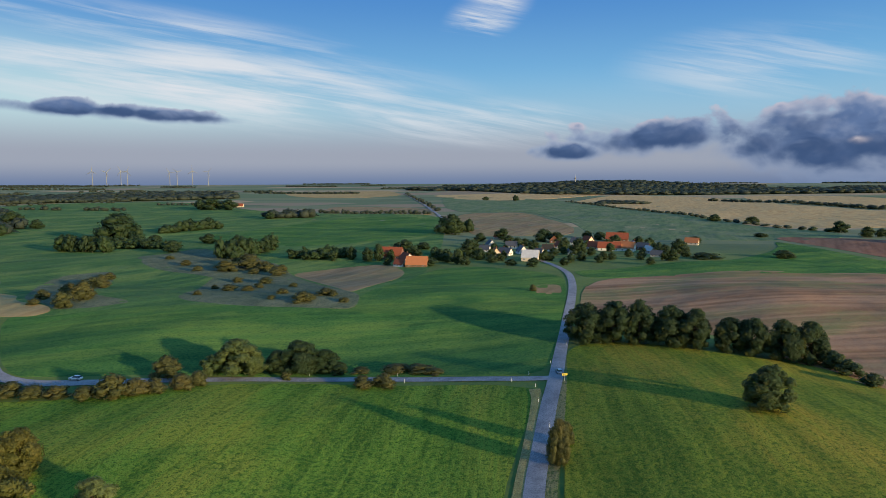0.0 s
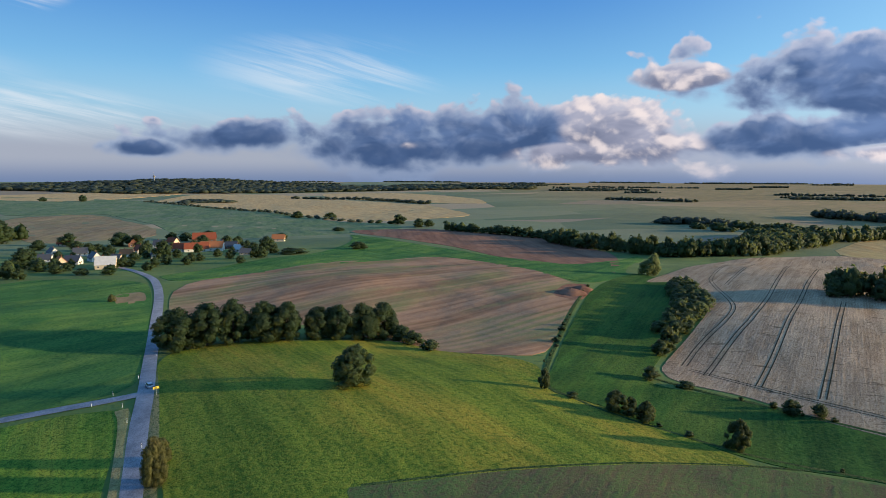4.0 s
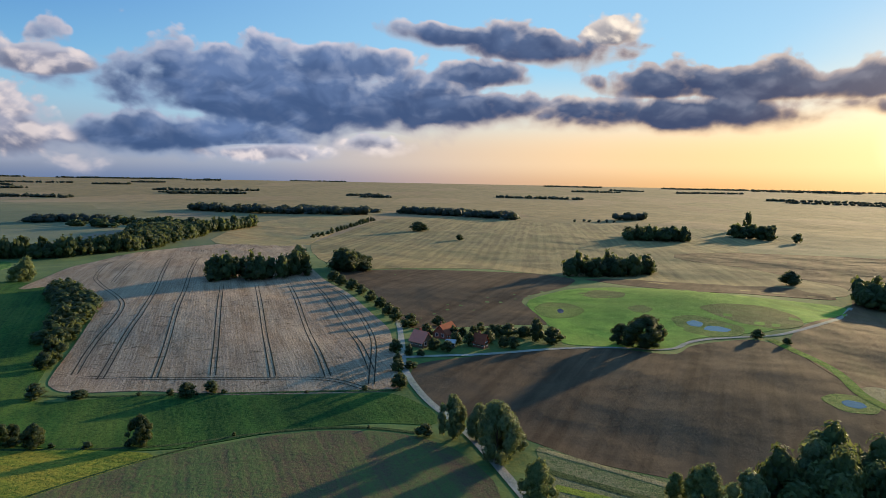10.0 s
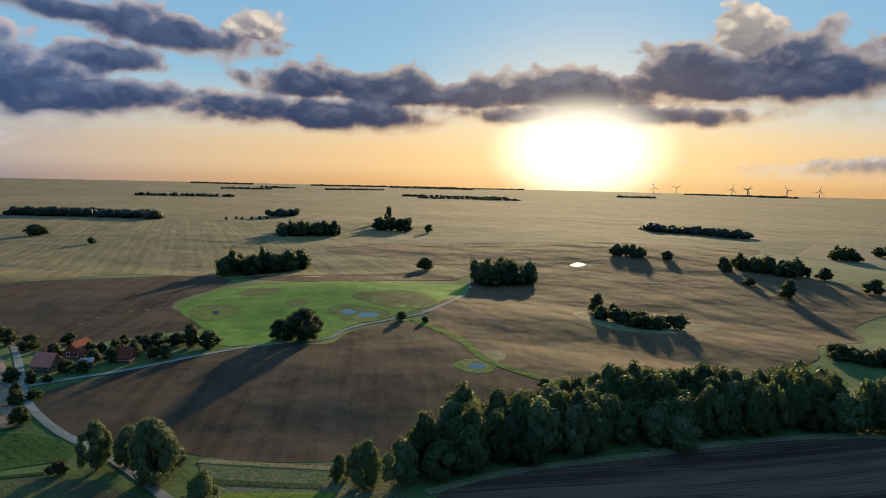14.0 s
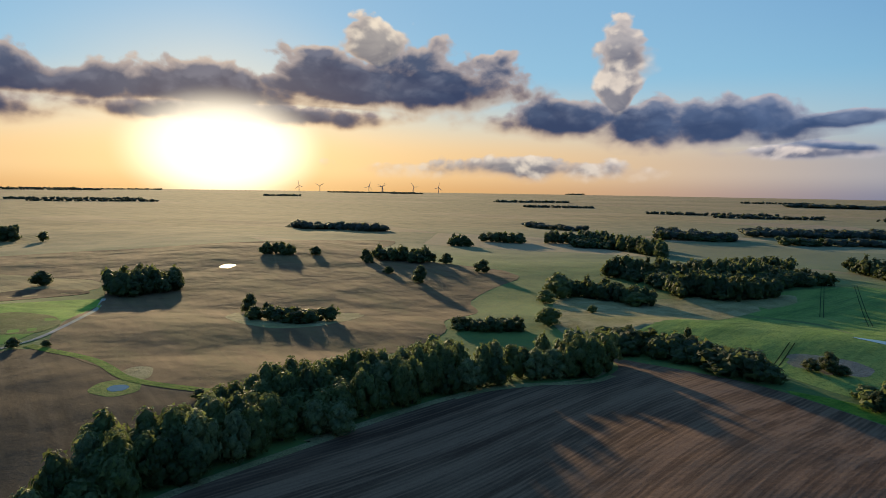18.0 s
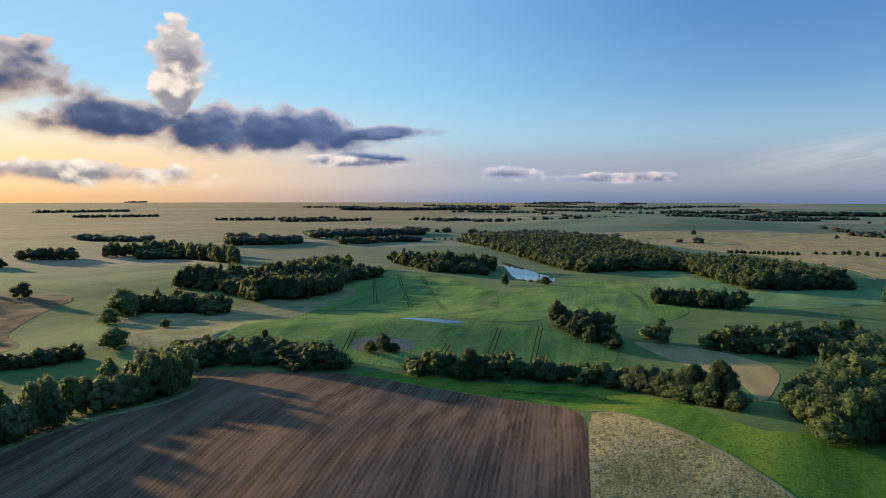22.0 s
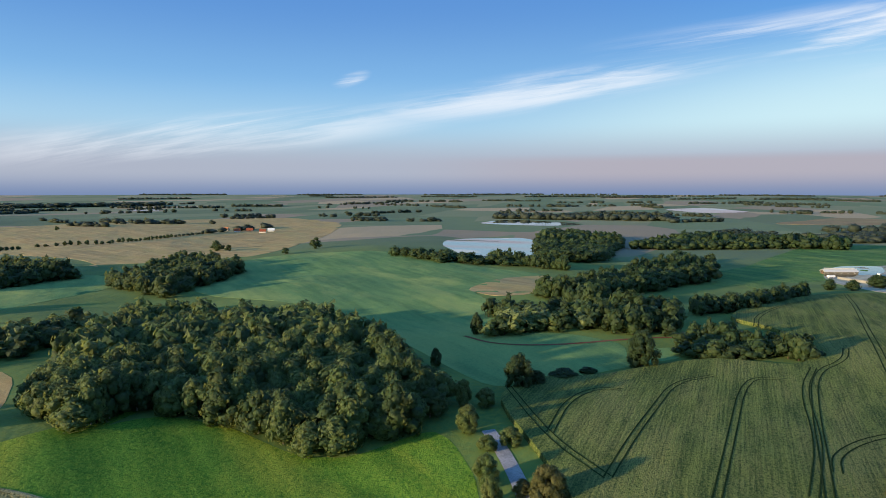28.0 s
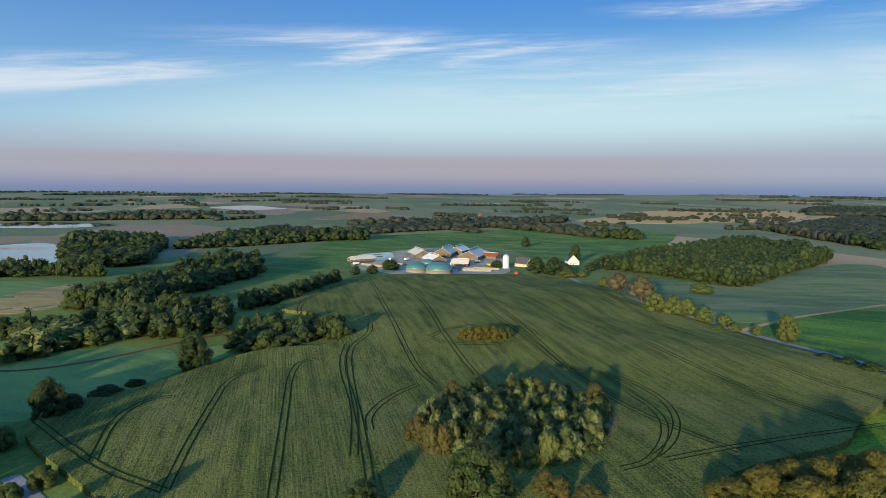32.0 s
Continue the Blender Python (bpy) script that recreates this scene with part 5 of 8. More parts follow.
tramline("stubble", [(201.7, 30.8), (263.2, 38.6), (321, 55), (385, 89)])
tramline("stubble", [(214.1, 138.5), (244.1, 150.9), (287, 162), (319, 178), (371, 224), (404, 244), (526, 295)])
tramline("stubble", [(211.8, 134.7), (210.4, 106.9), (207.9, 65.6), (207.1, 45.3), (196.7, 30.0)])
tramline("stubble", [(565, 291), (424, 236), (370, 213)])
tramline("maize", [(-146.2, -15.3), (-167.6, -12.2), (-195.9, -7.4), (-226.0, -2.8), (-237.8, 10.5)])
tramline("maize", [(-133.8, 6.5), (-170.6, 11.6), (-236.2, 19.6), (-237.0, 30.9)])
tramline("maize", [(-136.1, 28.1), (-164.0, 31.7), (-203.8, 36.0), (-247.4, 42.3), (-264.4, 54.9), (-283.9, 59.0)])
tramline("maize", [(-200.1, 63.7), (-218.4, 62.0), (-268.7, 67.2), (-348, 79), (-472, 96)])
tramline("maize", [(-462, 115), (-349, 102), (-266.5, 86.0), (-240.8, 83.8), (-206.5, 81.5)])
tramline("maize", [(-122.7, 119.1), (-150.5, 112.7), (-179.7, 114.3), (-239.1, 121.1), (-319, 130), (-437, 165)])
tramline("maize", [(-123.6, 169.8), (-169.9, 160.9), (-216.7, 161.0), (-313, 176), (-419, 189)])
tramline("maize", [(-163.5, 33.9), (-174.5, 35.3), (-190.6, 45.8), (-200.8, 58.0)])
tramline("maize", [(-251.3, 77.4), (-262.6, 91.3), (-262.8, 110.3), (-256.5, 124.2), (-245.7, 125.7), (-236.9, 107.1), (-240.8, 83.8), (-249.3, 77.3)])
tramline("maize", [(-202.8, -54.5), (-165.7, -33.4), (-146.2, -15.3)])
tramline("maize", [(-167.7, -33.2), (-196.2, -33.3), (-212.4, -26.4), (-212.2, -18.3)])
tramline("maize", [(-125.1, 86.3), (-125.4, 94.5), (-137.3, 108.5), (-153.4, 118.8), (-176.4, 122.9)])
tramline("maize", [(-408, 142), (-286, 117), (-239.2, 118.5), (-206.4, 116.4)])
tramline("maize", [(-148.6, 26.7), (-182.9, 33.6), (-226.2, 35.8), (-253.3, 43.2)])
tramline("maize", [(-125.4, 99.3), (-125.8, 120.2), (-127.2, 174.6)])
tramline("maize", [(-434, 243), (-262, 194), (-171.6, 187.3), (-142.3, 194.5)])
tramline("maize", [(-324, 31), (-352, 34), (-421, 67)])
tramline("maize", [(-209.9, 114.3), (-204.9, 119.1), (-200.0, 123.3), (-194.5, 126.5), (-188.3, 128.5), (-182.4, 130.0), (-175.3, 129.6), (-169.5, 129.0), (-163.1, 127.4), (-156.5, 124.6), (-151.0, 121.7), (-145.2, 117.9), (-140.6, 114.0), (-136.2, 109.9), (-132.9, 106.1), (-129.9, 101.7), (-127.9, 97.8)])
wood("woodland", [(122.9, -56.0), (121.8, -76.8), (116.3, -112.8), (107.6, -149.2), (119.1, -117.1), (112.6, -144.3), (104.5, -174.0), (93.2, -201.5), (65.6, -220.4), (68.7, -242.4), (78.9, -256.1), (99.5, -196.2), (123.4, -197.6), (126.8, -168.6), (141.9, -142.4), (144.0, -124.0), (141.7, -101.0), (144.2, -144.3), (142.3, -118.2), (140.1, -98.1), (147.1, -83.2), (133.7, -63.6)], 14.5, 6.0, "sunny", 1, "dense dark green strip of woodland beside a ploughed field", "woodland")
wood("woodland", [(-121.7, -173.6), (-118.2, -146.2), (-145.9, -151.0), (-138.7, -144.1), (-142.6, -121.0), (-137.5, -94.8), (-141.8, -80.4), (-162.9, -66.6), (-197.1, -72.4), (-185.8, -74.0), (-215.1, -104.2), (-244.9, -129.4), (-283, -186), (-256, -215), (-266, -267), (-221, -256), (-154.7, -209.0)], 14.5, 7.0, "wood", 1, "dense broadleaf wood with sunlit crowns and pale trunks", "woodland")
wood("woodland", [(-127, -293), (-156, -261), (-176, -246), (-247, -286), (-237, -283), (-198, -282), (-153, -272), (-126, -283)], 11.0, 7.0, "mixed", 1, "belt of mixed broadleaf trees", "woodland")
wood("woodland", [(-170, -752), (-199, -601), (-262, -606), (-298, -589), (-277, -448), (-371, -451), (-369, -449), (-366, -592), (-333, -658), (-363, -979), (-296, -1123), (-174, -1133), (-135, -996)], 13.0, 8.0, "dark", 2, "dark wooded hill above the river", "woodland")
wood("woodland", [(-23, -711), (-51, -613), (-118, -594), (-112, -592), (-85, -718), (-28, -695)], 10.0, 8.0, "dark", 2, "dark copse beside the river", "woodland")
wood("woodland", [(151, -520), (96, -468), (59, -451), (19, -547), (-8, -578), (30, -598), (45, -683), (97, -586), (137, -538)], 10.0, 8.0, "dark", 2, "dark woodland in a hollow", "woodland")
wood("woodland", [(268, -755), (169, -807), (180, -830), (229, -836), (282, -794)], 9.0, 8.0, "dark", 2, "dark hillside copse", "woodland")
wood("woodland", [(223, -1032), (123, -1028), (130, -1024), (173, -1051), (212, -1016)], 8.0, 8.0, "dark", 2, "far dark copse", "woodland")
wood("woodland", [(-329, -375), (-312, -306), (-436, -341), (-423, -337), (-452, -421), (-347, -393)], 12.0, 7.5, "dark", 2, "dense plantation on a low rise", "woodland")
wood("woodland", [(-300, -456), (-363, -440), (-363, -440), (-370, -506), (-350, -531)], 10.0, 8.0, "dark", 2, "dark copse beside the green field", "woodland")
wood("woodland", [(-389, -88), (-383, -51), (-505, 14), (-533, 20), (-666, -8), (-548, -28), (-404, -72), (-376, -86)], 12.0, 7.5, "dark", 2, "winding belt of broadleaf woodland", "woodland")
wood("woodland", [(-270.9, -81.9), (-279.2, -61.9), (-302, -27), (-320, -0), (-321, -3), (-327, -44), (-294, -82), (-271.2, -80.8)], 10.0, 7.0, "mixed", 1, "belt of broadleaf trees along the ditch", "woodland")
wood("woodland", [(-342, 4), (-458, 73), (-473, 75), (-426, 37), (-334, 3)], 7.5, 7.0, "dark", 2, "hedge of broadleaf trees along the maize", "woodland")
wood("woodland", [(-289.8, -11.6), (-262.0, 2.3), (-267.9, 24.7), (-269.4, 44.0), (-271.3, 44.9), (-287.7, 36.4), (-288.6, 15.4), (-280.9, -6.8)], 8.5, 6.5, "dark", 1, "mixed copse at the edge of the maize", "woodland")
wood("woodland", [(-543, -262), (-516, -200), (-552, -118), (-550, -123), (-548, -265)], 8.0, 8.0, "dark", 2, "row of lakeside trees", "woodland")
wood("woodland", [(-593, -127), (-616, -78), (-792, -74), (-914, -85), (-991, -213), (-747, -167)], 10.0, 9.0, "dark", 2, "lakeside woodland", "woodland")
wood("woodland", [(-795, -67), (-864, 164), (-933, 183), (-1117, 70), (-860, -45)], 10.0, 9.0, "dark", 2, "far dark woodland", "woodland")
wood("woodland", [(-518, 325), (-424, 329), (-361, 347), (-483, 562), (-511, 601), (-601, 662), (-688, 639), (-617, 492), (-499, 313)], 12.0, 7.5, "dark", 2, "dense dark woodland beyond the lane", "woodland")
wood("woodland", [(-922, 919), (-576, 761), (-565, 824), (-943, 1369), (-1241, 1512), (-888, 911)], 13.0, 9.0, "dark", 2, "dark wooded rise", "woodland")
field("bare_rim", "marsh_brown", [(-150.2, 102.8), (-140.0, 92.8), (-134.6, 80.8), (-134.4, 68.8), (-137.4, 57.6), (-143.9, 48.9), (-153.8, 44.0), (-167.1, 44.7), (-181.7, 52.0), (-194.2, 65.8), (-199.3, 83.2), (-195.2, 99.3), (-182.1, 108.5), (-166.1, 109.6)], "trampled bare rim round the grove in the maize", "verge", 2.26)
field("hollow", "marsh_brown", [(-253.2, 117.1), (-249.2, 114.0), (-247.9, 109.4), (-246.3, 103.0), (-247.6, 97.3), (-250.4, 92.7), (-254.4, 90.3), (-258.6, 90.5), (-262.0, 93.0), (-264.5, 97.9), (-265.3, 104.2), (-263.9, 110.2), (-260.8, 115.0), (-257.4, 117.7)], "weedy hollow inside the maize", "hollow", 2.26)
wood("grove", [(-145.4, 95.6), (-136.1, 85.9), (-132.6, 74.2), (-133.3, 62.0), (-139.5, 52.3), (-148.0, 46.0), (-159.5, 46.1), (-172.8, 53.7), (-182.7, 68.1), (-184.2, 85.2), (-174.8, 97.3), (-159.1, 100.1)], 8.8, 3.6, "autumn", 1, "round grove of willows and shrubs inside the maize", "woodland")
wood("woodland", [(-392, 695), (-309, 650), (-263, 638), (-267, 633), (-337, 697), (-440, 747)], 9.0, 7.0, "dark", 2, "dark copse in the pasture", "woodland")
wood("woodland", [(-135, 553), (-109, 544), (-72, 564), (-94, 574), (-132, 562)], 9.0, 7.0, "dark", 2, "dark copse at the head of the marsh", "woodland")
wood("woodland", [(-292, 1161), (-235, 1158), (-248, 1226), (-297, 1181)], 9.0, 8.0, "dark", 2, "small dark copse", "woodland")
wood("woodland", [(419, 1717), (552, 1704), (570, 1811), (485, 1920)], 7.0, 9.0, "dark", 2, "bushy copse in the wheat field", "woodland")
wood("woodland", [(483, 669), (526, 530), (526, 461), (516, 377), (516, 377), (551, 500), (501, 659)], 11.0, 8.0, "dark", 2, "dark tree belt along a ditch", "woodland")
wood("woodland", [(516, 377), (543, 314), (811, 354), (831, 354), (778, 415), (600, 347), (513, 361)], 10.0, 8.0, "dark", 2, "dark tree belt in the valley", "woodland")
wood("woodland", [(866, 610), (782, 463), (797, 425), (789, 439), (839, 569)], 9.0, 8.0, "dark", 2, "dark far copse", "woodland")
wood("woodland", [(342, 236), (290, 192), (244.6, 171.9), (241.7, 160.2), (296, 178), (354, 231)], 6.5, 6.0, "dark", 2, "scrubby hedge beside the stubble field", "woodland")
wood("copse", [(382, 160), (395, 129), (420, 101), (408, 100), (406, 133), (376, 156)], 9.0, 6.5, "dark", 2, "dark copse in the stubble field", "woodland")
wood("woodland", [(481, -73), (496, -141), (511, -145), (512, -96)], 10.0, 7.5, "dark", 2, "dark copse above the bright meadow", "woodland")
wood("woodland", [(801, -197), (787, -267), (833, -279), (850, -212)], 10.0, 8.0, "dark", 2, "far dark copse", "woodland")
wood("woodland", [(372, -221), (366, -229), (361, -246), (363, -268), (379, -277), (396, -262), (393, -238)], 13.5, 7.0, "dark", 2, "dark copse on the open slope", "woodland")
wood("island_copse", [(253, -226), (223, -228), (214, -263), (216, -254), (243, -240)], 6.5, 6.0, "dark", 2, "scrubby copse on an island of rough grass", "woodland")
wood("woodland", [(1276, 147), (1216, -73), (1231, -74), (1381, 68), (1306, 141)], 9.0, 9.0, "dark", 2, "tree belt hiding farm buildings", "woodland")
wood("woodland", [(1240, 334), (1289, 185), (1332, 200), (1373, 369)], 9.0, 9.0, "dark", 2, "far dark tree belt", "woodland")
wood("woodland", [(343, -466), (300, -480), (300, -481), (339, -468)], 8.0, 8.0, "dark", 2, "hazy copse in the fields", "woodland")
wood("woodland", [(-1006, 169), (-1051, 417), (-1250, 696), (-1279, 712), (-1273, 441), (-1076, 171)], 10.0, 10.0, "dark", 3, "far dark village trees", "woodland")
wood("hedge", [(92, -286), (69.7, -253.6), (63.5, -266.5), (33.1, -247.8), (13.4, -244.6), (14.0, -258.6), (36.3, -273.6), (59.1, -283.9), (82, -292)], 9.0, 6.5, "dark", 1, "dark hedge of trees at the field edge", "hedge")
wood("hedge", [(-12.0, -241.7), (-31.2, -234.9), (-52.9, -235.1), (-84.1, -225.8), (-99.1, -194.2), (-106.0, -173.1), (-115.6, -187.2), (-108.2, -212.0), (-90.1, -235.4), (-55.6, -246.8), (-33.2, -249.8), (-13.6, -251.6)], 8.5, 5.5, "wood", 1, "tall hedge of broadleaf trees and shrubs", "hedge")
wood("woodland", polar((-3, 3000), (4, 2800), (10, 2600), (20, 2600), (28, 2750), (38, 2900), (44, 3000), (44, 3150), (36, 3150), (26, 3150), (14, 3250), (4, 3250), (-3, 3100)), 15.0, 17.0, "conifer", 3, "long dark forest on the far ridge", "woodland")
wood("woodland", polar((-42, 2150), (-30, 2250), (-18, 2350), (-18, 2600), (-30, 2650), (-42, 2600)), 15.0, 15.0, "conifer", 3, "far dark forest on the skyline", "woodland")
wood("tree_belt", [(508, 502), (499, 436), (492, 374), (508, 331), (563, 296), (757, 313), (893, 300), (915, 307), (776, 321), (577, 303), (520, 339), (504, 383), (512, 447), (520, 515)], 16.0, 8.0, "dark", 2, "dark belt of broadleaf trees between the fields", "woodland")
wood("tree_belt", [(862, 615), (896, 553), (824, 432), (862, 365), (883, 374), (844, 443), (918, 567), (883, 631)], 11.2, 5.6, "dark", 3, "dark belt of broadleaf trees between the fields", "woodland")
wood("tree_belt", [(1221, 541), (1177, 406), (1179, 295), (1191, 188), (1221, 193), (1208, 302), (1206, 416), (1251, 554)], 16.0, 8.0, "dark", 3, "dark belt of broadleaf trees between the fields", "woodland")
wood("tree_belt", [(1262, 131), (1206, 30), (1158, -80), (1187, -82), (1236, 31), (1294, 135)], 15.0, 7.5, "dark", 3, "dark belt of broadleaf trees between the fields", "woodland")
wood("tree_belt", [(382, 158), (384, 132), (408, 105), (421, 109), (397, 137), (395, 164)], 14.5, 7.2, "dark", 2, "dark belt of broadleaf trees between the fields", "woodland")
wood("tree_belt", [(431, 91), (442, 69), (455, 71), (445, 94)], 11.7, 5.9, "dark", 2, "dark belt of broadleaf trees between the fields", "woodland")
wood("tree_belt", [(457, -70), (471, -104), (496, -141), (510, -145), (484, -107), (471, -72)], 15.9, 8.0, "dark", 2, "dark belt of broadleaf trees between the fields", "woodland")
wood("tree_belt", [(763, -188), (772, -265), (791, -272), (782, -193)], 15.6, 7.8, "dark", 2, "dark belt of broadleaf trees between the fields", "woodland")
wood("tree_belt", [(1147, -258), (1170, -318), (1199, -326), (1176, -264)], 13.6, 6.8, "dark", 3, "dark belt of broadleaf trees between the fields", "woodland")
wood("tree_belt", [(843, -340), (826, -387), (846, -397), (864, -349)], 16.0, 8.0, "dark", 3, "dark belt of broadleaf trees between the fields", "woodland")
wood("tree_belt", [(747, -768), (589, -814), (604, -835), (765, -787)], 12.4, 6.2, "dark", 3, "dark belt of broadleaf trees between the fields", "woodland")
wood("tree_belt", [(348, -464), (304, -488), (312, -500), (357, -476)], 12.1, 6.1, "dark", 2, "dark belt of broadleaf trees between the fields", "woodland")
wood("tree_belt", [(400, -680), (368, -678), (377, -695), (410, -697)], 11.8, 5.9, "dark", 2, "dark belt of broadleaf trees between the fields", "woodland")
wood("tree_belt", [(386, -743), (339, -765), (348, -784), (396, -761)], 11.8, 5.9, "dark", 2, "dark belt of broadleaf trees between the fields", "woodland")
wood("tree_belt", [(311, -774), (249, -824), (152, -725), (155, -743), (255, -845), (319, -793)], 16.0, 8.0, "dark", 2, "dark belt of broadleaf trees between the fields", "woodland")
wood("tree_belt", [(500, -1127), (343, -1034), (351, -1060), (513, -1155)], 10.0, 5.0, "dark", 3, "dark belt of broadleaf trees between the fields", "woodland")
wood("tree_belt", [(153, -508), (108, -519), (66, -547), (26, -644), (27, -661), (68, -561), (111, -533), (157, -521)], 14.9, 7.5, "dark", 2, "dark belt of broadleaf trees between the fields", "woodland")
wood("tree_belt", [(88, -443), (38, -475), (39, -488), (91, -457)], 15.2, 7.6, "dark", 2, "dark belt of broadleaf trees between the fields", "woodland")
wood("tree_belt", [(216, -966), (114, -989), (117, -1014), (221, -990)], 12.5, 6.2, "dark", 3, "dark belt of broadleaf trees between the fields", "woodland")
wood("tree_belt", [(56, -970), (-72, -1035), (-74, -1061), (58, -995)], 10.1, 5.0, "dark", 3, "dark belt of broadleaf trees between the fields", "woodland")
wood("tree_belt", [(-19, -681), (-68, -635), (-121, -624), (-124, -640), (-70, -651), (-19, -698)], 16.0, 8.0, "dark", 2, "dark belt of broadleaf trees between the fields", "woodland")
wood("tree_belt", [(160, -399), (116, -426), (119, -439), (165, -412)], 13.1, 6.5, "dark", 2, "dark belt of broadleaf trees between the fields", "woodland")
wood("tree_belt", [(161, -276), (128, -290), (134, -303), (168, -288)], 5.6, 4.5, "dark", 2, "dark belt of broadleaf trees between the fields", "woodland")
wood("tree_belt", [(451, -423), (418, -429), (428, -440), (462, -433)], 9.3, 4.6, "dark", 2, "dark belt of broadleaf trees between the fields", "woodland")
wood("tree_belt", [(377, -238), (362, -265), (373, -274), (389, -246)], 11.9, 6.0, "dark", 2, "dark belt of broadleaf trees between the fields", "woodland")
wood("tree_belt", [(107, -1087), (-85, -1227), (-87, -1258), (110, -1114)], 11.7, 5.9, "dark", 3, "dark belt of broadleaf trees between the fields", "woodland")
wood("tree_belt", [(287, -840), (146, -696), (150, -713), (295, -861)], 16.0, 8.0, "dark", 2, "dark belt of broadleaf trees between the fields", "woodland")
wood("tree_belt", [(229, -1025), (112, -999), (114, -1024), (235, -1050)], 13.2, 6.6, "dark", 3, "dark belt of broadleaf trees between the fields", "woodland")
wood("tree_belt", [(142, -516), (95, -500), (28, -554), (29, -568), (97, -514), (146, -529)], 15.5, 7.7, "dark", 2, "dark belt of broadleaf trees between the fields", "woodland")
wood("tree_belt", [(91, -458), (48, -453), (26, -499), (26, -513), (50, -467), (93, -472)], 13.6, 6.8, "dark", 2, "dark belt of broadleaf trees between the fields", "woodland")
wood("tree_belt", [(121, -1164), (-90, -1206), (-93, -1236), (124, -1193)], 11.9, 5.9, "dark", 3, "dark belt of broadleaf trees between the fields", "woodland")
wood("tree_belt", [(142, -411), (111, -410), (92, -409), (95, -423), (115, -424), (147, -424)], 10.2, 5.1, "dark", 2, "dark belt of broadleaf trees between the fields", "woodland")
wood("tree_belt", [(-181, -399), (-223, -367), (-230, -379), (-187, -412)], 9.1, 4.5, "dark", 2, "dark belt of broadleaf trees between the fields", "woodland")
wood("tree_belt", [(-87, -303), (-93, -290), (-108, -283), (-113, -296), (-98, -304), (-91, -316)], 11.7, 5.9, "dark", 2, "dark belt of broadleaf trees between the fields", "woodland")
wood("tree_belt", [(-1429, -2201), (-1924, -1900), (-1972, -1948), (-1465, -2256)], 16.0, 8.0, "dark", 3, "dark belt of broadleaf trees between the fields", "woodland")
wood("tree_belt", [(143, -2989), (-620, -2976), (-635, -3051), (146, -3063)], 16.0, 8.0, "dark", 3, "dark belt of broadleaf trees between the fields", "woodland")
wood("tree_belt", [(-381, -87), (-364, -60), (-312, -24), (-320, -4), (-334, -4), (-326, -25), (-378, -62), (-395, -90)], 13.2, 6.6, "dark", 2, "dark belt of broadleaf trees between the fields", "woodland")
wood("tree_belt", [(-325, -99), (-305, -66), (-289.8, -26.4), (-299.0, -3.7), (-313, -4), (-304, -28), (-319, -69), (-339, -103)], 11.1, 5.6, "dark", 2, "dark belt of broadleaf trees between the fields", "woodland")
wood("tree_belt", [(-480, -43), (-515, -5), (-589, 23), (-603, 23), (-529, -6), (-494, -44)], 16.0, 8.0, "dark", 2, "dark belt of broadleaf trees between the fields", "woodland")
wood("tree_belt", [(-797, -173), (-803, -129), (-813, -71), (-833, -73), (-823, -132), (-817, -178)], 16.0, 8.0, "dark", 2, "dark belt of broadleaf trees between the fields", "woodland")
wood("tree_belt", [(-864, -8), (-850, 173), (-871, 177), (-886, -8)], 16.0, 8.0, "dark", 2, "dark belt of broadleaf trees between the fields", "woodland")
wood("tree_belt", [(-344, 4), (-372, 33), (-464, 73), (-478, 76), (-386, 34), (-358, 4)], 9.0, 4.5, "dark", 2, "dark belt of broadleaf trees between the fields", "woodland")
wood("tree_belt", [(-287.0, 3.3), (-267.3, 44.5), (-281.1, 46.8), (-301, 3)], 9.5, 4.8, "dark", 2, "dark belt of broadleaf trees between the fields", "woodland")
wood("tree_belt", [(-471, 330), (-420, 336), (-364, 335), (-382, 378), (-392, 388), (-374, 345), (-431, 345), (-483, 338)], 16.0, 8.0, "dark", 2, "dark belt of broadleaf trees between the fields", "woodland")
wood("tree_belt", [(-394, 390), (-479, 558), (-491, 572), (-404, 400)], 16.0, 8.0, "dark", 2, "dark belt of broadleaf trees between the fields", "woodland")
wood("tree_belt", [(-911, 909), (-554, 740), (-568, 758), (-934, 932)], 16.0, 8.0, "dark", 3, "dark belt of broadleaf trees between the fields", "woodland")
wood("tree_belt", [(-1176, 240), (-1177, 467), (-1206, 671), (-1236, 688), (-1206, 478), (-1205, 246)], 16.0, 8.0, "dark", 3, "dark belt of broadleaf trees between the fields", "woodland")
wood("tree_belt", [(-1087, 442), (-780, 554), (-800, 568), (-1114, 453)], 15.4, 7.7, "dark", 3, "dark belt of broadleaf trees between the fields", "woodland")
wood("tree_belt", [(-558, -167), (-529, -93), (-543, -96), (-571, -171)], 11.3, 5.6, "dark", 2, "dark belt of broadleaf trees between the fields", "woodland")
wood("tree_belt", [(-1502, -444), (-1503, -37), (-1540, -37), (-1539, -455)], 16.0, 8.0, "dark", 3, "dark belt of broadleaf trees between the fields", "woodland")
wood("tree_belt", [(-388, 721), (-332, 699), (-340, 717), (-397, 740)], 16.0, 8.0, "dark", 2, "dark belt of broadleaf trees between the fields", "woodland")
wood("tree_belt", [(-381, 635), (-325, 625), (-333, 641), (-391, 651)], 16.0, 8.0, "dark", 2, "dark belt of broadleaf trees between the fields", "woodland")
wood("tree_belt", [(-192, 547), (-173, 581), (-163, 624), (-167, 640), (-177, 595), (-197, 561)], 16.0, 8.0, "dark", 2, "dark belt of broadleaf trees between the fields", "woodland")
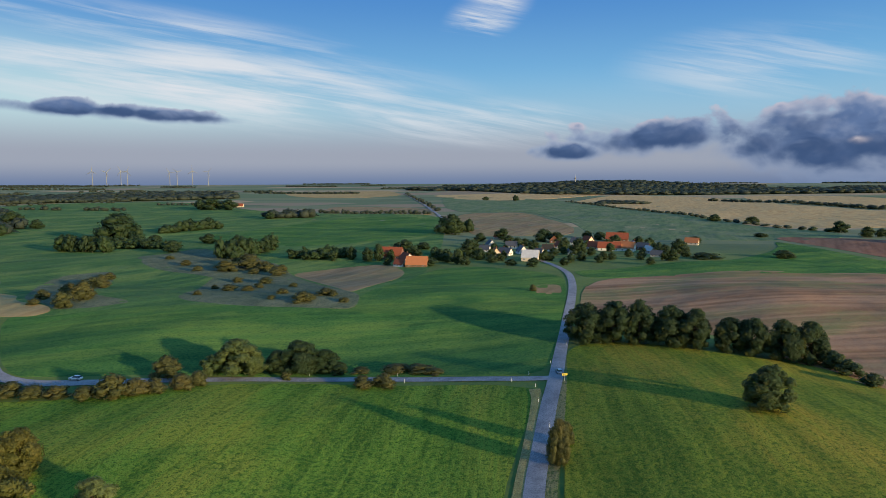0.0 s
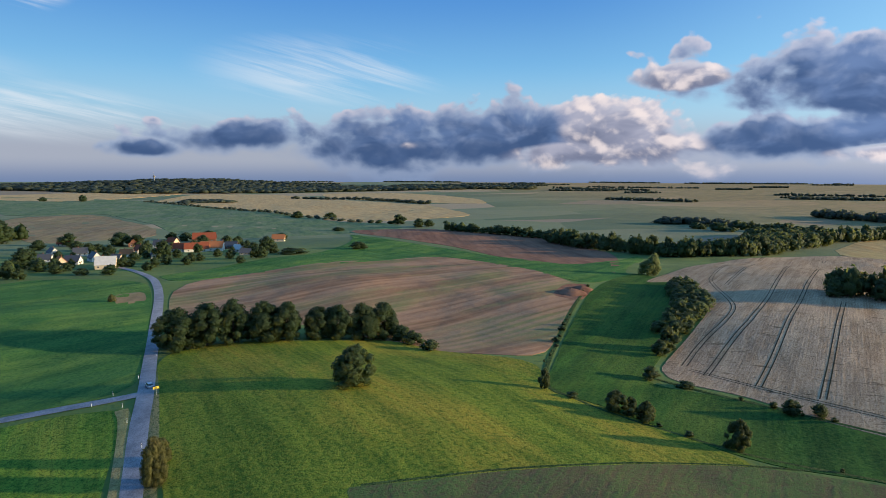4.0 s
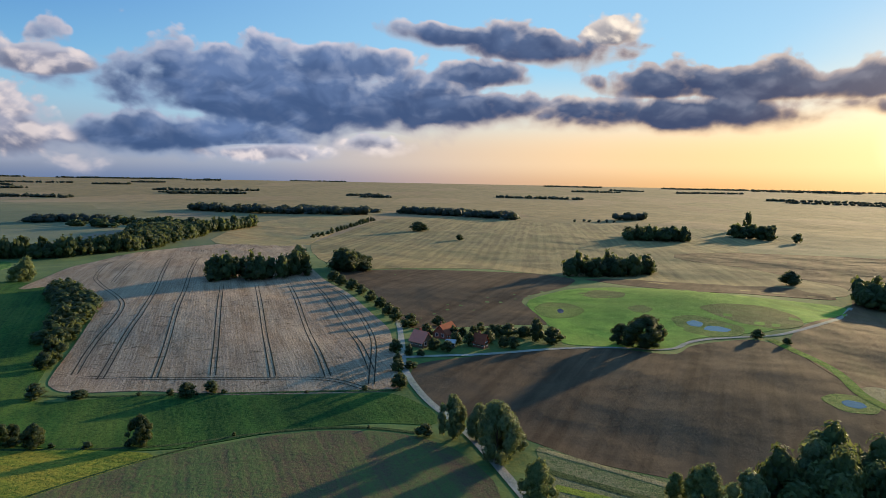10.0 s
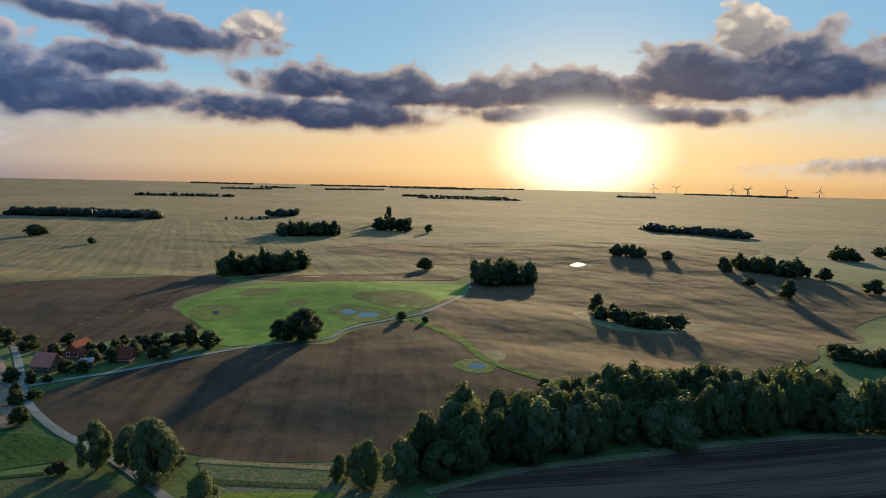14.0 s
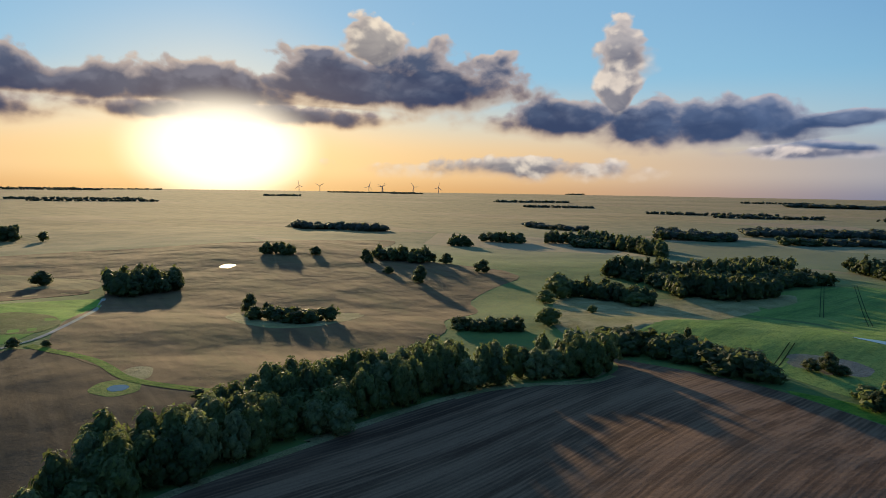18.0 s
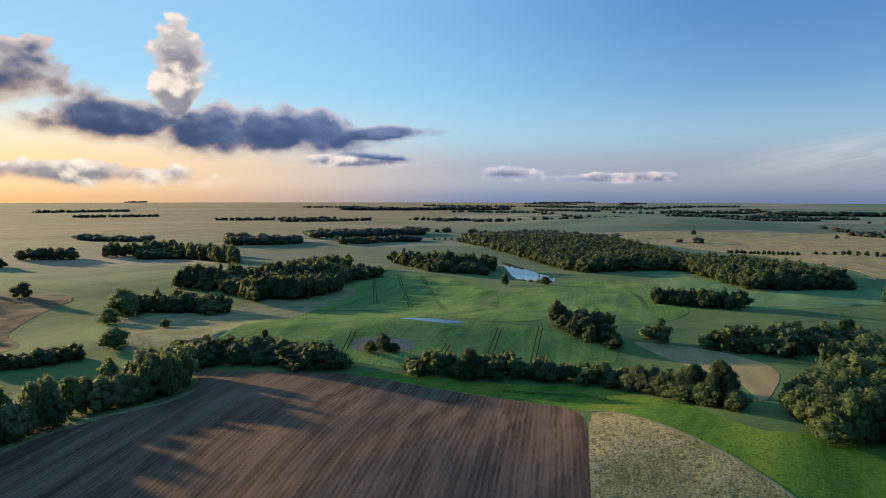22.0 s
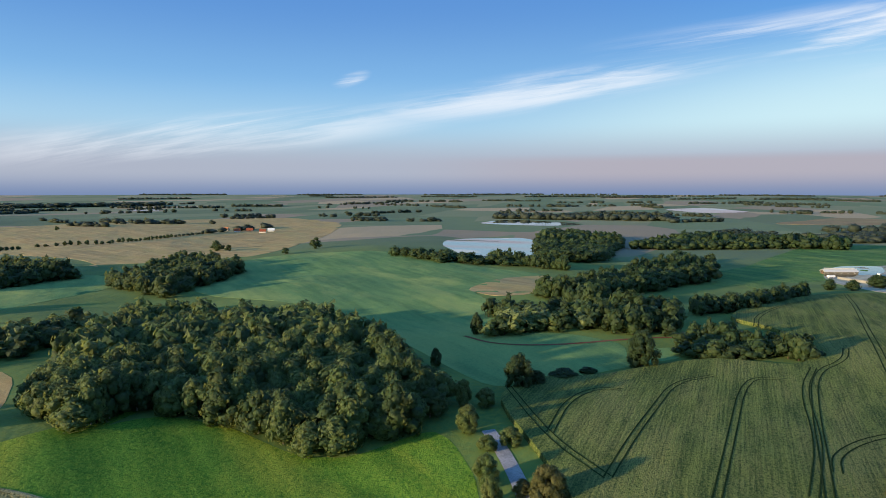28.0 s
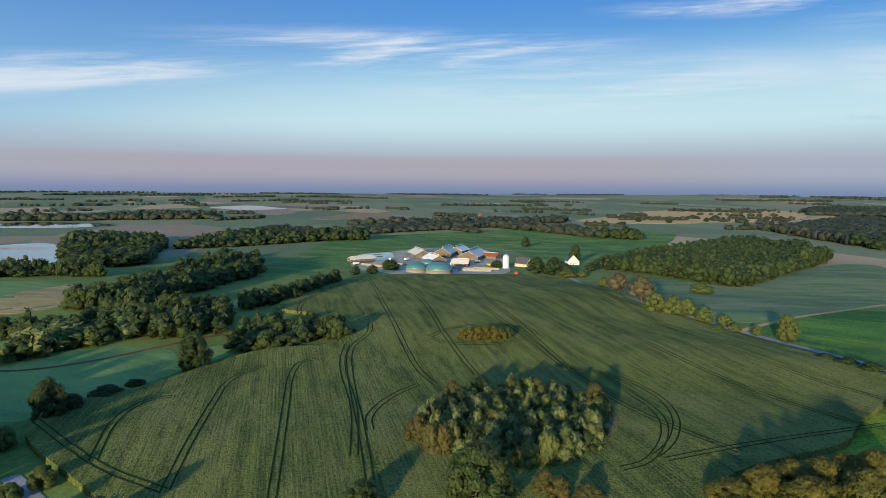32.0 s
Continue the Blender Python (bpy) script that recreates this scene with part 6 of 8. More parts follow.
wood("tree_belt", [(-641, 921), (-596, 904), (-611, 927), (-657, 944)], 16.0, 8.0, "dark", 3, "dark belt of broadleaf trees between the fields", "woodland")
wood("tree_belt", [(-316, 1139), (-235, 1158), (-241, 1187), (-324, 1167)], 16.0, 8.0, "dark", 3, "dark belt of broadleaf trees between the fields", "woodland")
wood("tree_belt", [(-371, 837), (-317, 906), (-325, 929), (-380, 858)], 13.3, 6.6, "dark", 3, "dark belt of broadleaf trees between the fields", "woodland")
wood("tree_belt", [(-587, 1532), (-513, 1597), (-526, 1636), (-602, 1571)], 16.0, 8.0, "dark", 3, "dark belt of broadleaf trees between the fields", "woodland")
wood("tree_belt", [(-9, 831), (38, 842), (39, 863), (-9, 852)], 16.0, 8.0, "dark", 2, "dark belt of broadleaf trees between the fields", "woodland")
tree("oak", 87.1, 165.5, 12.2, 14.5, 0, "lone dark oak on the grassy hill", "")
tree("dark", 58.8, 259.4, 16.6, 18.8, 0, "dark broadleaf tree of the hilltop row", "hilltop row")
tree("dark", 69.8, 256.7, 18.0, 18.6, 0, "dark broadleaf tree of the hilltop row", "hilltop row")
tree("dark", 79.7, 254.8, 18.1, 16.1, 0, "dark broadleaf tree of the hilltop row", "hilltop row")
tree("dark", 90.6, 250.1, 16.5, 19.2, 0, "dark broadleaf tree of the hilltop row", "hilltop row")
tree("dark", 99.1, 245.8, 16.2, 15.6, 0, "dark broadleaf tree of the hilltop row", "hilltop row")
tree("dark", 111.2, 242.8, 13.8, 15.4, 0, "dark broadleaf tree of the hilltop row", "hilltop row")
tree("dark", 117.9, 238.4, 14.7, 16.2, 0, "dark broadleaf tree of the hilltop row", "hilltop row")
tree("dark", 128.2, 235.3, 15.5, 16.0, 0, "dark broadleaf tree of the hilltop row", "hilltop row")
tree("dark", 138.3, 234.2, 15.9, 17.0, 0, "dark broadleaf tree of the hilltop row", "hilltop row")
tree("bush", 142.2, 228.3, 7.1, 10.4, 1, "dark shrub at the end of the hilltop row", "hilltop row")
tree("bush", 142.9, 219.6, 6.1, 10.0, 1, "dark shrub at the end of the hilltop row", "hilltop row")
tree("bush", 142.4, 205.5, 4.7, 7.9, 1, "dark shrub at the end of the hilltop row", "hilltop row")
tree("mid", -72.8, 218.2, 12.8, 18.3, 0, "sunlit broadleaf tree beside the lane", "")
tree("mid", -79.8, 216.8, 7.4, 10.8, 0, "sunlit broadleaf tree beside the lane", "")
tree("mid", -65.8, 219.3, 6.4, 10.0, 0, "sunlit broadleaf tree beside the lane", "")
tree("dark", -51.7, 223.1, 11.9, 16.2, 0, "dark broadleaf tree beside the lane", "")
tree("dark", -59.6, 222.2, 8.1, 11.1, 0, "dark broadleaf tree beside the lane", "")
tree("dark", -42.7, 224.0, 8.6, 12.2, 0, "dark broadleaf tree beside the lane", "")
tree("dark", -37.5, 222.9, 4.4, 8.1, 0, "dark broadleaf tree beside the lane", "")
tree("ochre", -94.1, 211.0, 7.8, 10.6, 1, "ochre-leaved hedge shrub beside the lane", "lane hedge")
tree("ochre", -135.1, 193.5, 4.7, 10.6, 1, "ochre-leaved hedge shrub beside the lane", "lane hedge")
tree("ochre", -127.0, 191.8, 4.3, 8.8, 1, "ochre-leaved hedge shrub beside the lane", "lane hedge")
tree("ochre", -119.4, 190.7, 4.1, 8.7, 1, "ochre-leaved hedge shrub beside the lane", "lane hedge")
tree("ochre", -109.4, 188.6, 4.5, 9.0, 1, "ochre-leaved hedge shrub beside the lane", "lane hedge")
tree("ochre", -100.9, 188.7, 8.0, 10.7, 1, "ochre-leaved hedge shrub beside the lane", "lane hedge")
tree("ochre", -95.3, 191.6, 5.7, 8.7, 1, "ochre-leaved hedge shrub beside the lane", "lane hedge")
tree("ochre", -90.7, 194.9, 4.7, 8.0, 1, "ochre-leaved hedge shrub beside the lane", "lane hedge")
tree("ochre", -83.9, 197.9, 5.4, 8.7, 1, "ochre-leaved hedge shrub beside the lane", "lane hedge")
tree("ochre", -80.3, 202.7, 5.2, 6.6, 1, "ochre-leaved hedge shrub beside the lane", "lane hedge")
tree("ochre", -27.3, 206.2, 4.2, 8.3, 1, "ochre-leaved hedge shrub beside the lane", "lane hedge")
tree("ochre", -19.7, 206.1, 4.9, 9.0, 1, "ochre-leaved hedge shrub beside the lane", "lane hedge")
tree("ochre", -54.3, 213.2, 3.0, 4.3, 1, "ochre-leaved hedge shrub beside the lane", "lane hedge")
tree("ochre", -29.4, 223.1, 2.3, 8.1, 1, "ochre-leaved hedge shrub beside the lane", "lane hedge")
tree("ochre", -9.0, 221.8, 3.0, 12.1, 1, "ochre-leaved hedge shrub beside the lane", "lane hedge")
tree("ochre", -17.2, 223.3, 3.0, 12.2, 1, "ochre-leaved hedge shrub beside the lane", "lane hedge")
tree("ochre", -3.0, 219.0, 2.0, 8.0, 1, "ochre-leaved hedge shrub beside the lane", "lane hedge")
tree("ochre", 27.5, 145.4, 11.2, 6.5, 0, "rounded shrub beside the road", "")
tree("ochre", 30.3, 153.0, 6.5, 5.1, 0, "rounded shrub beside the road", "")
tree("pale", -71.1, 122.9, 6.7, 9.7, 0, "pale green willow at the field edge", "")
tree("dark", -368.4, 728.1, 37.3, 53.1, 1, "dark broadleaf tree in the pasture", "")
tree("dark", -527.2, 1458.7, 28.2, 51.6, 1, "dark broadleaf tree in the pasture", "")
tree("dark", -553.0, 1458.7, 25.6, 36.1, 1, "dark broadleaf tree in the pasture", "")
tree("dark", -487.8, 1456.5, 25.6, 38.6, 1, "dark broadleaf tree in the pasture", "")
tree("dark", -634.4, 936.4, 27.3, 41.5, 1, "dark broadleaf tree in the pasture", "")
tree("dark", -582.2, 913.2, 13.6, 22.7, 1, "dark broadleaf tree in the pasture", "")
tree("dark", -352.4, 960.4, 13.6, 20.4, 1, "dark broadleaf tree in the pasture", "")
tree("dark", -308.2, 1138.0, 15.0, 20.2, 1, "dark broadleaf tree in the pasture", "")
tree("dark", -218.1, 673.6, 11.8, 18.0, 1, "dark broadleaf tree in the pasture", "")
tree("dark", -259.0, 607.1, 11.9, 18.4, 1, "dark broadleaf tree in the pasture", "")
tree("dark", -317.9, 702.4, 10.6, 18.7, 1, "dark broadleaf tree in the pasture", "")
tree("dark", -257.0, 698.2, 11.6, 18.6, 1, "dark broadleaf tree in the pasture", "")
tree("ochre", -185.6, 306.1, 8.2, 11.0, 1, "yellow-green shrub in the marsh", "")
tree("ochre", -183.6, 322.4, 10.2, 14.5, 1, "yellow-green shrub in the marsh", "")
tree("ochre", -218.1, 402.8, 9.1, 14.4, 1, "yellow-green shrub in the marsh", "")
tree("ochre", -122.9, 467.1, 7.5, 15.0, 1, "yellow-green shrub in the marsh", "")
tree("ochre", -153.9, 500.9, 12.1, 26.8, 1, "yellow-green shrub in the marsh", "")
tree("ochre", -165.6, 482.4, 8.6, 21.6, 1, "yellow-green shrub in the marsh", "")
tree("ochre", -71.0, 317.1, 5.7, 12.5, 1, "yellow-green shrub in the marsh", "")
tree("ochre", -64.2, 342.0, 3.7, 12.3, 1, "yellow-green shrub in the marsh", "")
tree("ochre", -130.1, 382.5, 4.1, 12.3, 1, "yellow-green shrub in the marsh", "")
tree("ochre", -116.5, 377.4, 3.4, 10.2, 1, "yellow-green shrub in the marsh", "")
tree("ochre", -119.2, 423.6, 4.5, 11.4, 1, "yellow-green shrub in the marsh", "")
tree("dark", 11.5, 803.9, 26.3, 42.8, 1, "dark tree at the farmstead", "")
tree("dark", -94.0, 542.9, 8.2, 8.7, 1, "dark tree at the farmstead", "")
tree("dark", -79.3, 548.3, 12.2, 10.8, 1, "dark tree at the farmstead", "")
tree("dark", -64.3, 537.2, 12.5, 12.5, 1, "dark tree at the farmstead", "")
tree("dark", -55.0, 540.2, 15.4, 11.6, 1, "dark tree at the farmstead", "")
tree("dark", -34.2, 582.0, 14.0, 18.7, 1, "dark tree at the farmstead", "")
tree("dark", 2.7, 520.0, 11.6, 13.9, 1, "dark tree at the farmstead", "")
tree("dark", -10.8, 501.9, 6.7, 16.1, 1, "dark tree at the farmstead", "")
tree("dark", -18.5, 611.7, 7.5, 16.3, 1, "dark garden tree in the village", "village trees")
tree("dark", 23.0, 560.5, 16.5, 20.0, 1, "dark garden tree in the village", "village trees")
tree("dark", 69.0, 731.8, 14.2, 19.5, 1, "dark garden tree in the village", "village trees")
tree("dark", 31.5, 536.1, 9.5, 14.3, 1, "dark garden tree in the village", "village trees")
tree("dark", 11.7, 505.9, 12.7, 10.8, 1, "dark garden tree in the village", "village trees")
tree("dark", 112.3, 717.3, 14.5, 23.0, 1, "dark garden tree in the village", "village trees")
tree("dark", 126.2, 705.8, 12.4, 21.3, 1, "dark garden tree in the village", "village trees")
tree("dark", 119.7, 557.3, 15.9, 14.9, 1, "dark garden tree in the village", "village trees")
tree("dark", 39.3, 512.5, 6.9, 11.0, 1, "dark garden tree in the village", "village trees")
tree("dark", 189.9, 697.6, 10.5, 16.1, 1, "dark garden tree in the village", "village trees")
tree("dark", 216.9, 585.1, 14.4, 18.8, 1, "dark garden tree in the village", "village trees")
tree("dark", 199.6, 588.0, 11.4, 13.6, 1, "dark garden tree in the village", "village trees")
tree("dark", 215.4, 699.6, 8.6, 13.7, 1, "dark garden tree in the village", "village trees")
tree("dark", 102.8, 509.7, 7.7, 9.1, 1, "dark garden tree in the village", "village trees")
tree("dark", 125.3, 508.8, 6.7, 9.1, 1, "dark garden tree in the village", "village trees")
tree("dark", 178.9, 506.3, 9.9, 9.9, 1, "dark garden tree in the village", "village trees")
tree("dark", 69.4, 483.0, 7.3, 12.1, 1, "dark garden tree in the village", "village trees")
tree("dark", 53.0, 491.1, 5.2, 9.6, 1, "dark garden tree in the village", "village trees")
tree("dark", 98.1, 561.5, 7.0, 12.0, 1, "dark garden tree in the village", "village trees")
tree("dark", 275.5, 694.4, 7.3, 16.1, 1, "dark garden tree in the village", "village trees")
tree("dark", 123.5, 642.2, 11.3, 11.4, 1, "dark garden tree in the village", "village trees")
tree("dark", 159.6, 488.6, 5.7, 8.7, 1, "dark garden tree in the village", "village trees")
tree("dark", 217.5, 529.0, 5.7, 28.3, 1, "dark hedge shrub between the fields", "")
tree("dark", 290.5, 542.0, 7.6, 19.3, 1, "dark hedge shrub between the fields", "")
tree("dark", 450.7, 1056.9, 12.1, 24.4, 1, "dark hedge shrub between the fields", "")
tree("dark", 486.5, 1001.0, 11.4, 23.1, 1, "dark hedge shrub between the fields", "")
tree("dark", 505.8, 812.4, 15.8, 21.6, 1, "dark hedge shrub between the fields", "")
tree("dark", 483.0, 723.6, 12.8, 19.3, 1, "dark hedge shrub between the fields", "")
tree("dark", 497.4, 721.1, 10.1, 16.7, 1, "dark hedge shrub between the fields", "")
tree("dark", 372.1, 746.4, 5.0, 17.2, 1, "dark hedge shrub between the fields", "")
tree("dark", 137.2, 2035.4, 12.3, 21.6, 1, "dark hedge shrub between the fields", "")
tree("dark", 226.1, 1995.2, 19.2, 24.7, 1, "dark hedge shrub between the fields", "")
tree("dark", 147.2, 116.9, 6.9, 7.5, 0, "round dark shrub in the green valley", "")
tree("dark", 149.2, 107.7, 6.3, 6.4, 0, "round dark shrub in the green valley", "")
tree("dark", 151.5, 114.7, 5.1, 4.5, 0, "round dark shrub in the green valley", "")
tree("dark", 154.1, 83.0, 8.4, 7.0, 0, "round dark shrub in the green valley", "")
tree("dark", 187.9, 134.4, 5.1, 7.1, 1, "shrub at the edge of the stubble field", "")
tree("dark", 191.3, 122.2, 2.5, 7.0, 1, "shrub at the edge of the stubble field", "")
tree("dark", 192.6, 88.5, 5.1, 6.5, 1, "shrub at the edge of the stubble field", "")
tree("dark", 196.6, 82.0, 4.2, 5.7, 1, "shrub at the edge of the stubble field", "")
tree("dark", 218.9, 152.9, 6.6, 7.3, 1, "shrub at the edge of the stubble field", "")
tree("dark", 140.6, 139.4, 7.1, 3.6, 1, "shrub at the edge of the stubble field", "")
tree("dark", 228.8, 156.1, 10.2, 10.0, 1, "shrub at the edge of the stubble field", "")
tree("dark", 427.9, 83.5, 16.9, 20.1, 1, "broad dark tree behind the copse", "")
tree("dark", 435.9, 73.2, 7.2, 10.1, 1, "broad dark tree behind the copse", "")
tree("pale", 494.2, 133.7, 12.1, 11.2, 1, "pale green tree in the valley", "")
tree("pale", 377.0, 270.4, 16.6, 11.6, 1, "pale green tree in the valley", "")
tree("pale", 374.6, 273.8, 11.6, 12.4, 1, "pale green tree in the valley", "")
tree("dark", 397.0, 85.1, 6.8, 10.1, 1, "dark tree in the row beside the stubble field", "track row")
tree("dark", 380.3, 76.8, 7.0, 9.0, 1, "dark tree in the row beside the stubble field", "track row")
tree("dark", 363.8, 67.5, 7.0, 8.5, 1, "dark tree in the row beside the stubble field", "track row")
tree("dark", 353.0, 59.9, 5.8, 8.2, 1, "dark tree in the row beside the stubble field", "track row")
tree("dark", 340.0, 52.3, 6.2, 7.8, 1, "dark tree in the row beside the stubble field", "track row")
tree("dark", 329.9, 45.6, 6.1, 7.6, 1, "dark tree in the row beside the stubble field", "track row")
tree("dark", 318.5, 40.2, 6.5, 7.8, 1, "dark tree in the row beside the stubble field", "track row")
tree("dark", 306.0, 34.9, 7.4, 7.9, 1, "dark tree in the row beside the stubble field", "track row")
tree("dark", 199.9, 21.2, 5.3, 5.9, 1, "dark shrub beside the gravel track", "track shrubs")
tree("dark", 214.7, 23.9, 4.7, 5.1, 1, "dark shrub beside the gravel track", "track shrubs")
tree("dark", 236.4, 27.2, 5.5, 5.2, 1, "dark shrub beside the gravel track", "track shrubs")
tree("dark", 218.1, 19.8, 2.8, 4.8, 1, "dark shrub beside the gravel track", "track shrubs")
tree("dark", 222.7, 24.3, 4.1, 4.1, 1, "dark shrub beside the gravel track", "track shrubs")
tree("willow", 165.0, 3.0, 12.3, 8.1, 0, "tall grey-green willow beside the track", "willows")
tree("willow", 165.0, -3.9, 10.1, 7.9, 0, "tall grey-green willow beside the track", "willows")
tree("willow", 150.8, -8.0, 17.0, 12.4, 0, "tall grey-green willow beside the track", "willows")
tree("willow", 157.6, -11.7, 8.8, 9.2, 0, "tall grey-green willow beside the track", "willows")
tree("pale", 131.0, -16.0, 10.3, 8.8, 0, "pale green willow shrub beside the track", "")
tree("pale", 127.5, -50.0, 10.8, 9.4, 0, "pale green willow shrub beside the track", "")
tree("pale", 134.3, -46.0, 6.0, 5.2, 0, "pale green willow shrub beside the track", "")
tree("dark", 165.7, 10.6, 3.6, 5.3, 1, "dark shrub beside the track", "")
tree("dark", 258.9, -73.2, 13.8, 19.4, 0, "large round dark tree clump in the bright meadow", "")
tree("dark", 265.2, -64.8, 8.8, 10.8, 0, "large round dark tree clump in the bright meadow", "")
tree("dark", 291.8, 26.4, 6.7, 9.6, 1, "garden tree beside the red-roofed house", "garden trees")
tree("dark", 294.7, 13.3, 4.8, 7.4, 1, "garden tree beside the red-roofed house", "garden trees")
tree("dark", 268.0, -2.6, 4.6, 4.6, 1, "garden tree beside the red-roofed house", "garden trees")
tree("dark", 265.7, -13.4, 5.8, 6.4, 1, "garden tree beside the red-roofed house", "garden trees")
tree("dark", 263.4, -28.8, 10.6, 7.0, 1, "garden tree beside the red-roofed house", "garden trees")
tree("dark", 261.6, -35.4, 7.3, 10.2, 1, "garden tree beside the red-roofed house", "garden trees")
tree("dark", 265.0, 1.7, 4.4, 4.5, 1, "garden tree beside the red-roofed house", "garden trees")
tree("dark", 263.9, 5.8, 5.3, 4.9, 1, "garden tree beside the red-roofed house", "garden trees")
tree("dark", 254.9, -8.6, 6.1, 6.6, 1, "garden tree beside the red-roofed house", "garden trees")
tree("dark", 268.9, -24.8, 5.1, 9.4, 1, "garden tree beside the red-roofed house", "garden trees")
tree("dark", 269.4, -18.0, 5.7, 9.4, 1, "garden tree beside the red-roofed house", "garden trees")
tree("dark", 430.5, 86.0, 16.7, 18.7, 1, "broad dark tree at the field edge", "")
tree("dark", 434.2, 77.0, 9.5, 13.6, 1, "broad dark tree at the field edge", "")
tree("dark", 436.2, 71.3, 6.8, 8.3, 1, "broad dark tree at the field edge", "")
tree("dark", 861.2, 69.8, 13.8, 29.2, 1, "dark tree standing in the fields", "")
tree("dark", 731.9, 11.5, 7.2, 10.9, 1, "dark tree standing in the fields", "")
tree("dark", 448.2, -223.9, 10.3, 16.0, 1, "dark tree standing in the fields", "")
tree("dark", 271.1, -123.6, 4.0, 6.4, 1, "dark tree standing in the fields", "")
tree("dark", 261.2, -130.6, 2.8, 4.2, 1, "dark tree standing in the fields", "")
tree("dark", 271.3, -244.1, 11.6, 9.8, 1, "dark tree standing in the fields", "")
tree("dark", 264.1, -249.0, 6.7, 6.6, 1, "dark tree standing in the fields", "")
tree("dark", 158.6, -128.3, 4.1, 7.8, 1, "dark tree standing in the fields", "")
tree("dark", 162.9, -126.1, 3.3, 5.4, 1, "dark tree standing in the fields", "")
tree("dark", 410.4, -450.0, 8.6, 13.5, 1, "dark tree standing in the fields", "")
tree("dark", 359.9, -459.9, 11.1, 12.4, 1, "dark tree standing in the fields", "")
tree("dark", 792.2, -195.7, 16.6, 21.6, 2, "hazy tree in the far fields", "")
tree("dark", 775.2, -213.3, 17.6, 24.2, 2, "hazy tree in the far fields", "")
tree("dark", 769.3, -233.8, 16.9, 24.2, 2, "hazy tree in the far fields", "")
tree("dark", 769.1, -254.0, 15.1, 14.4, 2, "hazy tree in the far fields", "")
tree("dark", 825.4, -380.8, 17.7, 24.1, 2, "hazy tree in the far fields", "")
tree("dark", 787.4, -397.5, 13.0, 15.6, 2, "hazy tree in the far fields", "")
tree("dark", 982.2, -419.4, 31.0, 13.2, 2, "hazy tree in the far fields", "")
tree("dark", 877.6, -358.6, 16.7, 20.2, 2, "hazy tree in the far fields", "")
tree("dark", 259.7, -398.9, 13.8, 13.4, 1, "dark tree on the ridge", "")
tree("dark", 300.9, -415.5, 6.1, 10.7, 1, "dark tree on the ridge", "")
tree("dark", 295.3, -496.9, 10.2, 14.3, 1, "dark tree on the ridge", "")
tree("dark", 367.1, -489.7, 7.7, 13.7, 1, "dark tree on the ridge", "")
tree("dark", 348.3, -448.7, 8.2, 9.8, 1, "dark tree on the ridge", "")
tree("dark", 242.5, -466.8, 11.6, 14.0, 1, "dark tree on the ridge", "")
tree("mid", 152.6, -402.0, 17.4, 25.4, 1, "tree in the pale meadow", "")
tree("mid", 151.2, -377.9, 9.1, 14.6, 1, "tree in the pale meadow", "")
tree("mid", 126.0, -419.5, 11.7, 19.5, 1, "tree in the pale meadow", "")
tree("mid", 100.9, -406.7, 9.3, 18.5, 1, "tree in the pale meadow", "")
tree("mid", 112.5, -352.5, 4.9, 6.6, 1, "tree in the pale meadow", "")
tree("mid", 121.1, -307.0, 10.4, 15.4, 1, "tree in the pale meadow", "")
tree("dark", 48.9, -286.9, 7.7, 4.7, 1, "shrub in the rushy pit", "")
tree("dark", -3.3, -271.0, 7.7, 8.5, 1, "shrub in the rushy pit", "")
tree("dark", 2.4, -269.0, 5.1, 7.0, 1, "shrub in the rushy pit", "")
tree("dark", -7.8, -268.9, 4.2, 7.0, 1, "shrub in the rushy pit", "")
tree("dark", -92.9, -307.3, 10.5, 9.8, 1, "small tree on the green mound", "")
tree("dark", -100.5, -298.5, 11.3, 8.5, 1, "small tree on the green mound", "")
tree("dark", -108.2, -299.0, 9.8, 8.5, 1, "small tree on the green mound", "")
tree("dark", -99.3, -282.0, 9.3, 7.5, 1, "small tree on the green mound", "")
tree("dark", -107.8, -274.6, 7.8, 9.5, 1, "small tree on the green mound", "")
tree("dark", -141.8, -519.0, 7.2, 9.6, 1, "small tree on the green mound", "")
tree("dark", -185.5, -399.0, 11.3, 11.7, 1, "tree in the far green field", "")
tree("dark", -195.0, -396.7, 7.3, 11.7, 1, "tree in the far green field", "")
tree("dark", -204.5, -386.2, 7.5, 10.7, 1, "tree in the far green field", "")
tree("dark", -230.6, -379.4, 10.8, 13.0, 1, "tree in the far green field", "")
tree("dark", -574.0, -492.0, 10.5, 12.4, 1, "tree in the far green field", "")
tree("dark", -587.3, -1124.9, 9.8, 11.0, 1, "tree in the far green field", "")
tree("dark", -108.0, -520.9, 10.4, 7.6, 1, "tree in the far green field", "")
tree("dark", -16.9, -238.4, 6.9, 5.9, 0, "tall dark hedge tree", "")
tree("dark", -109.5, -189.6, 14.0, 12.7, 0, "tall dark hedge tree", "")
tree("dark", -105.3, -197.7, 12.0, 9.9, 0, "tall dark hedge tree", "")
tree("dark", -35.8, -237.3, 12.3, 12.0, 0, "tall dark hedge tree", "")
tree("dark", -275.9, -89.4, 10.3, 6.3, 0, "broad tree at the edge of the maize", "")
tree("dark", -220.2, -87.7, 7.6, 5.1, 0, "broad tree at the edge of the maize", "")
tree("dark", -248.6, -14.7, 15.1, 13.3, 0, "broad tree at the edge of the maize", "")
tree("dark", -206.6, -51.8, 12.6, 10.4, 0, "broad tree at the edge of the maize", "")
tree("dark", -211.9, -46.7, 6.0, 7.8, 0, "broad tree at the edge of the maize", "")
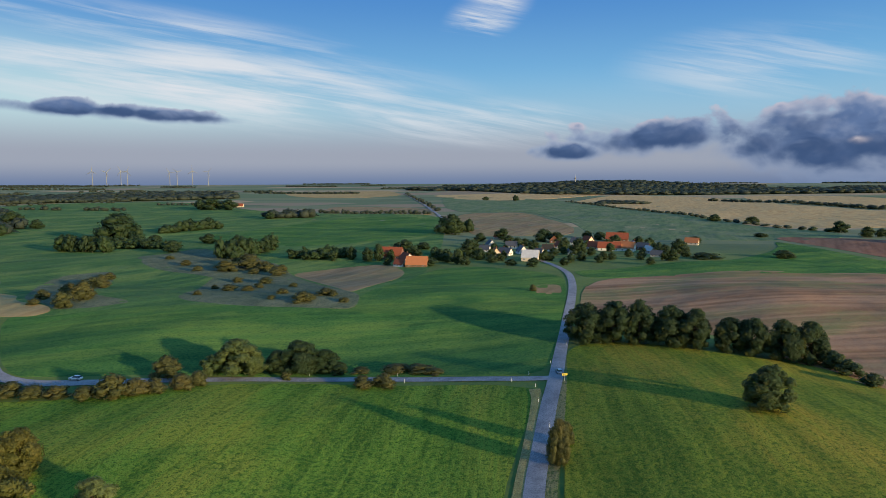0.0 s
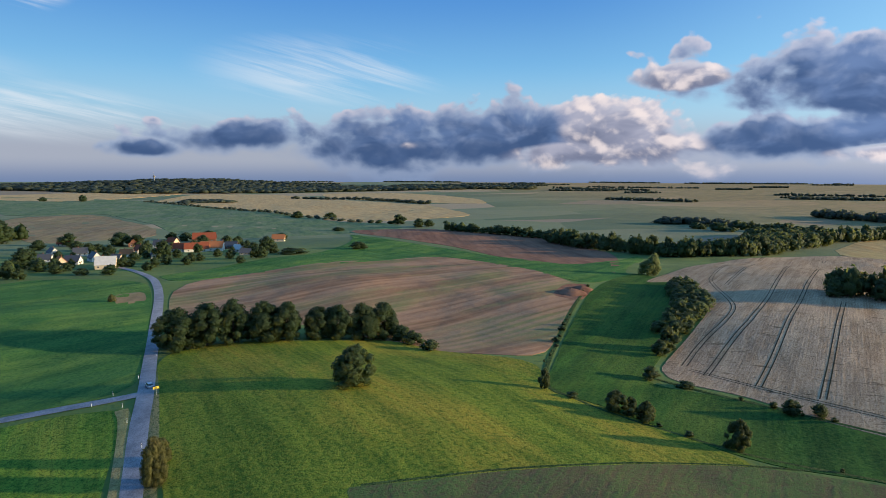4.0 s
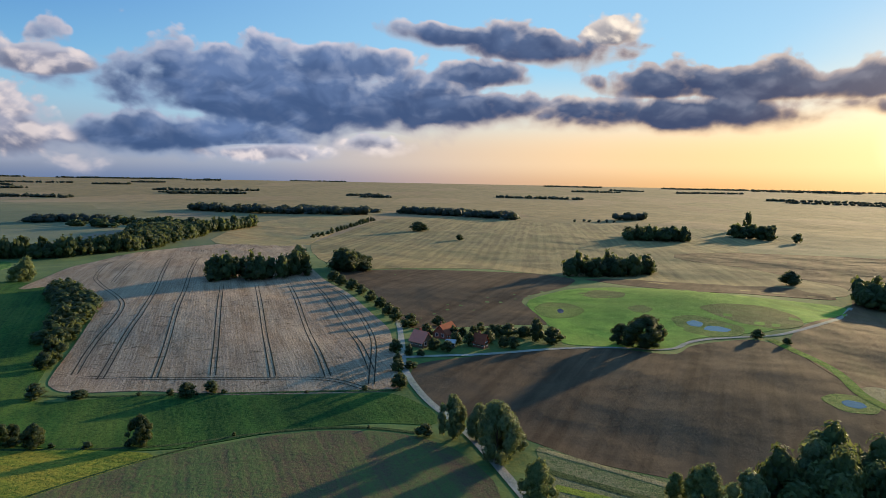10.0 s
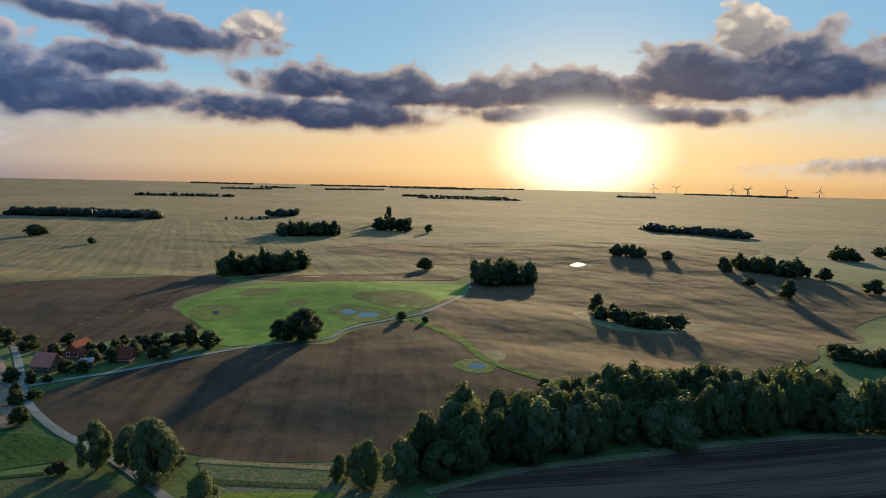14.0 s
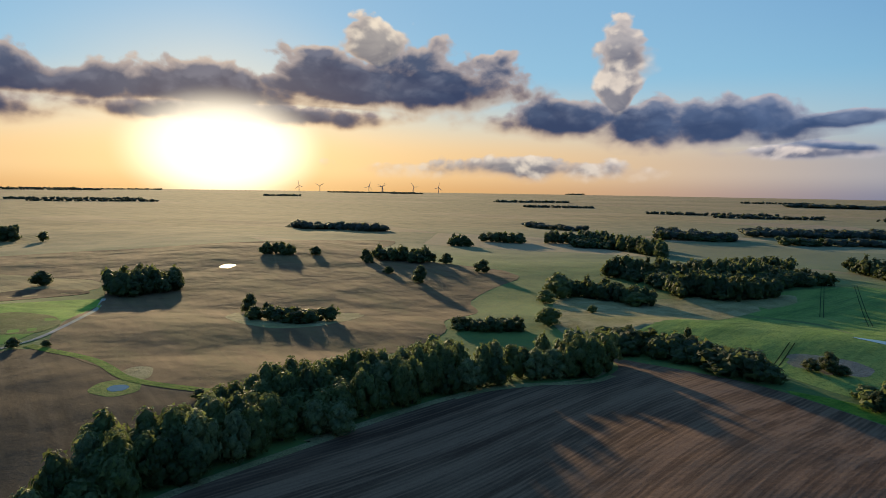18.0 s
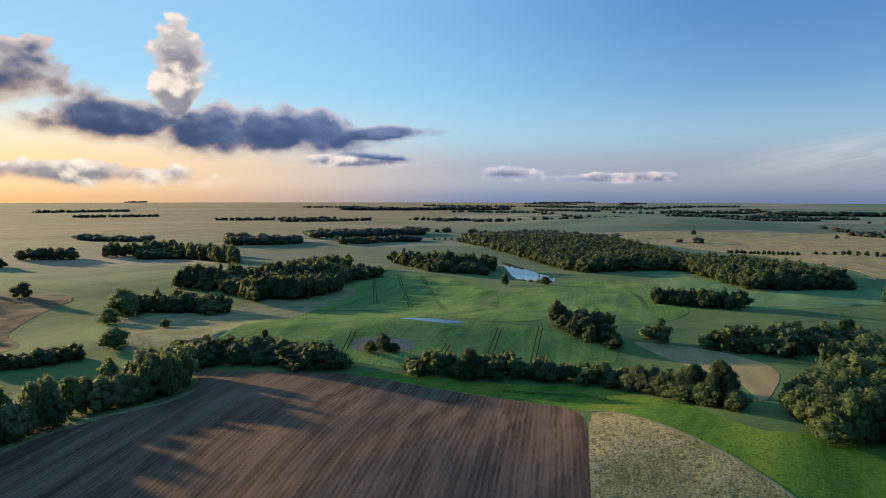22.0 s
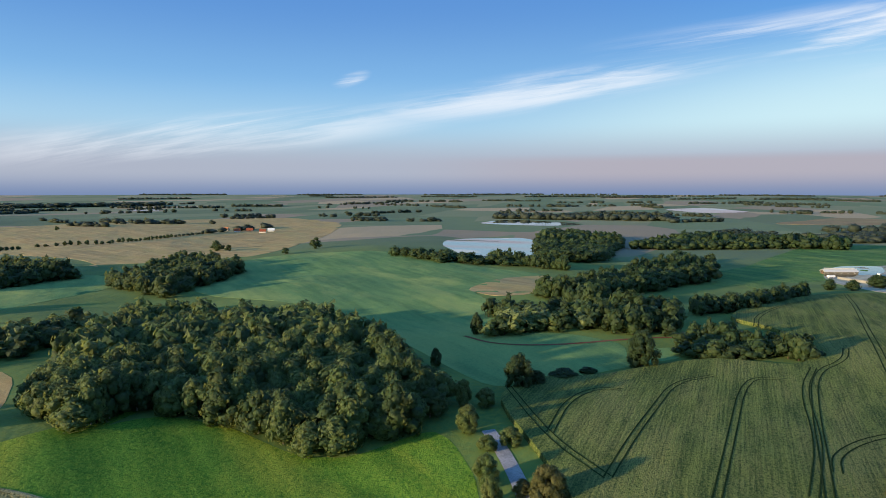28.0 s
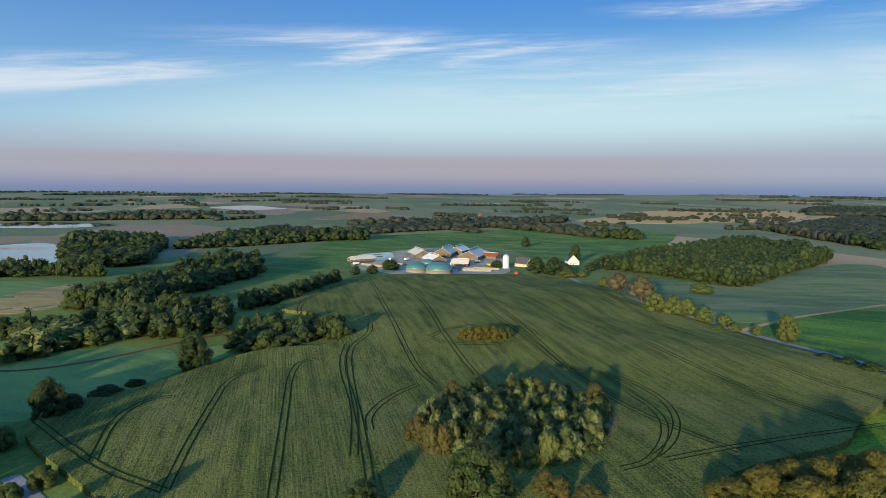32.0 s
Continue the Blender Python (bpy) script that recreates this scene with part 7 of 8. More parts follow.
tree("dark", -224.6, -39.3, 4.0, 12.2, 0, "broad tree at the edge of the maize", "")
tree("dark", -234.7, -32.8, 2.3, 7.5, 0, "broad tree at the edge of the maize", "")
tree("mid", -164.9, -55.5, 8.6, 7.6, 0, "sunlit tree beside the narrow track", "")
tree("mid", -157.0, -47.3, 4.2, 6.0, 0, "sunlit tree beside the narrow track", "")
tree("mid", -140.6, -43.0, 7.9, 7.5, 0, "sunlit tree beside the narrow track", "")
tree("mid", -161.6, -42.3, 5.1, 7.0, 0, "sunlit tree beside the narrow track", "")
tree("mid", -131.4, -38.8, 7.4, 5.5, 0, "sunlit tree beside the narrow track", "")
tree("mid", -186.4, -57.1, 6.1, 7.4, 0, "sunlit tree beside the narrow track", "")
tree("mid", -183.3, -63.5, 8.9, 6.3, 0, "sunlit tree beside the narrow track", "")
tree("ochre", -135.2, -27.5, 9.2, 9.0, 0, "yellow-leaved shrub beside the track", "")
tree("ochre", -137.1, -33.1, 3.9, 5.2, 0, "yellow-leaved shrub beside the track", "")
tree("dark", -556.4, -475.7, 10.3, 13.5, 2, "lone tree in the far fields", "")
tree("dark", -556.9, -461.1, 7.9, 8.5, 2, "lone tree in the far fields", "")
tree("dark", -536.1, -374.5, 7.0, 10.2, 2, "lone tree in the far fields", "")
tree("dark", -586.0, -369.9, 12.1, 14.5, 2, "lone tree in the far fields", "")
tree("dark", -773.6, -998.3, 7.6, 7.7, 2, "lone tree in the far fields", "")
tree("mid", -219.0, 234.7, 12.7, 11.2, 0, "round tree beside the lane", "")
tree("ochre", -159.4, 99.7, 10.7, 9.7, 0, "golden-leaved willow in the round grove", "")
tree("ochre", -176.4, 89.9, 9.0, 7.1, 0, "golden-leaved willow in the round grove", "")
tree("ochre", -178.4, 62.3, 9.4, 10.3, 0, "golden-leaved willow in the round grove", "")
tree("ochre", -153.8, 65.0, 8.4, 7.0, 0, "golden-leaved willow in the round grove", "")
tree("ochre", -155.6, 45.0, 8.0, 7.4, 0, "golden-leaved willow in the round grove", "")
tree("oak", -120.1, 47.2, 16.3, 15.5, 0, "large green tree below the maize", "")
tree("oak", -126.7, 24.4, 7.5, 9.5, 0, "large green tree below the maize", "")
tree("ochre", -122.8, 65.1, 6.1, 7.1, 0, "orange-leaved shrub below the maize", "")
tree("ochre", -117.8, 65.9, 6.8, 7.3, 0, "orange-leaved shrub below the maize", "")
tree("ochre", -115.6, 71.6, 5.7, 7.3, 0, "orange-leaved shrub below the maize", "")
tree("gold", -104.4, 100.6, 6.8, 10.9, 0, "golden-leaved tree below the maize field", "golden trees")
tree("gold", -103.5, 107.2, 9.1, 9.7, 0, "golden-leaved tree below the maize field", "golden trees")
tree("gold", -101.6, 113.0, 9.3, 11.0, 0, "golden-leaved tree below the maize field", "golden trees")
tree("gold", -100.3, 119.5, 9.9, 11.0, 0, "golden-leaved tree below the maize field", "golden trees")
tree("gold", -98.8, 125.8, 10.0, 11.1, 0, "golden-leaved tree below the maize field", "golden trees")
tree("gold", -97.7, 131.7, 10.7, 11.1, 0, "golden-leaved tree below the maize field", "golden trees")
tree("gold", -93.8, 135.8, 11.5, 12.1, 0, "golden-leaved tree below the maize field", "golden trees")
tree("gold", -93.9, 109.2, 10.4, 13.7, 0, "golden-leaved tree below the maize field", "golden trees")
tree("gold", -89.5, 119.1, 11.4, 14.7, 0, "golden-leaved tree below the maize field", "golden trees")
tree("dark", -540.0, 312.8, 20.6, 12.0, 1, "lone dark tree far off", "")
tree("dark", -746.2, 358.9, 14.4, 13.1, 1, "lone dark tree far off", "")
tree("dark", -1026.3, 980.0, 11.2, 13.6, 1, "lone dark tree far off", "")
tree("dark", -1156.3, 897.9, 10.9, 14.7, 1, "lone dark tree far off", "")
tree("dark", -1191.8, 1025.1, 10.3, 12.9, 1, "lone dark tree far off", "")
tree("dark", -1221.6, 865.3, 8.8, 15.2, 1, "lone dark tree far off", "")
tree("rust", -340.4, 228.5, 14.1, 15.5, 1, "pinkish flowering-topped tree beside the lane", "")
tree("rust", -310.7, 223.9, 15.5, 18.3, 1, "pinkish flowering-topped tree beside the lane", "")
tree("mid", -398.2, 255.3, 7.4, 12.3, 1, "green hedge shrub beside the lane", "lane shrubs")
tree("mid", -456.2, 257.8, 7.8, 15.6, 1, "green hedge shrub beside the lane", "lane shrubs")
tree("mid", -458.3, 272.1, 5.6, 12.1, 1, "green hedge shrub beside the lane", "lane shrubs")
tree("mid", -285.2, 214.7, 12.1, 13.3, 1, "green hedge shrub beside the lane", "lane shrubs")
tree("mid", -277.6, 219.7, 11.8, 13.1, 1, "green hedge shrub beside the lane", "lane shrubs")
tree("mid", -274.8, 226.4, 10.5, 10.7, 1, "green hedge shrub beside the lane", "lane shrubs")
tree("mid", -260.3, 224.9, 9.0, 11.4, 1, "green hedge shrub beside the lane", "lane shrubs")
tree("mid", -251.2, 229.1, 6.3, 8.4, 1, "green hedge shrub beside the lane", "lane shrubs")
tree("mid", -238.9, 224.7, 4.7, 6.4, 1, "green hedge shrub beside the lane", "lane shrubs")
tree("mid", -230.8, 230.2, 5.3, 5.8, 1, "green hedge shrub beside the lane", "lane shrubs")
tree("mid", -348.2, 297.5, 7.5, 16.7, 1, "green hedge shrub beside the lane", "lane shrubs")
tree("mid", -240.9, 216.6, 4.2, 8.0, 1, "green hedge shrub beside the lane", "lane shrubs")
tree("dark", -541.9, 290.8, 8.0, 13.0, 1, "dark tree around the farm", "farm trees")
tree("dark", -482.3, 243.0, 14.3, 17.2, 1, "dark tree around the farm", "farm trees")
tree("dark", -473.3, 251.5, 12.7, 17.0, 1, "dark tree around the farm", "farm trees")
tree("dark", -470.4, 263.1, 10.3, 14.2, 1, "dark tree around the farm", "farm trees")
tree("dark", -487.3, 297.6, 7.4, 12.9, 1, "dark tree around the farm", "farm trees")
tree("dark", -491.8, 320.5, 6.6, 15.2, 1, "dark tree around the farm", "farm trees")
tree("dark", -539.5, 231.3, 7.8, 12.5, 1, "dark tree around the farm", "farm trees")
tree("dark", -553.2, 133.0, 10.2, 17.2, 1, "dark tree around the farm", "farm trees")
tree("dark", -511.6, 108.8, 7.9, 11.1, 1, "dark tree around the farm", "farm trees")
tree("dark", -506.4, 93.8, 7.8, 10.0, 1, "dark tree around the farm", "farm trees")
tree("gold", -247.9, 90.8, 6.2, 5.7, 0, "golden shrub in the small island of the maize", "")
tree("gold", -245.8, 93.6, 6.7, 6.6, 0, "golden shrub in the small island of the maize", "")
tree("gold", -245.5, 97.0, 7.3, 6.7, 0, "golden shrub in the small island of the maize", "")
tree("gold", -245.2, 100.5, 7.7, 7.6, 0, "golden shrub in the small island of the maize", "")
tree("gold", -243.9, 103.5, 7.2, 7.1, 0, "golden shrub in the small island of the maize", "")
tree("gold", -243.5, 107.0, 6.6, 6.7, 0, "golden shrub in the small island of the maize", "")
tree("gold", -244.4, 110.0, 5.9, 5.3, 0, "golden shrub in the small island of the maize", "")
tree("dark", -175.2, 218.4, 3.8, 10.6, 1, "low dark hedge shrub along the lane", "lane shrubs")
tree("dark", -165.3, 217.3, 4.5, 10.2, 1, "low dark hedge shrub along the lane", "lane shrubs")
tree("dark", -184.7, 218.3, 3.2, 8.8, 1, "low dark hedge shrub along the lane", "lane shrubs")
tree_row("dark", [(-1296, 1885), (-1162, 1924), (-979, 1925)], 16, 11.7, 15.3, "dark tree of a distant avenue", "far avenue")
tree_row("dark", [(-781, 1738), (-673, 1737)], 8, 9.1, 12.3, "dark tree of a distant avenue", "far avenue")
tree_row("dark", [(-260, 1325), (-143, 1306), (-22, 1296)], 24, 10.3, 11.6, "dark tree of an avenue", "avenue")
tree_row("dark", [(-155, 2676), (-54, 1811), (-5, 1383)], 12, 12.7, 16.0, "dark tree beside the road", "roadside row")
tree_row("dark", [(745, 187), (847, 172), (1029, 154)], 18, 8.5, 7.1, "dark tree of a roadside avenue", "stubble avenue")
tree_row("dark", [(-440, -761), (-507, -714)], 16, 5.1, 5.9, "dark tree of a distant avenue", "plain avenue")
tree_row("dark", [(-531, -723), (-583, -670), (-795, -705)], 34, 5.7, 6.4, "dark tree of a distant avenue", "plain avenue")
tree_row("dark", [(-93, -1070), (-164, -1080), (-199, -1040)], 12, 4.9, 5.8, "dark tree of a far row", "far row")
tree_row("dark", [(1112, -174), (1105, -257)], 6, 6.3, 6.5, "dark tree of a far row", "far row")
tree_row("bush", [(367, 1918), (428, 1438), (455, 1101), (473, 977), (503, 814)], 46, 6.5, 13.7, "dark hedge shrub between fields", "far hedge")
tree_row("bush", [(795, 1931), (857, 1843), (947, 1739), (934, 1346)], 30, 10.7, 21.5, "dark hedge shrub in the wheat", "wheat hedge")
tree("dark", 18.0, 560.7, 10.0, 13.0, 1, "dark garden tree in the village", "village trees")
tree("dark", 30.5, 635.3, 8.8, 12.4, 1, "dark garden tree in the village", "village trees")
tree("dark", 40.7, 543.5, 8.7, 9.7, 1, "dark garden tree in the village", "village trees")
tree("dark", 46.7, 523.9, 6.5, 8.4, 1, "dark garden tree in the village", "village trees")
tree("dark", 69.6, 674.4, 9.4, 14.4, 1, "dark garden tree in the village", "village trees")
tree("dark", 74.7, 640.7, 10.2, 13.7, 1, "dark garden tree in the village", "village trees")
tree("dark", 85.0, 654.5, 7.9, 12.8, 1, "dark garden tree in the village", "village trees")
tree("dark", 89.0, 620.7, 9.9, 14.4, 1, "dark garden tree in the village", "village trees")
tree("dark", 82.6, 520.5, 7.4, 9.3, 1, "dark garden tree in the village", "village trees")
tree("dark", 88.7, 520.5, 5.5, 8.4, 1, "dark garden tree in the village", "village trees")
tree("dark", 93.8, 491.1, 6.6, 7.9, 1, "dark garden tree in the village", "village trees")
tree("dark", 114.0, 519.6, 8.3, 10.2, 1, "dark garden tree in the village", "village trees")
tree("dark", 129.6, 557.1, 7.9, 9.9, 1, "dark garden tree in the village", "village trees")
tree("dark", 132.8, 524.4, 7.5, 9.4, 1, "dark garden tree in the village", "village trees")
tree("dark", 139.2, 523.8, 6.5, 8.4, 1, "dark garden tree in the village", "village trees")
tree("dark", 160.0, 547.1, 7.3, 8.8, 1, "dark garden tree in the village", "village trees")
tree("dark", 162.8, 520.1, 8.3, 10.2, 1, "dark garden tree in the village", "village trees")
tree("dark", 193.9, 556.2, 11.4, 12.9, 1, "dark garden tree in the village", "village trees")
tree("dark", 182.9, 504.9, 10.0, 10.8, 1, "dark garden tree in the village", "village trees")
tree("dark", 212.7, 553.5, 8.4, 9.9, 1, "dark garden tree in the village", "village trees")
tree("dark", 219.8, 782.7, 6.8, 16.7, 1, "dark garden tree in the village", "village trees")
tree("dark", 183.8, 748.8, 9.7, 17.3, 1, "dark garden tree in the village", "village trees")
tree("dark", 173.7, 763.5, 9.5, 14.9, 1, "dark garden tree in the village", "village trees")
tree("dark", 217.4, 667.5, 9.4, 13.1, 1, "dark garden tree in the village", "village trees")
tree("dark", 41.2, 700.8, 9.8, 16.2, 1, "dark garden tree in the village", "village trees")
tree("dark", 49.7, 613.0, 8.0, 9.8, 1, "dark garden tree in the village", "village trees")
tree("dark", 18.1, 496.7, 8.0, 8.9, 1, "dark garden tree in the village", "village trees")
tree("dark", -1.9, 534.0, 10.4, 12.4, 1, "dark garden tree in the village", "village trees")
tree("dark", -7.2, 575.0, 8.1, 11.3, 1, "dark garden tree in the village", "village trees")
tree("dark", -42.3, 601.5, 8.8, 13.9, 1, "dark garden tree in the village", "village trees")
tree("dark", -45.1, 510.0, 6.8, 7.3, 1, "dark garden tree in the village", "village trees")
tree("dark", -22.2, 564.6, 7.5, 10.1, 1, "dark garden tree in the village", "village trees")
tree("dark", 241.7, 12.9, 4.9, 6.0, 1, "garden tree beside the farm lane", "garden trees")
tree("dark", 239.9, 7.3, 4.5, 5.6, 1, "garden tree beside the farm lane", "garden trees")
tree("dark", 266.4, 17.2, 5.9, 7.1, 1, "garden tree beside the farm lane", "garden trees")
tree("dark", 251.0, 4.6, 5.3, 5.5, 1, "garden tree beside the farm lane", "garden trees")
tree("dark", 250.0, -1.4, 5.7, 5.5, 1, "garden tree beside the farm lane", "garden trees")
tree("dark", 250.6, -14.6, 5.2, 5.7, 1, "garden tree beside the farm lane", "garden trees")
tree("dark", 250.3, -18.8, 4.7, 5.2, 1, "garden tree beside the farm lane", "garden trees")
tree("dark", 270.8, -11.4, 4.7, 6.1, 1, "garden tree beside the farm lane", "garden trees")
tree("dark", 274.9, -6.0, 4.7, 5.6, 1, "garden tree beside the farm lane", "garden trees")
tree("dark", 232.4, 16.9, 2.7, 3.5, 1, "garden tree beside the farm lane", "garden trees")
tree("dark", 233.0, 21.3, 4.5, 3.8, 1, "garden tree beside the farm lane", "garden trees")
tramline("crop", [(1, -589), (-0, -428)])
tramline("crop", [(-21, -587), (-23, -409)])
tramline("crop", [(-42, -579), (-43, -382)])
tramline("crop", [(-32.3, -279.1), (-22.6, -250.0)])
tramline("crop", [(-60, -301), (-47.3, -261.8)])
tramline("crop", [(-81, -304), (-65.2, -256.9)])
tramline("crop", [(-204, -502), (-181, -418), (-172, -387)])
tramline("crop", [(-31.5, -294.3), (-42, -304)])
tramline("crop", [(13.8, -268.6), (9.8, -296.8)])
tramline("crop", [(-45.8, -222.3), (-76.7, -211.5), (-76.9, -200.8)])
field("garden_plot", "tilled", [(57, 393), (73, 393), (69, 365), (53, 359)], "small bare fenced plot in the field", "plot", 0.00)
tree("ochre", 52.8, 371.3, 4.2, 4.7, 1, "low olive shrub in the reed marsh", "marsh shrubs")
tree("ochre", -210.4, 519.0, 4.7, 11.1, 1, "low olive shrub in the reed marsh", "marsh shrubs")
tree("ochre", -187.7, 483.9, 4.3, 8.6, 1, "low olive shrub in the reed marsh", "marsh shrubs")
tree("ochre", -115.5, 397.6, 3.6, 7.8, 1, "low olive shrub in the reed marsh", "marsh shrubs")
tree("ochre", -88.5, 346.9, 3.1, 7.5, 1, "low olive shrub in the reed marsh", "marsh shrubs")
tree("ochre", -94.0, 397.0, 2.8, 6.4, 1, "low olive shrub in the reed marsh", "marsh shrubs")
tree("ochre", -68.6, 325.9, 2.8, 7.0, 1, "low olive shrub in the reed marsh", "marsh shrubs")
tree("ochre", -88.3, 323.2, 2.3, 5.2, 1, "low olive shrub in the reed marsh", "marsh shrubs")
tree("ochre", -140.4, 430.7, 3.9, 8.5, 1, "low olive shrub in the reed marsh", "marsh shrubs")
tree("ochre", -144.1, 397.7, 2.9, 5.7, 1, "low olive shrub in the reed marsh", "marsh shrubs")
tree("ochre", -135.1, 346.6, 2.5, 5.0, 1, "low olive shrub in the reed marsh", "marsh shrubs")
tree("ochre", -58.8, 336.9, 2.6, 6.0, 1, "low olive shrub in the reed marsh", "marsh shrubs")
tree("ochre", -50.3, 321.1, 2.6, 6.3, 1, "low olive shrub in the reed marsh", "marsh shrubs")
tree("ochre", -141.1, 472.4, 4.6, 11.0, 1, "low olive shrub in the reed marsh", "marsh shrubs")
tree("ochre", -137.6, 490.1, 7.9, 14.9, 1, "low olive shrub in the reed marsh", "marsh shrubs")
tree("ochre", -125.3, 493.3, 5.3, 11.5, 1, "low olive shrub in the reed marsh", "marsh shrubs")
tree("ochre", -208.4, 327.3, 5.2, 8.8, 1, "low olive shrub in the reed marsh", "marsh shrubs")
tree("ochre", -203.1, 343.4, 6.1, 11.1, 1, "low olive shrub in the reed marsh", "marsh shrubs")
tree("ochre", -236.7, 426.8, 5.7, 13.8, 1, "low olive shrub in the reed marsh", "marsh shrubs")
tree("ochre", -239.7, 454.7, 5.3, 10.6, 1, "low olive shrub in the reed marsh", "marsh shrubs")
tree("ochre", -204.0, 313.4, 3.3, 6.8, 1, "low olive shrub in the reed marsh", "marsh shrubs")
tree("ochre", -240.2, 556.4, 3.6, 8.9, 1, "low olive shrub in the reed marsh", "marsh shrubs")
tree("ochre", -170.0, 523.1, 6.0, 11.2, 1, "low olive shrub in the reed marsh", "marsh shrubs")

GARDENS = random.Random(77)
for hx, hy in polar((4.6, 552), (7.0, 590), (8.6, 545), (10.2, 566), (12.0, 585), (13.1, 640), (14.0, 655), (15.4, 668), (16.6, 645), (18.0, 640), (19.4, 650), (3.0, 565), (0.4, 530), (-2.2, 545), (-4.0, 560), (-5.6, 545)):
    for _ in range(2):
        gx, gy = hx + GARDENS.uniform(-13, 13), hy + GARDENS.uniform(-26, 26)
        tall = GARDENS.uniform(6, 11)
        tree(GARDENS.choice(("dark", "dark", "oak", "mid")), gx, gy, tall, tall * GARDENS.uniform(0.75, 1.2), 1, "dark garden tree in the village", "village trees")

DITCH = random.Random(11)
for line in ([(291, 255), (223, 208), (166.5, 164.4), (140.6, 139.4), (149.3, 117.5), (152.8, 81.2), (163.6, 56.5), (169.7, 25.7)], [(191.0, 131.0), (194.9, 97.1), (195.3, 48.3), (198.2, 22.7)]):
    for gx, gy in along(line, 9.0):
        if DITCH.random() < 0.55:
            tall = DITCH.uniform(0.9, 2.4)
            tree("bush", gx + DITCH.uniform(-0.8, 0.8), gy + DITCH.uniform(-0.8, 0.8), tall, tall * DITCH.uniform(1.0, 2.0), 2, "low dark bush along the field ditch", "ditch bushes")


# ---------------------------------------------------------------- buildings, vehicles and masts
def boxed(name, x0, x1, y0, y1, z0, z1, mat, bevel=0.0):
    bm = bmesh.new()
    bmesh.ops.create_cube(bm, size=1.0)
    for v in bm.verts:
        v.co = ((x0 + x1) / 2 + v.co.x * (x1 - x0), (y0 + y1) / 2 + v.co.y * (y1 - y0), (z0 + z1) / 2 + v.co.z * (z1 - z0))
    if bevel:
        bmesh.ops.bevel(bm, geom=bm.edges[:], offset=bevel, segments=2, affect="EDGES")
    me = bpy.data.meshes.new(name)
    bm.to_mesh(me)
    bm.free()
    me.materials.append(MATS[mat])
    return me


def lathe(name, profile, mat, sides=24, smooth=True):
    ang = np.arange(sides) * 2 * np.pi / sides
    v = np.vstack([np.column_stack([r * np.cos(ang), r * np.sin(ang), np.full(sides, z)]) for r, z in profile])
    q = [(k * sides + i, k * sides + (i + 1) % sides, (k + 1) * sides + (i + 1) % sides, (k + 1) * sides + i) for k in range(len(profile) - 1) for i in range(sides)]
    return quads_mesh(name, v, q, mat, smooth)


def house(name, x, y, turn, w, l, eaves, ridge, wall, roof, label, category="house", group="", chimney=True, windows=3):
    """A gabled building, its ridge along its own y: wall, two roof slopes, chimney, windows, door."""
    t = thing(name, x, y, label, category, group, turn)
    a, b, eaves = w / 2, l / 2, max(2.2, eaves * 0.74)
    v = [(-a, -b, -0.4), (a, -b, -0.4), (a, b, -0.4), (-a, b, -0.4), (-a, -b, eaves), (a, -b, eaves), (a, b, eaves), (-a, b, eaves), (0, -b, ridge), (0, b, ridge)]
    f = [(0, 1, 5, 8, 4), (2, 3, 7, 9, 6), (1, 2, 6, 5), (3, 0, 4, 7), (4, 8, 9, 7), (8, 5, 6, 9)]
    part("wall", mesh_of("wall", v, f, wall), t)
    over, thick = 0.45, 0.22
    slope = (ridge - eaves) / a
    for side in (-1, 1):
        e = side * (a + over)
        ez = eaves - slope * over
        s = [(e, -b - over, ez + 0.05), (0, -b - over, ridge + 0.05), (0, b + over, ridge + 0.05), (e, b + over, ez + 0.05)]
        s = s + [(p[0], p[1], p[2] + thick) for p in s]
        r = part("roof", mesh_of("roof", s, [(0, 1, 2, 3), (7, 6, 5, 4), (0, 4, 5, 1), (1, 5, 6, 2), (2, 6, 7, 3), (3, 7, 4, 0)], roof), t)
        if chimney and side > 0:
            part("chimney", boxed("chimney", a * 0.25, a * 0.25 + 0.7, b * 0.3, b * 0.3 + 0.7, ridge - 1.2, ridge + 1.0, "brick_red", 0.03), r)
    for end in (-1, 1):
        for k in range(2):
            wx = (k - 0.5) * w * 0.42
            g = part("window", boxed("window", wx - 0.55, wx + 0.55, end * b - 0.06, end * b + 0.06, 1.0, 2.3, "window_dark"), t)
            part("frame", boxed("frame", wx - 0.68, wx + 0.68, end * b - 0.04, end * b + 0.04, 0.88, 2.42, "paint_white"), g)
    for side in (-1, 1):
        for k in range(windows):
            wy = (k + 0.5) / windows * l - b
            g = part("window", boxed("window", side * a - 0.06, side * a + 0.06, wy - 0.5, wy + 0.5, 1.0, 2.3, "window_dark"), t)
            part("frame", boxed("frame", side * a - 0.04, side * a + 0.04, wy - 0.62, wy + 0.62, 0.9, 2.42, "paint_white"), g)
    part("door", boxed("door", -0.5, 0.5, -b - 0.05, -b + 0.05, -0.3, 2.05, "timber"), t)
    return t


def shed(x, y, turn, w, l, eaves, ridge, roof, label):
    """A long farm shed with a ridge vent and an open gable door."""
    t = house("farm_shed", x, y, turn, w, l, eaves, ridge * 0.9, "shed_wall_shade", roof, label, "shed", "farm sheds", False, 5)
    part("ridge_vent", boxed("ridge_vent", -0.6, 0.6, -l * 0.45, l * 0.45, ridge + 0.1, ridge + 0.6, "sheet_grey", 0.05), t)
    part("gate", boxed("gate", -w * 0.16, w * 0.16, -l / 2 - 0.12, -l / 2 + 0.02, -0.3, eaves * 0.85, "timber"), t)


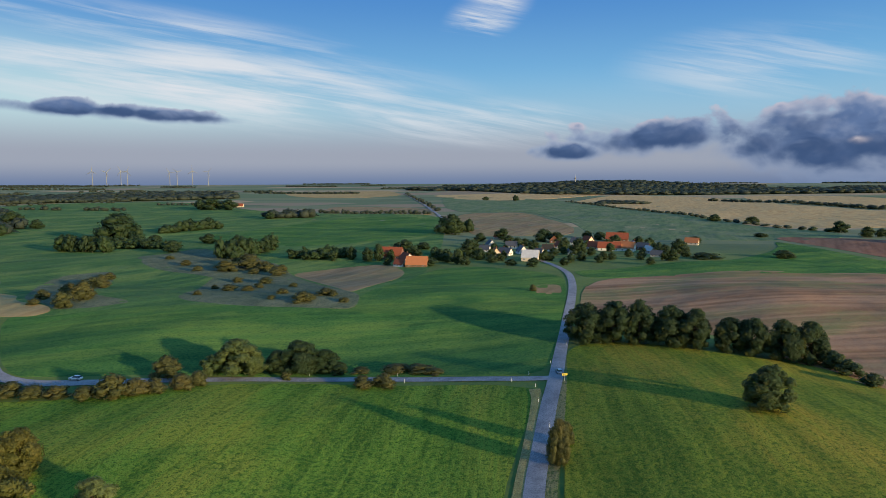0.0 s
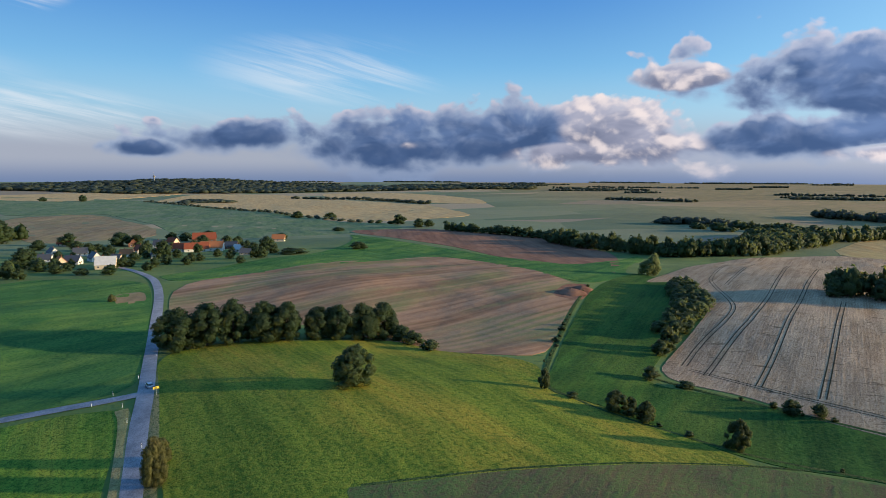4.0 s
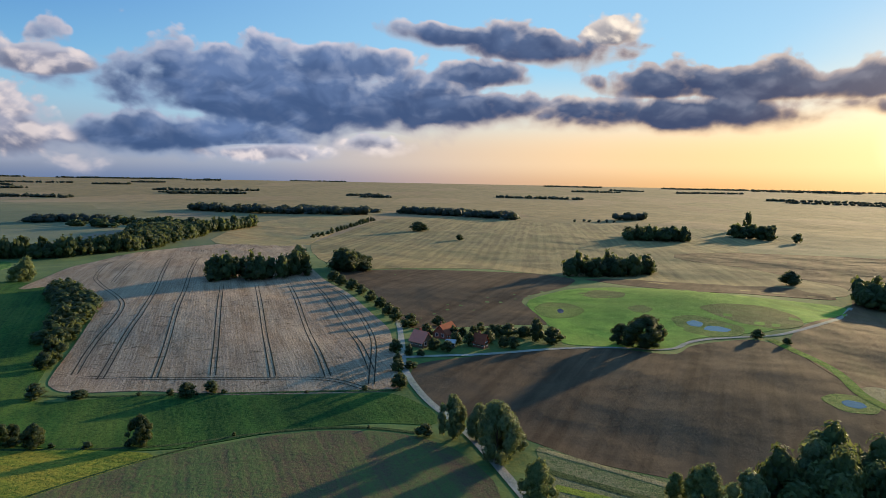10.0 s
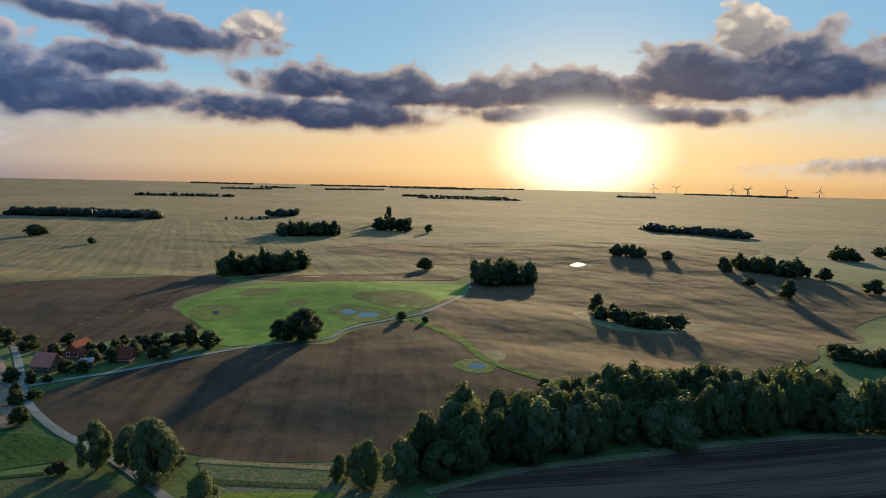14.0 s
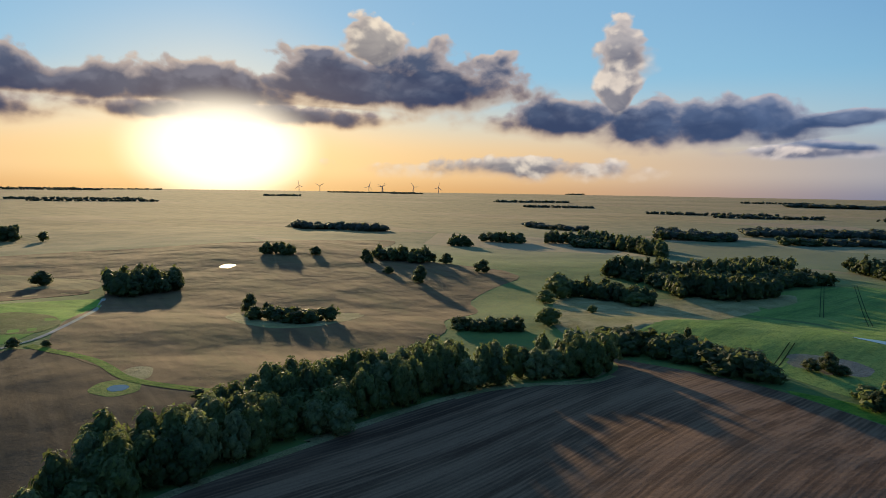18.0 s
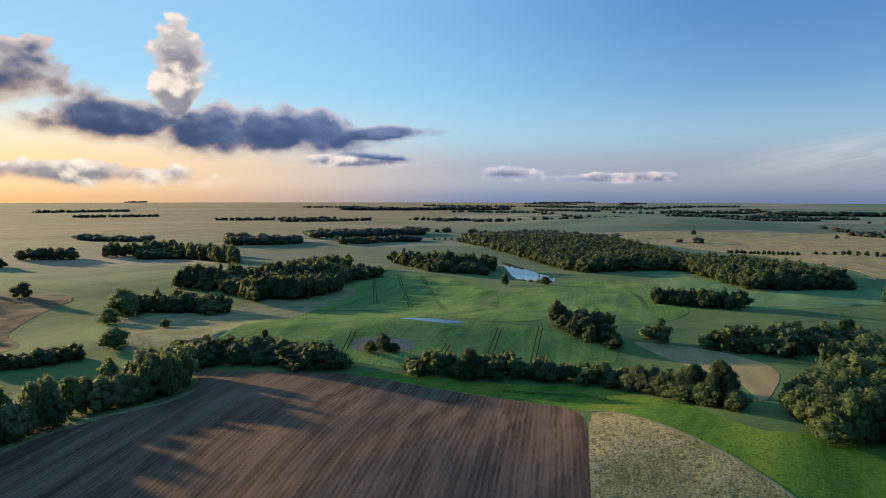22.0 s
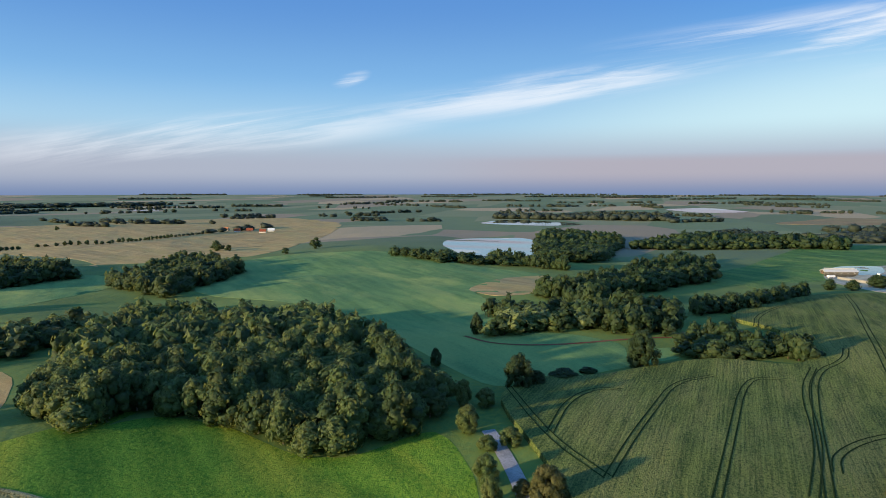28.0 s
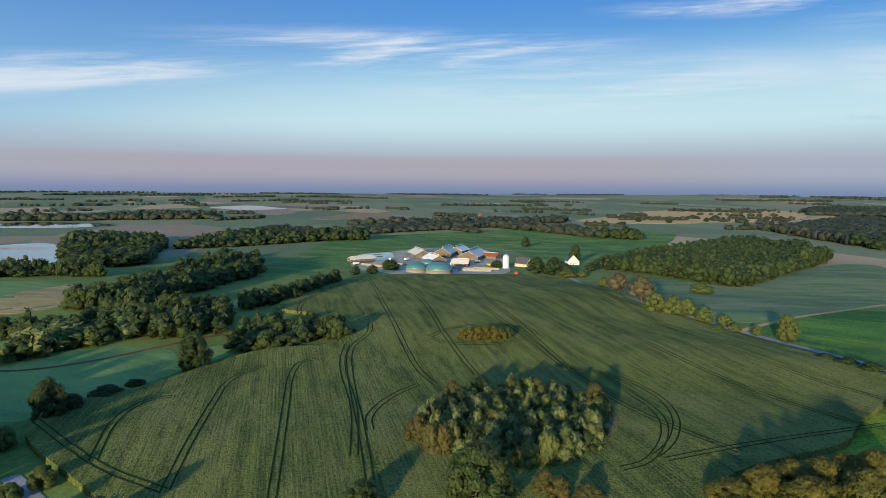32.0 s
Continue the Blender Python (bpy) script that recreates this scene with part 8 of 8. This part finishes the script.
def digester(x, y, r, label):
    t = thing("biogas_tank", x, y, label, "tank", "biogas tanks")
    part("tank_wall", lathe("tank_wall", [(r, -0.3), (r, 3.6), (r + 0.15, 3.6), (r + 0.15, 3.9), (r - 0.1, 3.9)], "concrete", 40), t)
    part("dome", lathe("dome", [(r * math.cos(a), 3.85 + r * 0.52 * math.sin(a)) for a in np.linspace(0, 1.55, 9)] + [(0.02, 3.85 + r * 0.52)], "dome_teal", 40), t, "teal gas-holder membrane")


def silo(x, y, r, h, label):
    t = thing("silo", x, y, label, "silo")
    part("barrel", lathe("barrel", [(r, 0.0), (r, h), (r * 0.9, h + 0.2)], "sheet_white", 24), t)
    part("cap", lathe("cap", [(r * 1.05, h), (r * 0.5, h + r * 0.5), (0.05, h + r * 0.65)], "sheet_grey", 24), t)
    part("ladder", boxed("ladder", r + 0.05, r + 0.15, -0.25, 0.25, 0.0, h, "sheet_grey"), t)


def turbine(x, y, hub, blade, turn, phase, label):
    t = thing("wind_turbine", x, y, label, "wind turbine", "wind turbines", turn)
    part("tower", lathe("tower", [(2.4, -2.0), (1.3, hub)], "turbine_hazed_grey", 12), t)
    n = part("nacelle", boxed("nacelle", -1.8, 1.8, -3.5, 5.0, hub - 1.6, hub + 2.0, "turbine_hazed_grey", 0.3), t)
    for k in range(3):
        a = radians(phase + 120 * k)
        tip = (blade * math.sin(a), -4.4, hub + blade * math.cos(a))
        v, q = joined([limb((0, -4.4, hub), (tip[0] * 0.3, -4.4, hub + (tip[2] - hub) * 0.3), 1.3, 1.9, 6), limb((tip[0] * 0.3, -4.4, hub + (tip[2] - hub) * 0.3), tip, 1.9, 0.4, 6)])
        part("blade", quads_mesh("blade", v, q, "turbine_hazed_grey"), t)
    part("hub", boxed("hub", -1.6, 1.6, -5.6, -3.4, hub - 1.6, hub + 1.6, "turbine_hazed_grey", 0.5), t)


def mast(x, y, h, label):
    t = thing("radio_tower", x, y, label, "tower")
    part("shaft", lathe("shaft", [(3.2, -2.0), (2.2, h * 0.78), (2.2, h)], "concrete", 16), t)
    part("platform", lathe("platform", [(2.2, h * 0.74), (6.5, h * 0.78), (6.5, h * 0.84), (2.2, h * 0.86)], "concrete", 16), t)
    part("aerial", lathe("aerial", [(0.7, h), (0.25, h * 1.3)], "sheet_grey", 8), t)


def car(x, y, turn, paint, label):
    t = thing("car", x, y, label, "car", "", turn, float(height(x, y)) + 0.22)
    bm = bmesh.new()
    side = [(-2.1, 0.35), (-2.15, 0.75), (-1.95, 0.95), (1.0, 1.0), (2.0, 0.85), (2.15, 0.6), (2.1, 0.35)]
    left = [bm.verts.new((-0.86, p[0], p[1])) for p in side]
    right = [bm.verts.new((0.86, p[0], p[1])) for p in side]
    bm.faces.new(left)
    bm.faces.new(right[::-1])
    for i in range(len(side)):
        j = (i + 1) % len(side)
        bm.faces.new((left[j], left[i], right[i], right[j]))
    bmesh.ops.bevel(bm, geom=bm.edges[:], offset=0.06, segments=2, affect="EDGES")
    me = bpy.data.meshes.new("body")
    bm.to_mesh(me)
    bm.free()
    me.materials.append(MATS[paint])
    body_part = part("body", me, t)
    v = [(-0.8, -1.9, 0.95), (0.8, -1.9, 0.95), (0.8, 1.0, 0.98), (-0.8, 1.0, 0.98), (-0.62, -1.45, 1.45), (0.62, -1.45, 1.45), (0.62, 0.25, 1.47), (-0.62, 0.25, 1.47)]
    f = [(0, 1, 5, 4), (1, 2, 6, 5), (2, 3, 7, 6), (3, 0, 4, 7), (4, 5, 6, 7)]
    part("glasshouse", mesh_of("glasshouse", v, f, "window_dark"), t, "dark tinted windows")
    part("roof", boxed("roof", -0.63, 0.63, -1.45, 0.27, 1.44, 1.5, paint, 0.02), t)
    for sx in (-0.82, 0.82):
        for sy in (-1.3, 1.35):
            w = part("wheel", lathe("wheel", [(0.12, -0.11), (0.33, -0.11), (0.35, 0.0), (0.33, 0.11), (0.12, 0.11)], "rubber", 16), t)
            w.matrix_local = pose(sx, sy, 0.35, 0, 90, 0)
            part("rim", lathe("rim", [(0.02, -0.12), (0.2, -0.12), (0.2, 0.12), (0.02, 0.12)], "paint_silver", 12), w)
        part("headlight", boxed("headlight", sx * 0.75 - 0.16, sx * 0.75 + 0.16, 2.06, 2.17, 0.62, 0.76, "paint_white", 0.02), t)
        part("tail_light", boxed("tail_light", sx * 0.8 - 0.12, sx * 0.8 + 0.12, -2.18, -2.1, 0.68, 0.84, "paint_red", 0.02), t)


def marker(x, y):
    t = thing("marker_post", x, y, "white plastic road marker post with black band", "post", "marker posts")
    part("post", boxed("post", -0.06, 0.06, -0.05, 0.05, 0, 1.3, "paint_white", 0.02), t)
    part("band", boxed("band", -0.065, 0.065, -0.055, 0.055, 0.95, 1.12, "rubber"), t)


def road_sign(x, y, turn, label):
    t = thing("road_sign", x, y, label, "sign", "", turn)
    part("post", boxed("post", -0.05, 0.05, -0.05, 0.05, 0, 2.6, "paint_silver"), t)
    part("panel", boxed("panel", -0.9, 0.9, -0.09, -0.05, 1.9, 2.6, "paint_yellow", 0.01), t, "yellow direction panel")
    for k in range(2):
        part("lettering", boxed("lettering", -0.6, 0.5 - 0.2 * k, -0.105, -0.092, 2.0 + 0.3 * k, 2.14 + 0.3 * k, "rubber"), t, "dark lettering bar")


def earth_heap(x, y, r, h, label):
    rng = np.random.default_rng(int(abs(x * 7 + y)))
    prof = [(r * f, h * (1 - f ** 1.6) * 1.0) for f in np.linspace(0.03, 1.05, 9)]
    t = thing("earth_heap", x, y, label, "earth heap")
    me = lathe("mound", prof[::-1], "plough_red", 22)
    co = np.array([v.co[:] for v in me.vertices])
    co *= 1 + rng.uniform(-0.12, 0.12, co.shape)
    me.vertices.foreach_set("co", co.astype(np.float32).ravel())
    part("mound", me, t)


def low_wall(x, y, turn, length, label):
    t = thing("silage_wall", x, y, label, "wall", "silage walls", turn)
    for k in range(int(length / 3)):
        part("panel", boxed("panel", -0.2, 0.2, k * 3 - length / 2 + 0.03, k * 3 + 2.97 - length / 2, -0.2, 2.2, "concrete", 0.04), t)


def trailer(x, y, turn, paint, label):
    t = thing("farm_trailer", x, y, label, "trailer", "farm trailers", turn)
    part("tub", boxed("tub", -1.2, 1.2, -3.0, 3.0, 0.9, 2.6, paint, 0.08), t)
    part("drawbar", boxed("drawbar", -0.1, 0.1, 3.0, 4.6, 0.7, 0.9, "sheet_grey"), t)
    for sx in (-1.1, 1.1):
        for sy in (-1.2, 0.4):
            w = part("wheel", lathe("wheel", [(0.2, -0.2), (0.5, -0.2), (0.55, 0.0), (0.5, 0.2), (0.2, 0.2)], "rubber", 14), t)
            w.matrix_local = pose(sx, sy, 0.55, 0, 90, 0)


house("house", 73.1, 586.5, 8, 8.4, 12.6, 3.8, 7.4, "render_white", "slate", "white house with a dark slate roof", "house", "village houses")
house("house", 72.0, 521.0, 72, 10.3, 13.4, 4.5, 8.9, "render_cream", "sheet_grey", "low cream building with a flat grey roof", "house", "village houses")
house("house", 56.3, 574.2, 54, 7.7, 11.6, 3.6, 6.8, "render_white", "slate", "white house with a grey roof", "house", "village houses")
house("house", 47.6, 575.0, 5, 7.7, 10.8, 3.6, 6.8, "render_cream", "tile_orange", "cream house with an orange tiled roof", "house", "village houses")
house("house", 115.3, 567.4, -6, 7.7, 11.6, 3.6, 6.8, "render_white", "slate", "white gabled house with a dark roof", "house", "village houses")
house("house", 115.3, 631.6, 10, 8.6, 12.0, 3.9, 7.5, "render_white", "tile_red", "white house with a red tiled roof", "house", "village houses")
house("house", 123.2, 706.3, -10, 8.9, 12.5, 4.0, 7.8, "brick_red", "tile_orange", "brick house with an orange roof", "house", "village houses")
house("house", 149.9, 630.4, 47, 9.2, 13.8, 4.1, 8.0, "render_white", "tile_red", "white house with a red roof", "house", "village houses")
house("house", 161.9, 618.2, 73, 9.7, 21.3, 4.3, 8.3, "render_white", "tile_red", "long white barn with a red roof", "house", "village houses")
house("house", 176.0, 617.4, 59, 10.3, 20.6, 4.5, 8.8, "render_white", "tile_orange", "white barn with an orange tiled roof", "house", "village houses")
house("house", 199.7, 729.1, 70, 12.1, 24.2, 5.2, 10.2, "brick_red", "tile_red", "large barn with a red tiled roof", "house", "village houses")
house("house", 194.8, 649.4, -12, 7.8, 11.0, 3.6, 6.9, "render_white", "slate", "white gabled house with a dark roof", "house", "village houses")
house("house", 194.4, 592.9, 32, 7.8, 12.4, 3.6, 6.9, "render_white", "sheet_grey", "white house with a grey roof", "house", "village houses")
house("house", 187.1, 555.3, 61, 6.3, 9.4, 3.1, 5.7, "render_cream", "slate", "cream house with a dark roof", "house", "village houses")
house("house", 265.8, 678.8, 59, 8.4, 13.5, 3.8, 7.4, "render_cream", "tile_orange", "small house with an orange roof", "house", "village houses")
house("house", 66.6, 741.0, 55, 8.6, 12.9, 3.9, 7.5, "render_cream", "tile_red", "house with a red tiled roof among trees", "house", "village houses")
house("house", 40.0, 607.7, 66, 7.1, 9.9, 3.3, 6.3, "render_white", "slate", "white house with a dark roof among trees", "house", "village houses")
house("house", 68.1, 632.3, 74, 7.9, 11.1, 3.7, 7.0, "render_white", "slate", "white house with a slate roof", "house", "village houses")
house("house", 144.9, 690.0, 58, 8.2, 11.4, 3.7, 7.2, "render_white", "slate", "white house with a slate roof among trees", "house", "village houses")
house("house", 84.8, 566.7, 51, 6.6, 10.0, 3.2, 6.0, "render_cream", "slate", "cream house with a slate roof", "house", "village houses")
house("house", 26.6, 585.4, 27, 6.3, 8.8, 3.1, 5.7, "render_white", "tile_red", "white house with a red roof", "house", "village houses")
house("house", 161.2, 707.9, 27, 8.4, 11.7, 3.8, 7.3, "render_cream", "tile_red", "cream house with a red roof", "house", "village houses")
house("house", 99.5, 600.8, 66, 7.1, 10.6, 3.3, 6.3, "render_white", "tile_orange", "white house with an orange roof", "house", "village houses")
house("house", 48.8, 652.2, 16, 7.0, 9.8, 3.3, 6.2, "render_white", "slate", "white house with a dark roof", "house", "village houses")
house("house", 197.5, 626.6, 53, 7.6, 11.4, 3.5, 6.7, "brick_red", "slate", "brick house with a dark roof", "house", "village houses")
house("barn", -20.4, 496.6, 82, 9.8, 16.6, 3.0, 8.0, "timber", "tile_orange", "long timber barn with an orange tiled roof", "barn", "farmstead")
house("farmhouse", -30.0, 525.1, 23, 9.4, 15.0, 4.2, 8.1, "render_white", "tile_red", "white farmhouse with a red roof", "house", "farmstead")
house("barn", -44.5, 554.2, 75, 11.9, 19.0, 5.1, 10.1, "brick_red", "tile_red", "brick barn with a red tiled roof", "barn", "farmstead")
house("shed", -34.0, 500.8, 54, 6.3, 8.8, 3.1, 5.7, "render_white", "tile_red", "small white shed with a red roof", "shed", "farmstead")
house("farmhouse", -576.4, 1568.5, 100, 10.4, 20.7, 4.5, 8.9, "render_white", "slate", "white farmhouse far off among trees", "house", "far farm")
house("farmhouse", -519.5, 1638.6, 88, 10.7, 17.1, 4.6, 9.1, "render_cream", "tile_red", "far house with a red roof", "house", "far farm")
house("farmhouse", 247.2, 18.0, -38, 5.8, 7.0, 3.2, 5.9, "timber", "tile_pink", "dark timbered farmhouse with a pink-red tiled roof", "house", "lane farm")
house("barn", 265.0, 9.0, 62, 6.6, 9.6, 2.6, 5.6, "brick_red", "tile_red", "brick barn with a dull red roof", "barn", "lane farm")
house("shed", 249.0, -5.6, -30, 3.6, 5.0, 2.9, 5.2, "brick_red", "tile_red", "small brick outhouse with a red roof", "shed", "lane farm")
house("shed", 246.0, 6.2, -10, 2.4, 3.2, 2.2, 3.0, "timber", "sheet_grey", "low timber garden shed", "shed", "lane farm")
house("farm_shed", 1203.0, -6.9, -10, 6.4, 25.6, 3.1, 5.8, "sheet_white", "sheet_white", "long white farm shed far off", "shed", "far sheds")
house("farm_shed", 1189.9, -52.1, -8, 5.3, 26.4, 2.7, 4.9, "sheet_white", "sheet_grey", "long pale farm shed far off", "shed", "far sheds")
house("house", -541.5, 310.0, 70, 11.1, 16.7, 4.8, 9.5, "render_white", "slate", "white gabled house with a black roof", "house", "farm houses")
house("house", -546.9, 261.1, 114, 9.7, 14.6, 4.3, 8.4, "render_cream", "slate", "cream house with a dark roof", "house", "farm houses")
house("house", -1022.7, 496.8, 134, 6.0, 9.1, 3.0, 5.5, "render_white", "tile_red", "far village house among dark trees", "house", "far village")
house("house", -1096.6, 550.4, 93, 6.5, 9.8, 3.1, 5.9, "render_cream", "tile_red", "far village house among dark trees", "house", "far village")
house("house", -1092.7, 590.4, 122, 6.6, 9.9, 3.2, 6.0, "render_white", "slate", "far village house among dark trees", "house", "far village")
house("house", -981.0, 568.8, 140, 6.0, 9.7, 3.0, 5.5, "brick_red", "tile_red", "far village house among dark trees", "house", "far village")
house("house", -1115.8, 465.4, 127, 6.4, 9.6, 3.1, 5.8, "render_white", "slate", "far village house among dark trees", "house", "far village")
house("house", -857.0, -691.2, 204, 5.9, 9.4, 2.9, 5.4, "render_white", "tile_red", "far village house with a bright roof", "house", "plain village")
house("house", -881.0, -685.0, 208, 5.9, 10.7, 2.9, 5.4, "brick_red", "tile_red", "far village house with a bright roof", "house", "plain village")
house("house", -860.1, -643.3, 207, 5.7, 10.3, 2.9, 5.3, "render_white", "tile_red", "far village house with a bright roof", "house", "plain village")
house("house", -887.4, -646.7, 211, 5.8, 10.5, 2.9, 5.4, "sheet_white", "sheet_white", "far village house with a bright roof", "house", "plain village")
house("house", -871.2, -725.9, 190, 6.0, 9.0, 3.0, 5.5, "render_cream", "tile_orange", "far village house with a bright roof", "house", "plain village")
house("house", -292.9, -262.0, 162, 4.9, 6.9, 2.6, 4.7, "render_white", "tile_red", "house with a red roof in the wood", "house", "")
shed(-624.3, 240.4, 55, 21.4, 47.1, 5.7, 10.9, "sheet_grey", "large grey-roofed cattle shed of the farm")
shed(-662.5, 223.1, 59, 19.9, 43.8, 5.4, 10.2, "sheet_grey", "grey-roofed cattle shed of the farm")
shed(-657.0, 190.4, 89, 17.0, 34.1, 4.7, 8.8, "sheet_grey", "grey farm shed with a low roof")
shed(-600.9, 189.4, 93, 16.8, 26.9, 4.7, 8.7, "sheet_white", "white-roofed farm shed beside the tanks")
shed(-677.7, 243.1, 55, 16.6, 33.3, 4.7, 8.7, "sheet_white", "white-roofed shed of the farm")
shed(-617.7, 256.9, 127, 10.7, 19.3, 3.4, 5.9, "tile_red", "small red-roofed farm shed")
shed(-567.0, 205.2, 150, 11.8, 16.5, 3.6, 6.4, "sheet_grey", "low open farm store")
shed(-624.3, 121.4, 19, 7.9, 27.7, 2.7, 4.6, "sheet_grey", "low storage shed beside the pond")
digester(-563.5, 171.6, 6.8, "round biogas tank with a teal domed roof")
digester(-527.0, 150.3, 9.3, "round biogas tank with a teal domed roof")
digester(-517.5, 167.7, 11.6, "round biogas tank with a teal domed roof")
silo(-536.4, 238.4, 2.9, 10.9, "tall white metal farm silo")
house("church", -1319, 523, 20, 7.5, 7.5, 11.9, 19.9, "brick_red", "brick_red", "far brick church tower among trees", "church", "")
turbine(-2130, 3907, 91, 36.0, 4, 0, "white wind turbine on the far skyline")
turbine(-2063, 3943, 87, 36.0, 40, 47, "white wind turbine on the far skyline")
turbine(-1993, 3979, 94, 36.0, 26, 94, "white wind turbine on the far skyline")
turbine(-1960, 3995, 91, 36.0, 12, 21, "white wind turbine on the far skyline")
turbine(-1700, 4113, 88, 36.0, 45, 68, "white wind turbine on the far skyline")
turbine(-1615, 4147, 95, 36.0, 31, 115, "white wind turbine on the far skyline")
turbine(-1526, 4180, 88, 36.0, 17, 42, "white wind turbine on the far skyline")
turbine(-1740, 4096, 84, 36.0, 7, 89, "white wind turbine on the far skyline")
turbine(2725, -3518, 40, 36.0, -121, 16, "white wind turbine on the far skyline")
turbine(2654, -3572, 40, 36.0, -135, 63, "white wind turbine on the far skyline")
turbine(3081, -3211, 40, 36.0, -141, 110, "white wind turbine on the far skyline")
turbine(2651, -3574, 40, 36.0, -161, 37, "white wind turbine on the far skyline")
turbine(2474, -3699, 40, 36.0, -127, 84, "white wind turbine on the far skyline")
turbine(2330, -3791, 40, 36.0, -142, 11, "white wind turbine on the far skyline")
turbine(2980, -3305, 40, 36.0, -145, 58, "white wind turbine on the far skyline")
mast(616, 2987, 36, "concrete radio tower above the ridge forest")
car(38.6, 207.4, 0, "paint_silver", "silver hatchback car on the country road")
car(-122.4, 206.5, 84, "paint_white", "white car half hidden behind the lane hedge")
marker(-46.3, 212.0)
marker(-47.2, 219.0)
marker(-13.2, 209.6)
marker(-16.0, 217.4)
marker(28.6, 208.0)
marker(28.8, 193.9)
marker(38.3, 222.7)
marker(50.0, 253.1)
marker(28.1, 163.6)
marker(27.8, 180.9)
marker(22.1, 201.8)
road_sign(38.5, 197.3, 10, "yellow direction sign beside the junction")
earth_heap(268.4, 247.4, 9.0, 2.5, "brown heap of earth at the field corner")
earth_heap(282.0, 251.7, 7.0, 2.0, "brown heap of earth at the field corner")
low_wall(-537.9, 197.4, 130, 24, "grey concrete silage clamp wall")
low_wall(-524.1, 203.0, 144, 30, "grey concrete silage clamp wall")
low_wall(-530.6, 216.4, 148, 24, "grey concrete silage clamp wall")
low_wall(-590.8, 147.6, 136, 24, "grey concrete silage clamp wall")
low_wall(-586.9, 124.8, 128, 30, "grey concrete silage clamp wall")
trailer(-481.7, 223.4, 70, "paint_red", "farm trailer parked in the gravel yard")
trailer(-565.3, 242.3, 20, "sheet_grey", "farm trailer parked in the gravel yard")
trailer(-569.7, 197.6, 60, "paint_white", "farm trailer parked in the gravel yard")
trailer(-622.9, 167.4, 40, "sheet_white", "farm trailer parked in the gravel yard")
trailer(-624.2, 150.1, 75, "paint_white", "farm trailer parked in the gravel yard")
trailer(-557.3, 230.2, 85, "paint_yellow", "farm trailer parked in the gravel yard")
trailer(-586.5, 230.1, 30, "sheet_white", "farm trailer parked in the gravel yard")
trailer(-598.8, 111.0, 30, "paint_white", "farm trailer parked in the gravel yard")
